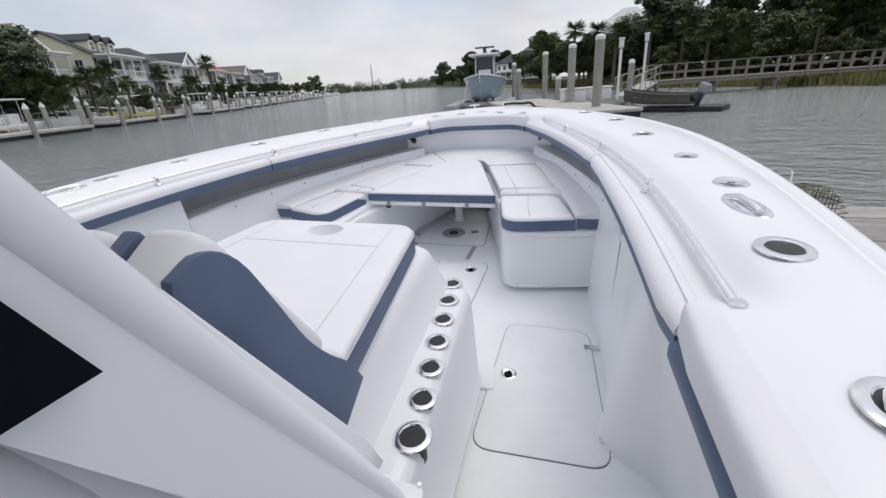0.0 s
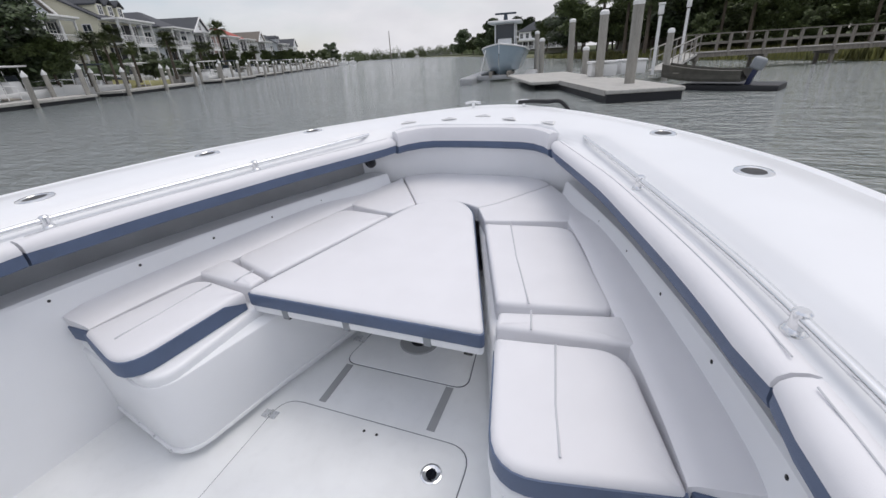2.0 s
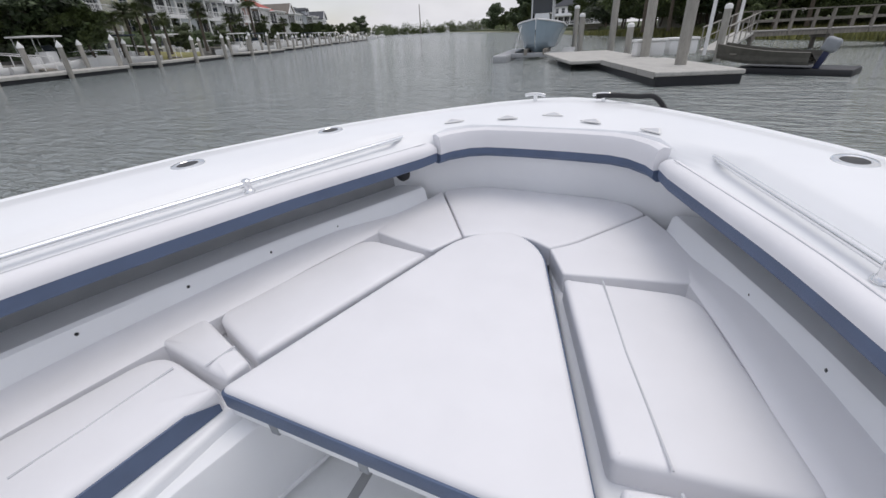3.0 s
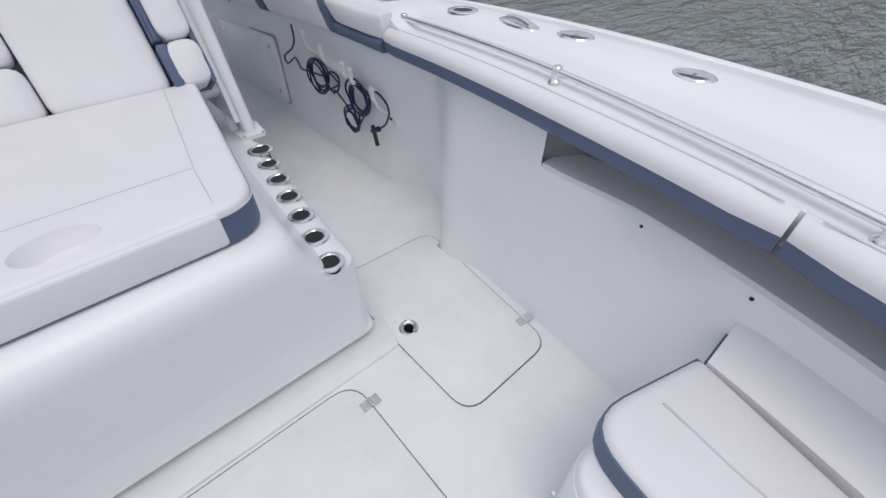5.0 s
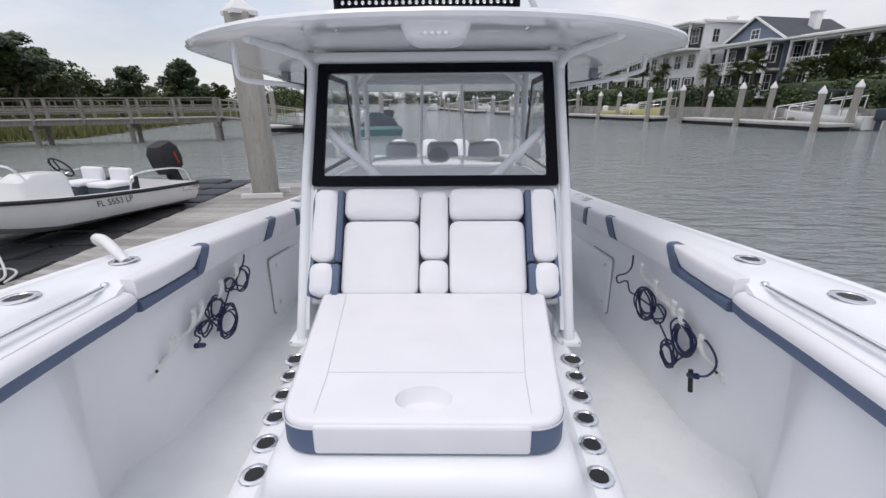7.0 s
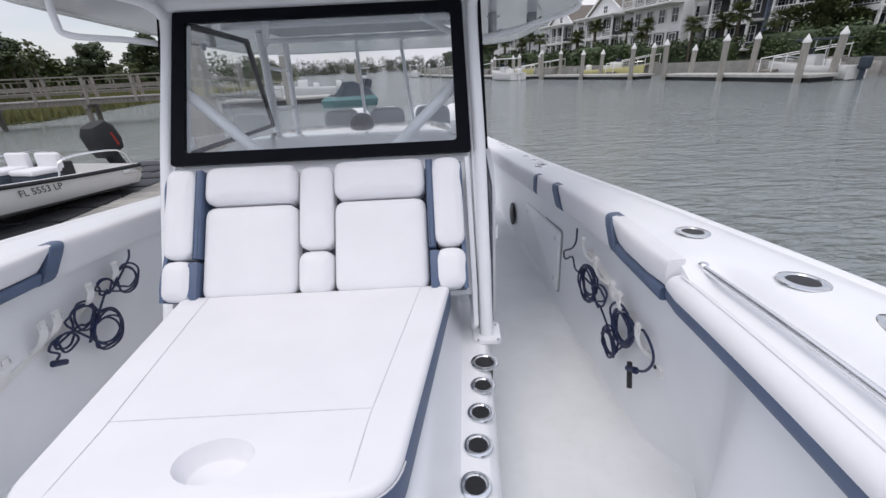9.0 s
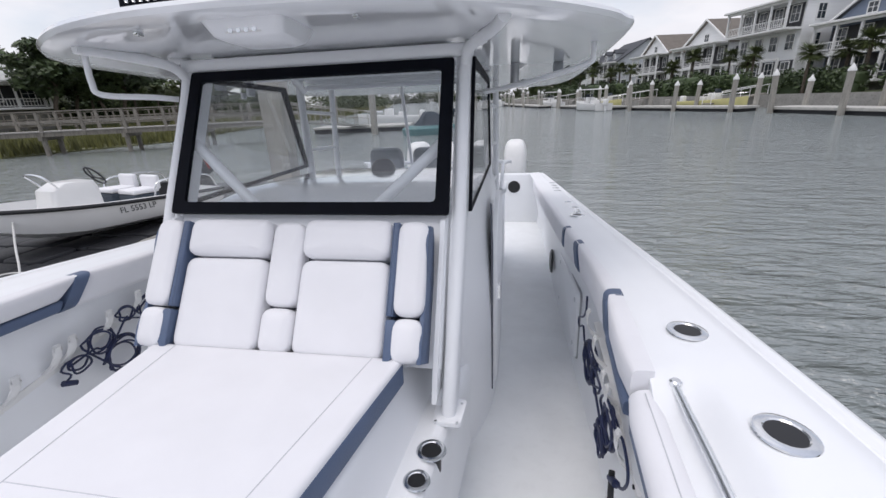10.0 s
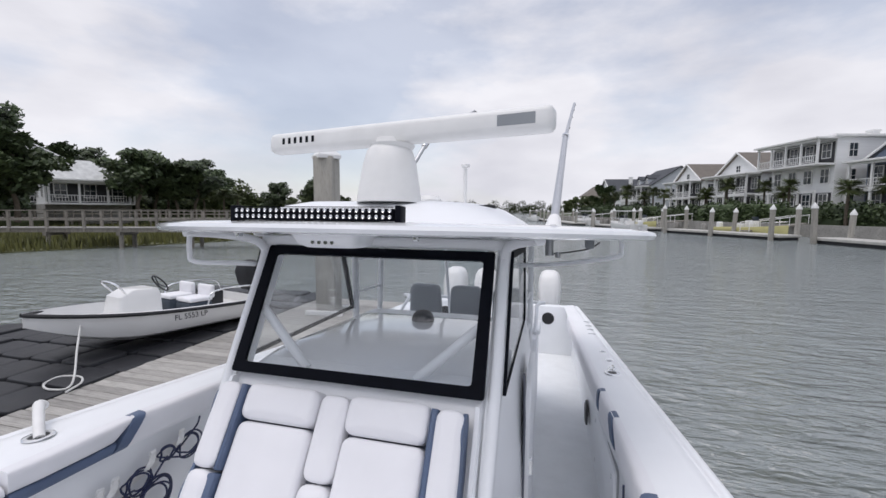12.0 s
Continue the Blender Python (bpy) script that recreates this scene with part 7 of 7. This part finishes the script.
for x, y, h in ((2.6, 26.0, 3.1), (4.4, 31.5, 3.6)):
    th = empty("lamp_post", "white square lamp post with a lantern head", "lamp post", "lamp posts", at=Matrix.Translation((x, y, 0)))
    part("post", box((-0.07, -0.07, 0), (0.07, 0.07, h - 0.5)), TRIM_PAINT, th)
    part("lantern", join(box((-0.12, -0.12, h - 0.45), (0.12, 0.12, h - 0.05), 0.03), box((-0.16, -0.16, h - 0.05), (0.16, 0.16, h + 0.04), 0.04)), TRIM_PAINT, th)
for x, y in ((0.2, 25.9), (1.6, 26.8)):
    th = empty("dock_box", "white fibreglass dock box", "box", "dock boxes", at=Matrix.Translation((x, y, 0.04)) @ pose(0, 0, 0, 0, 0, 21))
    part("body", box((-0.65, -0.35, 0), (0.65, 0.35, 0.6), 0.05), BOAT_WHITE, th)
    part("lid", box((-0.7, -0.4, 0.6), (0.7, 0.4, 0.72), 0.05), BOAT_WHITE, th)


def lifted_boat(at):
    th = empty("lifted_boat", "blue-grey centre-console boat raised on a floating lift", "boat", at=at)
    rows = []
    for t in steps(0, 1, 14):
        y = -9 * (1 - t)
        w = 1.45 * (1 - max(0, (t - 0.5) / 0.5) ** 2.4) + 0.03
        sheer, keel = 1.75 + 0.45 * t * t, 0.15 + 1.0 * max(0, t - 0.72) ** 1.5 * 3
        rows.append([(0, y - 0.5 * (1 if t == 1 else 0), keel), (w * 0.72, y, keel + 0.45), (w * 0.86, y, (keel + sheer) / 2 + 0.2), (w * 1.05, y, sheer - 0.05), (w * 1.05, y, sheer + 0.05), (w * 0.85, y, sheer + 0.05), (w * 0.8, y, sheer - 0.5), (0, y, sheer - 0.55)])
    part("hull", join(loft(rows), loft([[(-x, y, z) for x, y, z in r] for r in rows])), HULL_GREY, th)
    part("rub_rail", join(*[tube([(s * r[4][0], r[4][1], r[4][2] - 0.02) for r in rows], 0.05, 6) for s in (1, -1)]), BOAT_WHITE, th)
    part("console", box((-0.5, -5.4, 1.4), (0.5, -4.2, 2.6), 0.1), BOAT_WHITE, th)
    part("windscreen", box((-0.62, -4.35, 2.6), (0.62, -4.3, 3.5)), WINDOW, th)
    part("enclosure", join(*[box((s * 0.62 - 0.02, -5.6, 2.0), (s * 0.62 + 0.02, -4.35, 3.5)) for s in (1, -1)]), DARK_PANEL, th)
    part("hardtop", box((-1.15, -6.2, 3.55), (1.15, -3.7, 3.72), 0.07, 3), BOAT_WHITE, th)
    for x, y in ((0.68, -4.3), (-0.68, -4.3), (0.7, -5.7), (-0.7, -5.7)):
        part("leg", tube([(x, y, 1.6), (x, y, 3.6)], 0.05, 6), BOAT_WHITE, th)
    part("radar", join(box((-0.75, -4.9, 4.12), (0.75, -4.75, 4.24), 0.04), turned(lathe([(0.16, 3.7), (0.12, 4.12)], 10), Matrix.Translation((0, -4.83, 0)))), CANVAS, th)
    part("bow_eye_line", tube([(0.9, -0.6, 1.9), (1.2, -0.3, 0.6), (1.3, -0.2, 0.2)], 0.03, 6), BOAT_WHITE, th)
    return th


lifted_boat(Matrix.Translation((-6.5, 31.0, -0.42)) @ pose(0, 0, 0, 0, 0, 188) @ Matrix.Scale(1.06, 4))
for s in (-1, 1):
    th = empty("lift_pontoon", "grey plastic boat-lift pontoon", "pontoon", "lift pontoons", at=Matrix.Translation((-6.6 + 2.0 * s, 32.0, WATER_Z)) @ pose(0, 0, 0, 0, 0, 8))
    part("tank", box((-0.45, -3.2, -0.2), (0.45, 6, 0.42), 0.12, 3), MID_GREY, th)
th = empty("lift_bunk", "grey steel cross bunk of the boat lift", "lift", at=Matrix.Translation((-6.5, 31.2, WATER_Z)) @ pose(0, 0, 0, 0, 0, 8))
part("beam", box((-2.2, -0.15, 0.15), (2.2, 0.15, 0.42), 0.03), MID_GREY, th)
part("bunk", join(box((-0.7, -0.2, 0.3), (-0.5, 5, 0.62)), box((0.5, -0.2, 0.3), (0.7, 5, 0.62))), TIMBER, th)


def jon_boat(at):
    th = empty("jon_boat", "small dark aluminium jon boat with an outboard", "boat", at=at)
    rows = []
    for t in steps(0, 1, 9):
        x = -1.9 + 3.8 * t
        w = 0.75 - 0.28 * max(0, t - 0.5) ** 1.3 * 2
        z0, z1 = 0.05 + 0.75 * max(0, t - 0.6) ** 1.4, 0.55 + 0.35 * t * t
        rows.append([(x, -w * 0.8, z0), (x, -w, z1), (x, -w + 0.05, z1 + 0.02), (x, -w + 0.07, z0 + 0.12), (x, w - 0.07, z0 + 0.12), (x, w - 0.05, z1 + 0.02), (x, w, z1), (x, w * 0.8, z0)])
    part("hull", loft(rows, closed_v=True, caps=True), ALU, th)
    for x in (-0.9, 0.1, 1.1):
        part("thwart", box((x - 0.15, -0.62, 0.42), (x + 0.15, 0.62, 0.48), 0.01), TIMBER, th)
    eng = part("engine", turned(box((-0.25, -0.2, 0), (0.3, 0.2, 0.55), 0.12, 3), Matrix.Translation((-2.25, 0, 0.55)) @ pose(0, 0, 0, 0, -18)), GREY_VINYL, th, "grey outboard cowling")
    part("shaft", turned(box((-0.1, -0.09, -0.9), (0.12, 0.09, 0), 0.03), Matrix.Translation((-2.25, 0, 0.55)) @ pose(0, 0, 0, 0, -18)), CORD, eng)
    return th


jon_boat(Matrix.Translation((4.2, 22.0, -0.1)) @ pose(0, 0, 0, 0, 0, 150) @ Matrix.Scale(0.8, 4))
th = empty("jon_float", "low black drive-on float under the small boat", "dock", at=Matrix.Translation((4.8, 22.2, -0.4)) @ pose(0, 0, 0, 0, 0, 155))
part("float", box((-2.2, -0.8, -0.1), (1.2, 0.8, 0.22), 0.06), FLOAT, th)

# ---- landing astern with moored boats ----
th = empty("landing_float", "pale floating landing stage with dark skirt astern", "dock", at=Matrix.Translation((7.6, -34, 0)) @ pose(0, 0, 0, 0, 0, 8))
part("deck", box((0, 0, -0.1), (7.5, 3.2, 0.06), 0.03, 1), CONCRETE, th)
part("skirt", box((0.06, 0.06, -0.6), (7.4, 3.1, -0.11)), FLOAT, th)
for x, y, tp, r in ((9.0, -28.0, 2.75, 0.24), (7.3, -46.0, 2.7, 0.24), (14.2, -33.5, 2.6, 0.2)):
    piling(x, y, tp, r, cap="round", sides=12, label="grey piling with a flat pale cap", group="landing pilings")
small_boat(Matrix.Translation((8.5, -58, WATER_Z + 0.15)) @ pose(0, 0, 0, 0, 0, 100), 6.5, CANVAS, True, "dark-hulled motorboat with a white canopy beyond the landing")
small_boat(Matrix.Translation((11.5, -40, WATER_Z + 0.15)) @ pose(0, 0, 0, 0, 0, 12), 6.0, None, False, "white open motorboat at the landing astern")
th = empty("jet_ski", "teal and black jet ski under a dark cover", "jet ski", at=Matrix.Translation((4.6, -26.5, WATER_Z + 0.1)) @ pose(0, 0, 0, 0, 0, 15))
part("hull", stack([(rounded([(-1.5, -0.45), (1.2, -0.5), (1.9, 0), (1.2, 0.5), (-1.5, 0.45)], 0.2, 4), -0.2), (rounded([(-1.6, -0.6), (1.2, -0.62), (2.0, 0), (1.2, 0.62), (-1.6, 0.6)], 0.2, 4), 0.3), (rounded([(-1.5, -0.5), (1.1, -0.5), (1.7, 0), (1.1, 0.5), (-1.5, 0.5)], 0.2, 4), 0.5)]), TEAL, th)
part("cover", stack([(rounded([(-1.4, -0.45), (0.6, -0.5), (1.3, 0), (0.6, 0.5), (-1.4, 0.45)], 0.2, 4), 0.45), (rounded([(-1.1, -0.35), (0.5, -0.4), (0.8, 0), (0.5, 0.4), (-1.1, 0.35)], 0.2, 4), 0.95), (rounded([(-0.2, -0.25), (0.3, -0.3), (0.5, 0), (0.3, 0.3), (-0.2, 0.25)], 0.1, 4), 1.35)]), CANVAS, th)

# ---- the dock alongside, the black floats and the small boat on them ----
LOW = Matrix.Translation((0, 0, -0.12))
big_pile = empty("dock_piling", "tall square grey dock piling with a white pyramid cap", "piling", at=Matrix.Translation((3.71, -6.60, 0)) @ pose(0, 0, 0, 0, 0, 6))
part("shaft", box((-0.21, -0.21, -1.6), (0.21, 0.21, 3.23), 0.02, 2), PILE, big_pile)
part("cap", lathe([(0.33, 3.19), (0.33, 3.26), (0.0001, 3.53)], 4), TRIM_PAINT, big_pile, "white pyramid cap")
part("guide", join(box((-0.4, -0.32, -0.11), (0.4, -0.24, -0.02)), box((-0.4, 0.24, -0.11), (0.4, 0.32, -0.02))), TRIM_PAINT, big_pile)


def whaler(at):
    th = empty("small_motorboat", "small white open motorboat with black rub rail on the floats", "boat", at=at)
    L = 3.48
    rows = []
    for t in [k / 12 for k in range(10)] + [0.8, 0.86, 0.91, 0.95, 0.98, 1.0]:
        x = L * (t - 0.5)
        w = 0.80 * (1 - 0.985 * max(0, (t - 0.45) / 0.55) ** 2.8)
        sheer = 0.46 + 0.16 * t * t
        keel = 0.82 * max(0, t - 0.62) ** 1.9 * 3.7
        rows.append([(x, 0, keel), (x, w * 0.5, keel + 0.04), (x, w * 0.62, keel + 0.10), (x, w * 0.86, keel * 0.6 + 0.14), (x, w * 0.97, sheer * 0.55 + keel * 0.3), (x, w, sheer), (x, w * 0.92, sheer + 0.01), (x, w * 0.88, sheer - 0.18), (x, 0, sheer - 0.2)])
    back_face = bmesh.new()
    r = rows[0]
    back_face.faces.new([back_face.verts.new(p) for p in [(r[5][0], -r[5][1], r[5][2]), (r[3][0], -r[3][1], r[3][2]), r[0], r[3], r[5]]])
    part("hull", join(loft(rows), loft([[(x, -y, z) for x, y, z in q] for q in rows]), back_face), BOAT_WHITE, th)
    part("rub_rail", join(*[tube([(q[5][0], s * (q[5][1] + 0.008), q[5][2] - 0.02) for q in rows], 0.03, 8) for s in (1, -1)]), RUBBER, th, "black rubber rub rail")
    con = part("console", stack([(rounded([(0.02, -0.30), (0.72, -0.26), (0.72, 0.26), (0.02, 0.30)], 0.06, 4), 0.3), (rounded([(0.05, -0.30), (0.66, -0.25), (0.66, 0.25), (0.05, 0.30)], 0.08, 4), 0.72), (rounded([(0.08, -0.26), (0.5, -0.22), (0.5, 0.22), (0.08, 0.26)], 0.08, 4), 0.82)]), BOAT_WHITE, th)
    part("panel", box((0.03, 0.10, 0.52), (0.055, 0.22, 0.66), 0.004), CANVAS, con)
    part("grab_rail", tube(spline([(0.55, -0.22, 0.75), (0.72, -0.22, 0.95), (0.72, 0.22, 0.95), (0.55, 0.22, 0.75)], 4), 0.014, 6), RAIL, con)
    part("steering_wheel", turned(join(tube([(0.17 * math.cos(a), 0.17 * math.sin(a), 0) for a in steps(0, 2 * math.pi, 20)], 0.014, 6), *[tube([(0, 0, -0.03), (0.16 * math.cos(a), 0.16 * math.sin(a), 0)], 0.011, 5) for a in (0, 2.1, 4.2)]), Matrix.Translation((-0.08, -0.02, 0.86)) @ pose(0, 0, 0, 0, -55)), RUBBER, th)
    for y in (-0.3, 0.3):
        seat = part("seat", box((-0.72, y - 0.22, 0.28), (-0.28, y + 0.22, 0.52), 0.05, 3), CANVAS, th, "dark seat base")
        part("cushion", join(box((-0.72, y - 0.22, 0.52), (-0.28, y + 0.22, 0.60), 0.035, 3), box((-0.76, y - 0.22, 0.56), (-0.68, y + 0.22, 0.80), 0.035, 3)), VINYL, seat)
    part("battery_box", box((-1.35, -0.5, 0.3), (-1.0, -0.1, 0.58), 0.03), RUBBER, th)
    for s in (1, -1):
        part("stern_rail", tube(spline([(-0.5, s * 0.70, 0.48), (-0.65, s * 0.70, 0.72), (-1.5, s * 0.70, 0.72), (-1.7, s * 0.70, 0.48)], 4), 0.013, 6), RAIL, th)
    eng = part("engine", turned(stack([(rounded([(-0.22, -0.15), (0.2, -0.16), (0.2, 0.16), (-0.22, 0.15)], 0.08, 4), 0.0), (rounded([(-0.27, -0.19), (0.22, -0.19), (0.22, 0.19), (-0.27, 0.19)], 0.1, 4), 0.16), (rounded([(-0.27, -0.19), (0.2, -0.19), (0.2, 0.19), (-0.27, 0.19)], 0.1, 4), 0.40), (rounded([(-0.2, -0.14), (0.12, -0.15), (0.12, 0.15), (-0.2, 0.14)], 0.08, 4), 0.52)]),
                              Matrix.Translation((-1.95, 0, 0.62)) @ pose(0, 0, 0, 0, 22)), RUBBER, th, "black outboard engine with a red stripe")
    part("stripe", turned(join(box((-0.12, 0.186, 0.1), (-0.08, 0.193, 0.34)), box((-0.12, -0.193, 0.1), (-0.08, -0.186, 0.34))), Matrix.Translation((-1.95, 0, 0.62)) @ pose(0, 0, 0, 0, 22)), RED, eng)
    part("shaft", turned(box((-0.1, -0.08, -0.75), (0.1, 0.08, 0.02), 0.03), Matrix.Translation((-1.95, 0, 0.62)) @ pose(0, 0, 0, 0, 22)), RUBBER, eng)
    for side in (1, -1):
        txt = bpy.data.curves.new("registration", "FONT")
        txt.body, txt.size, txt.align_x = "FL 5553 LP", 0.125, "CENTER"
        tmp = new("registration", txt)
        bpy.context.view_layer.update()
        me = bpy.data.meshes.new_from_object(tmp.evaluated_get(bpy.context.evaluated_depsgraph_get()))
        bpy.data.objects.remove(tmp)
        me.materials.clear()
        me.materials.append(RUBBER)
        ob = new("registration_number", me)
        ob.parent = th
        ob.matrix_basis = Matrix.Translation((-0.15, side * 0.808, 0.33)) @ pose(0, 0, 0, 82, 0, 180 if side > 0 else 0)
    part("maker_plate", box((-1.75, 0.80, 0.33), (-1.4, 0.812, 0.40), 0.003), RAIL, th)
    return th


BOW, STERN = Vector((6.22, -2.62)), Vector((5.42, -6.0))
way = math.degrees(math.atan2(BOW.y - STERN.y, BOW.x - STERN.x))
mid_b = (BOW + STERN) / 2
whaler(Matrix.Translation((mid_b.x, mid_b.y, -0.06)) @ pose(0, 0, 0, 0, -2.4, way))
floats = empty("floating_platform", "black plastic drive-on float blocks", "dock", at=LOW)
blk = mesh_of("float_block", slab(rounded([(-0.3, -0.3), (0.3, -0.3), (0.3, 0.3), (-0.3, 0.3)], 0.11, 3), -0.5, 0.0, 0.03, 2), FLOAT)
for i in range(7):
    for j in range(15):
        ob = new("float_block", blk)
        ob.parent = floats
        ob.location = (5.02 + 0.63 * i, -8.2 + 0.63 * j, 0.0 + 0.012 * ((i * 7 + j * 3) % 4))
mline = empty("mooring_line", "white mooring line from the small boat's bow to the dock", "rope", at=LOW)
bowp = Vector((5.85, -3.15, 0.62))
part("rope", tube(spline([bowp, bowp.lerp(Vector((4.78, -2.27, 0.06)), 0.5), (4.78, -2.27, 0.06), (4.9, -2.12, 0.04), (5.15, -2.2, 0.04), (5.25, -2.42, 0.04), (5.0, -2.5, 0.045), (4.75, -2.36, 0.05), (4.62, -2.1, 0.05)], 6), 0.013, 6), ROPE, mline)

# crab pot of wire mesh on the dock
pot = empty("crab_pot", "wire mesh crab pot on the dock", "crab pot", at=Matrix.Translation((3.0, 4.2, -0.115)) @ pose(0, 0, 0, 0, 0, 20) @ Matrix.Scale(0.85, 4))
wires = []
for k in range(13):
    q = -0.45 + 0.075 * k
    for z in (0, 0.5):
        wires += [tube([(q, -0.45, z), (q, 0.45, z)], 0.004, 4, caps=False), tube([(-0.45, q, z), (0.45, q, z)], 0.004, 4, caps=False)]
    for s in (-0.45, 0.45):
        wires += [tube([(q, s, 0), (q, s, 0.5)], 0.004, 4, caps=False), tube([(s, q, 0), (s, q, 0.5)], 0.004, 4, caps=False)]
for k in range(8):
    z = 0.07 * k
    wires.append(tube([(-0.45, -0.45, z), (0.45, -0.45, z), (0.45, 0.45, z), (-0.45, 0.45, z), (-0.45, -0.45, z)], 0.004, 4, caps=False))
cage = join(*wires)
bent = random.Random(17)
for v in cage.verts:
    k = 1 - 0.22 * abs(v.co.z - 0.25) / 0.25
    v.co = Vector((v.co.x * k * (1 - 0.25 * abs(v.co.y)) + bent.uniform(-0.008, 0.008), v.co.y * k * (1 - 0.25 * abs(v.co.x)) + bent.uniform(-0.008, 0.008), v.co.z * (1 - 0.5 * (v.co.x ** 2 + v.co.y ** 2)) + bent.uniform(0, 0.012)))
part("mesh", cage, WIRE, pot)
part("line", tube(spline([(0, 0, 0.5), (0.1, 0.15, 0.62), (0.0, 0.35, 0.6), (-0.2, 0.5, 0.55), (-0.3, 0.6, 0.3)], 5), 0.008, 6), ROPE, pot)

dock = empty("dock", "weathered grey plank dock alongside the boat", "dock", at=LOW, kind="structure")
part("frame", join(box((1.95, -8.0, -0.3), (2.05, 5.0, -0.04)), box((4.6, -8.0, -0.3), (4.7, 5.0, -0.04)), box((1.95, -8.0, -0.3), (4.7, -7.9, -0.04)), box((1.95, 4.9, -0.3), (4.7, 5.0, -0.04))), TIMBER, dock)
part("float", box((2.1, -7.8, -0.7), (4.55, 4.8, -0.28)), FLOAT, dock)
board = [mesh_of("plank", box((1.93, 0.0, -0.04), (4.72, 0.134, 0.0), 0.006, 1), PLANK), mesh_of("plank", box((1.945, 0.0, -0.04), (4.70, 0.137, 0.003), 0.006, 1), PLANK), mesh_of("plank", box((1.925, 0.0, -0.04), (4.735, 0.131, -0.003), 0.006, 1), PLANK)]
for k in range(91):
    ob = new("plank", board[(k * 5 + k // 3) % 3])
    ob.parent = dock
    ob.location = (0.01 * math.sin(k * 2.3), -8.0 + 0.1425 * k, 0)
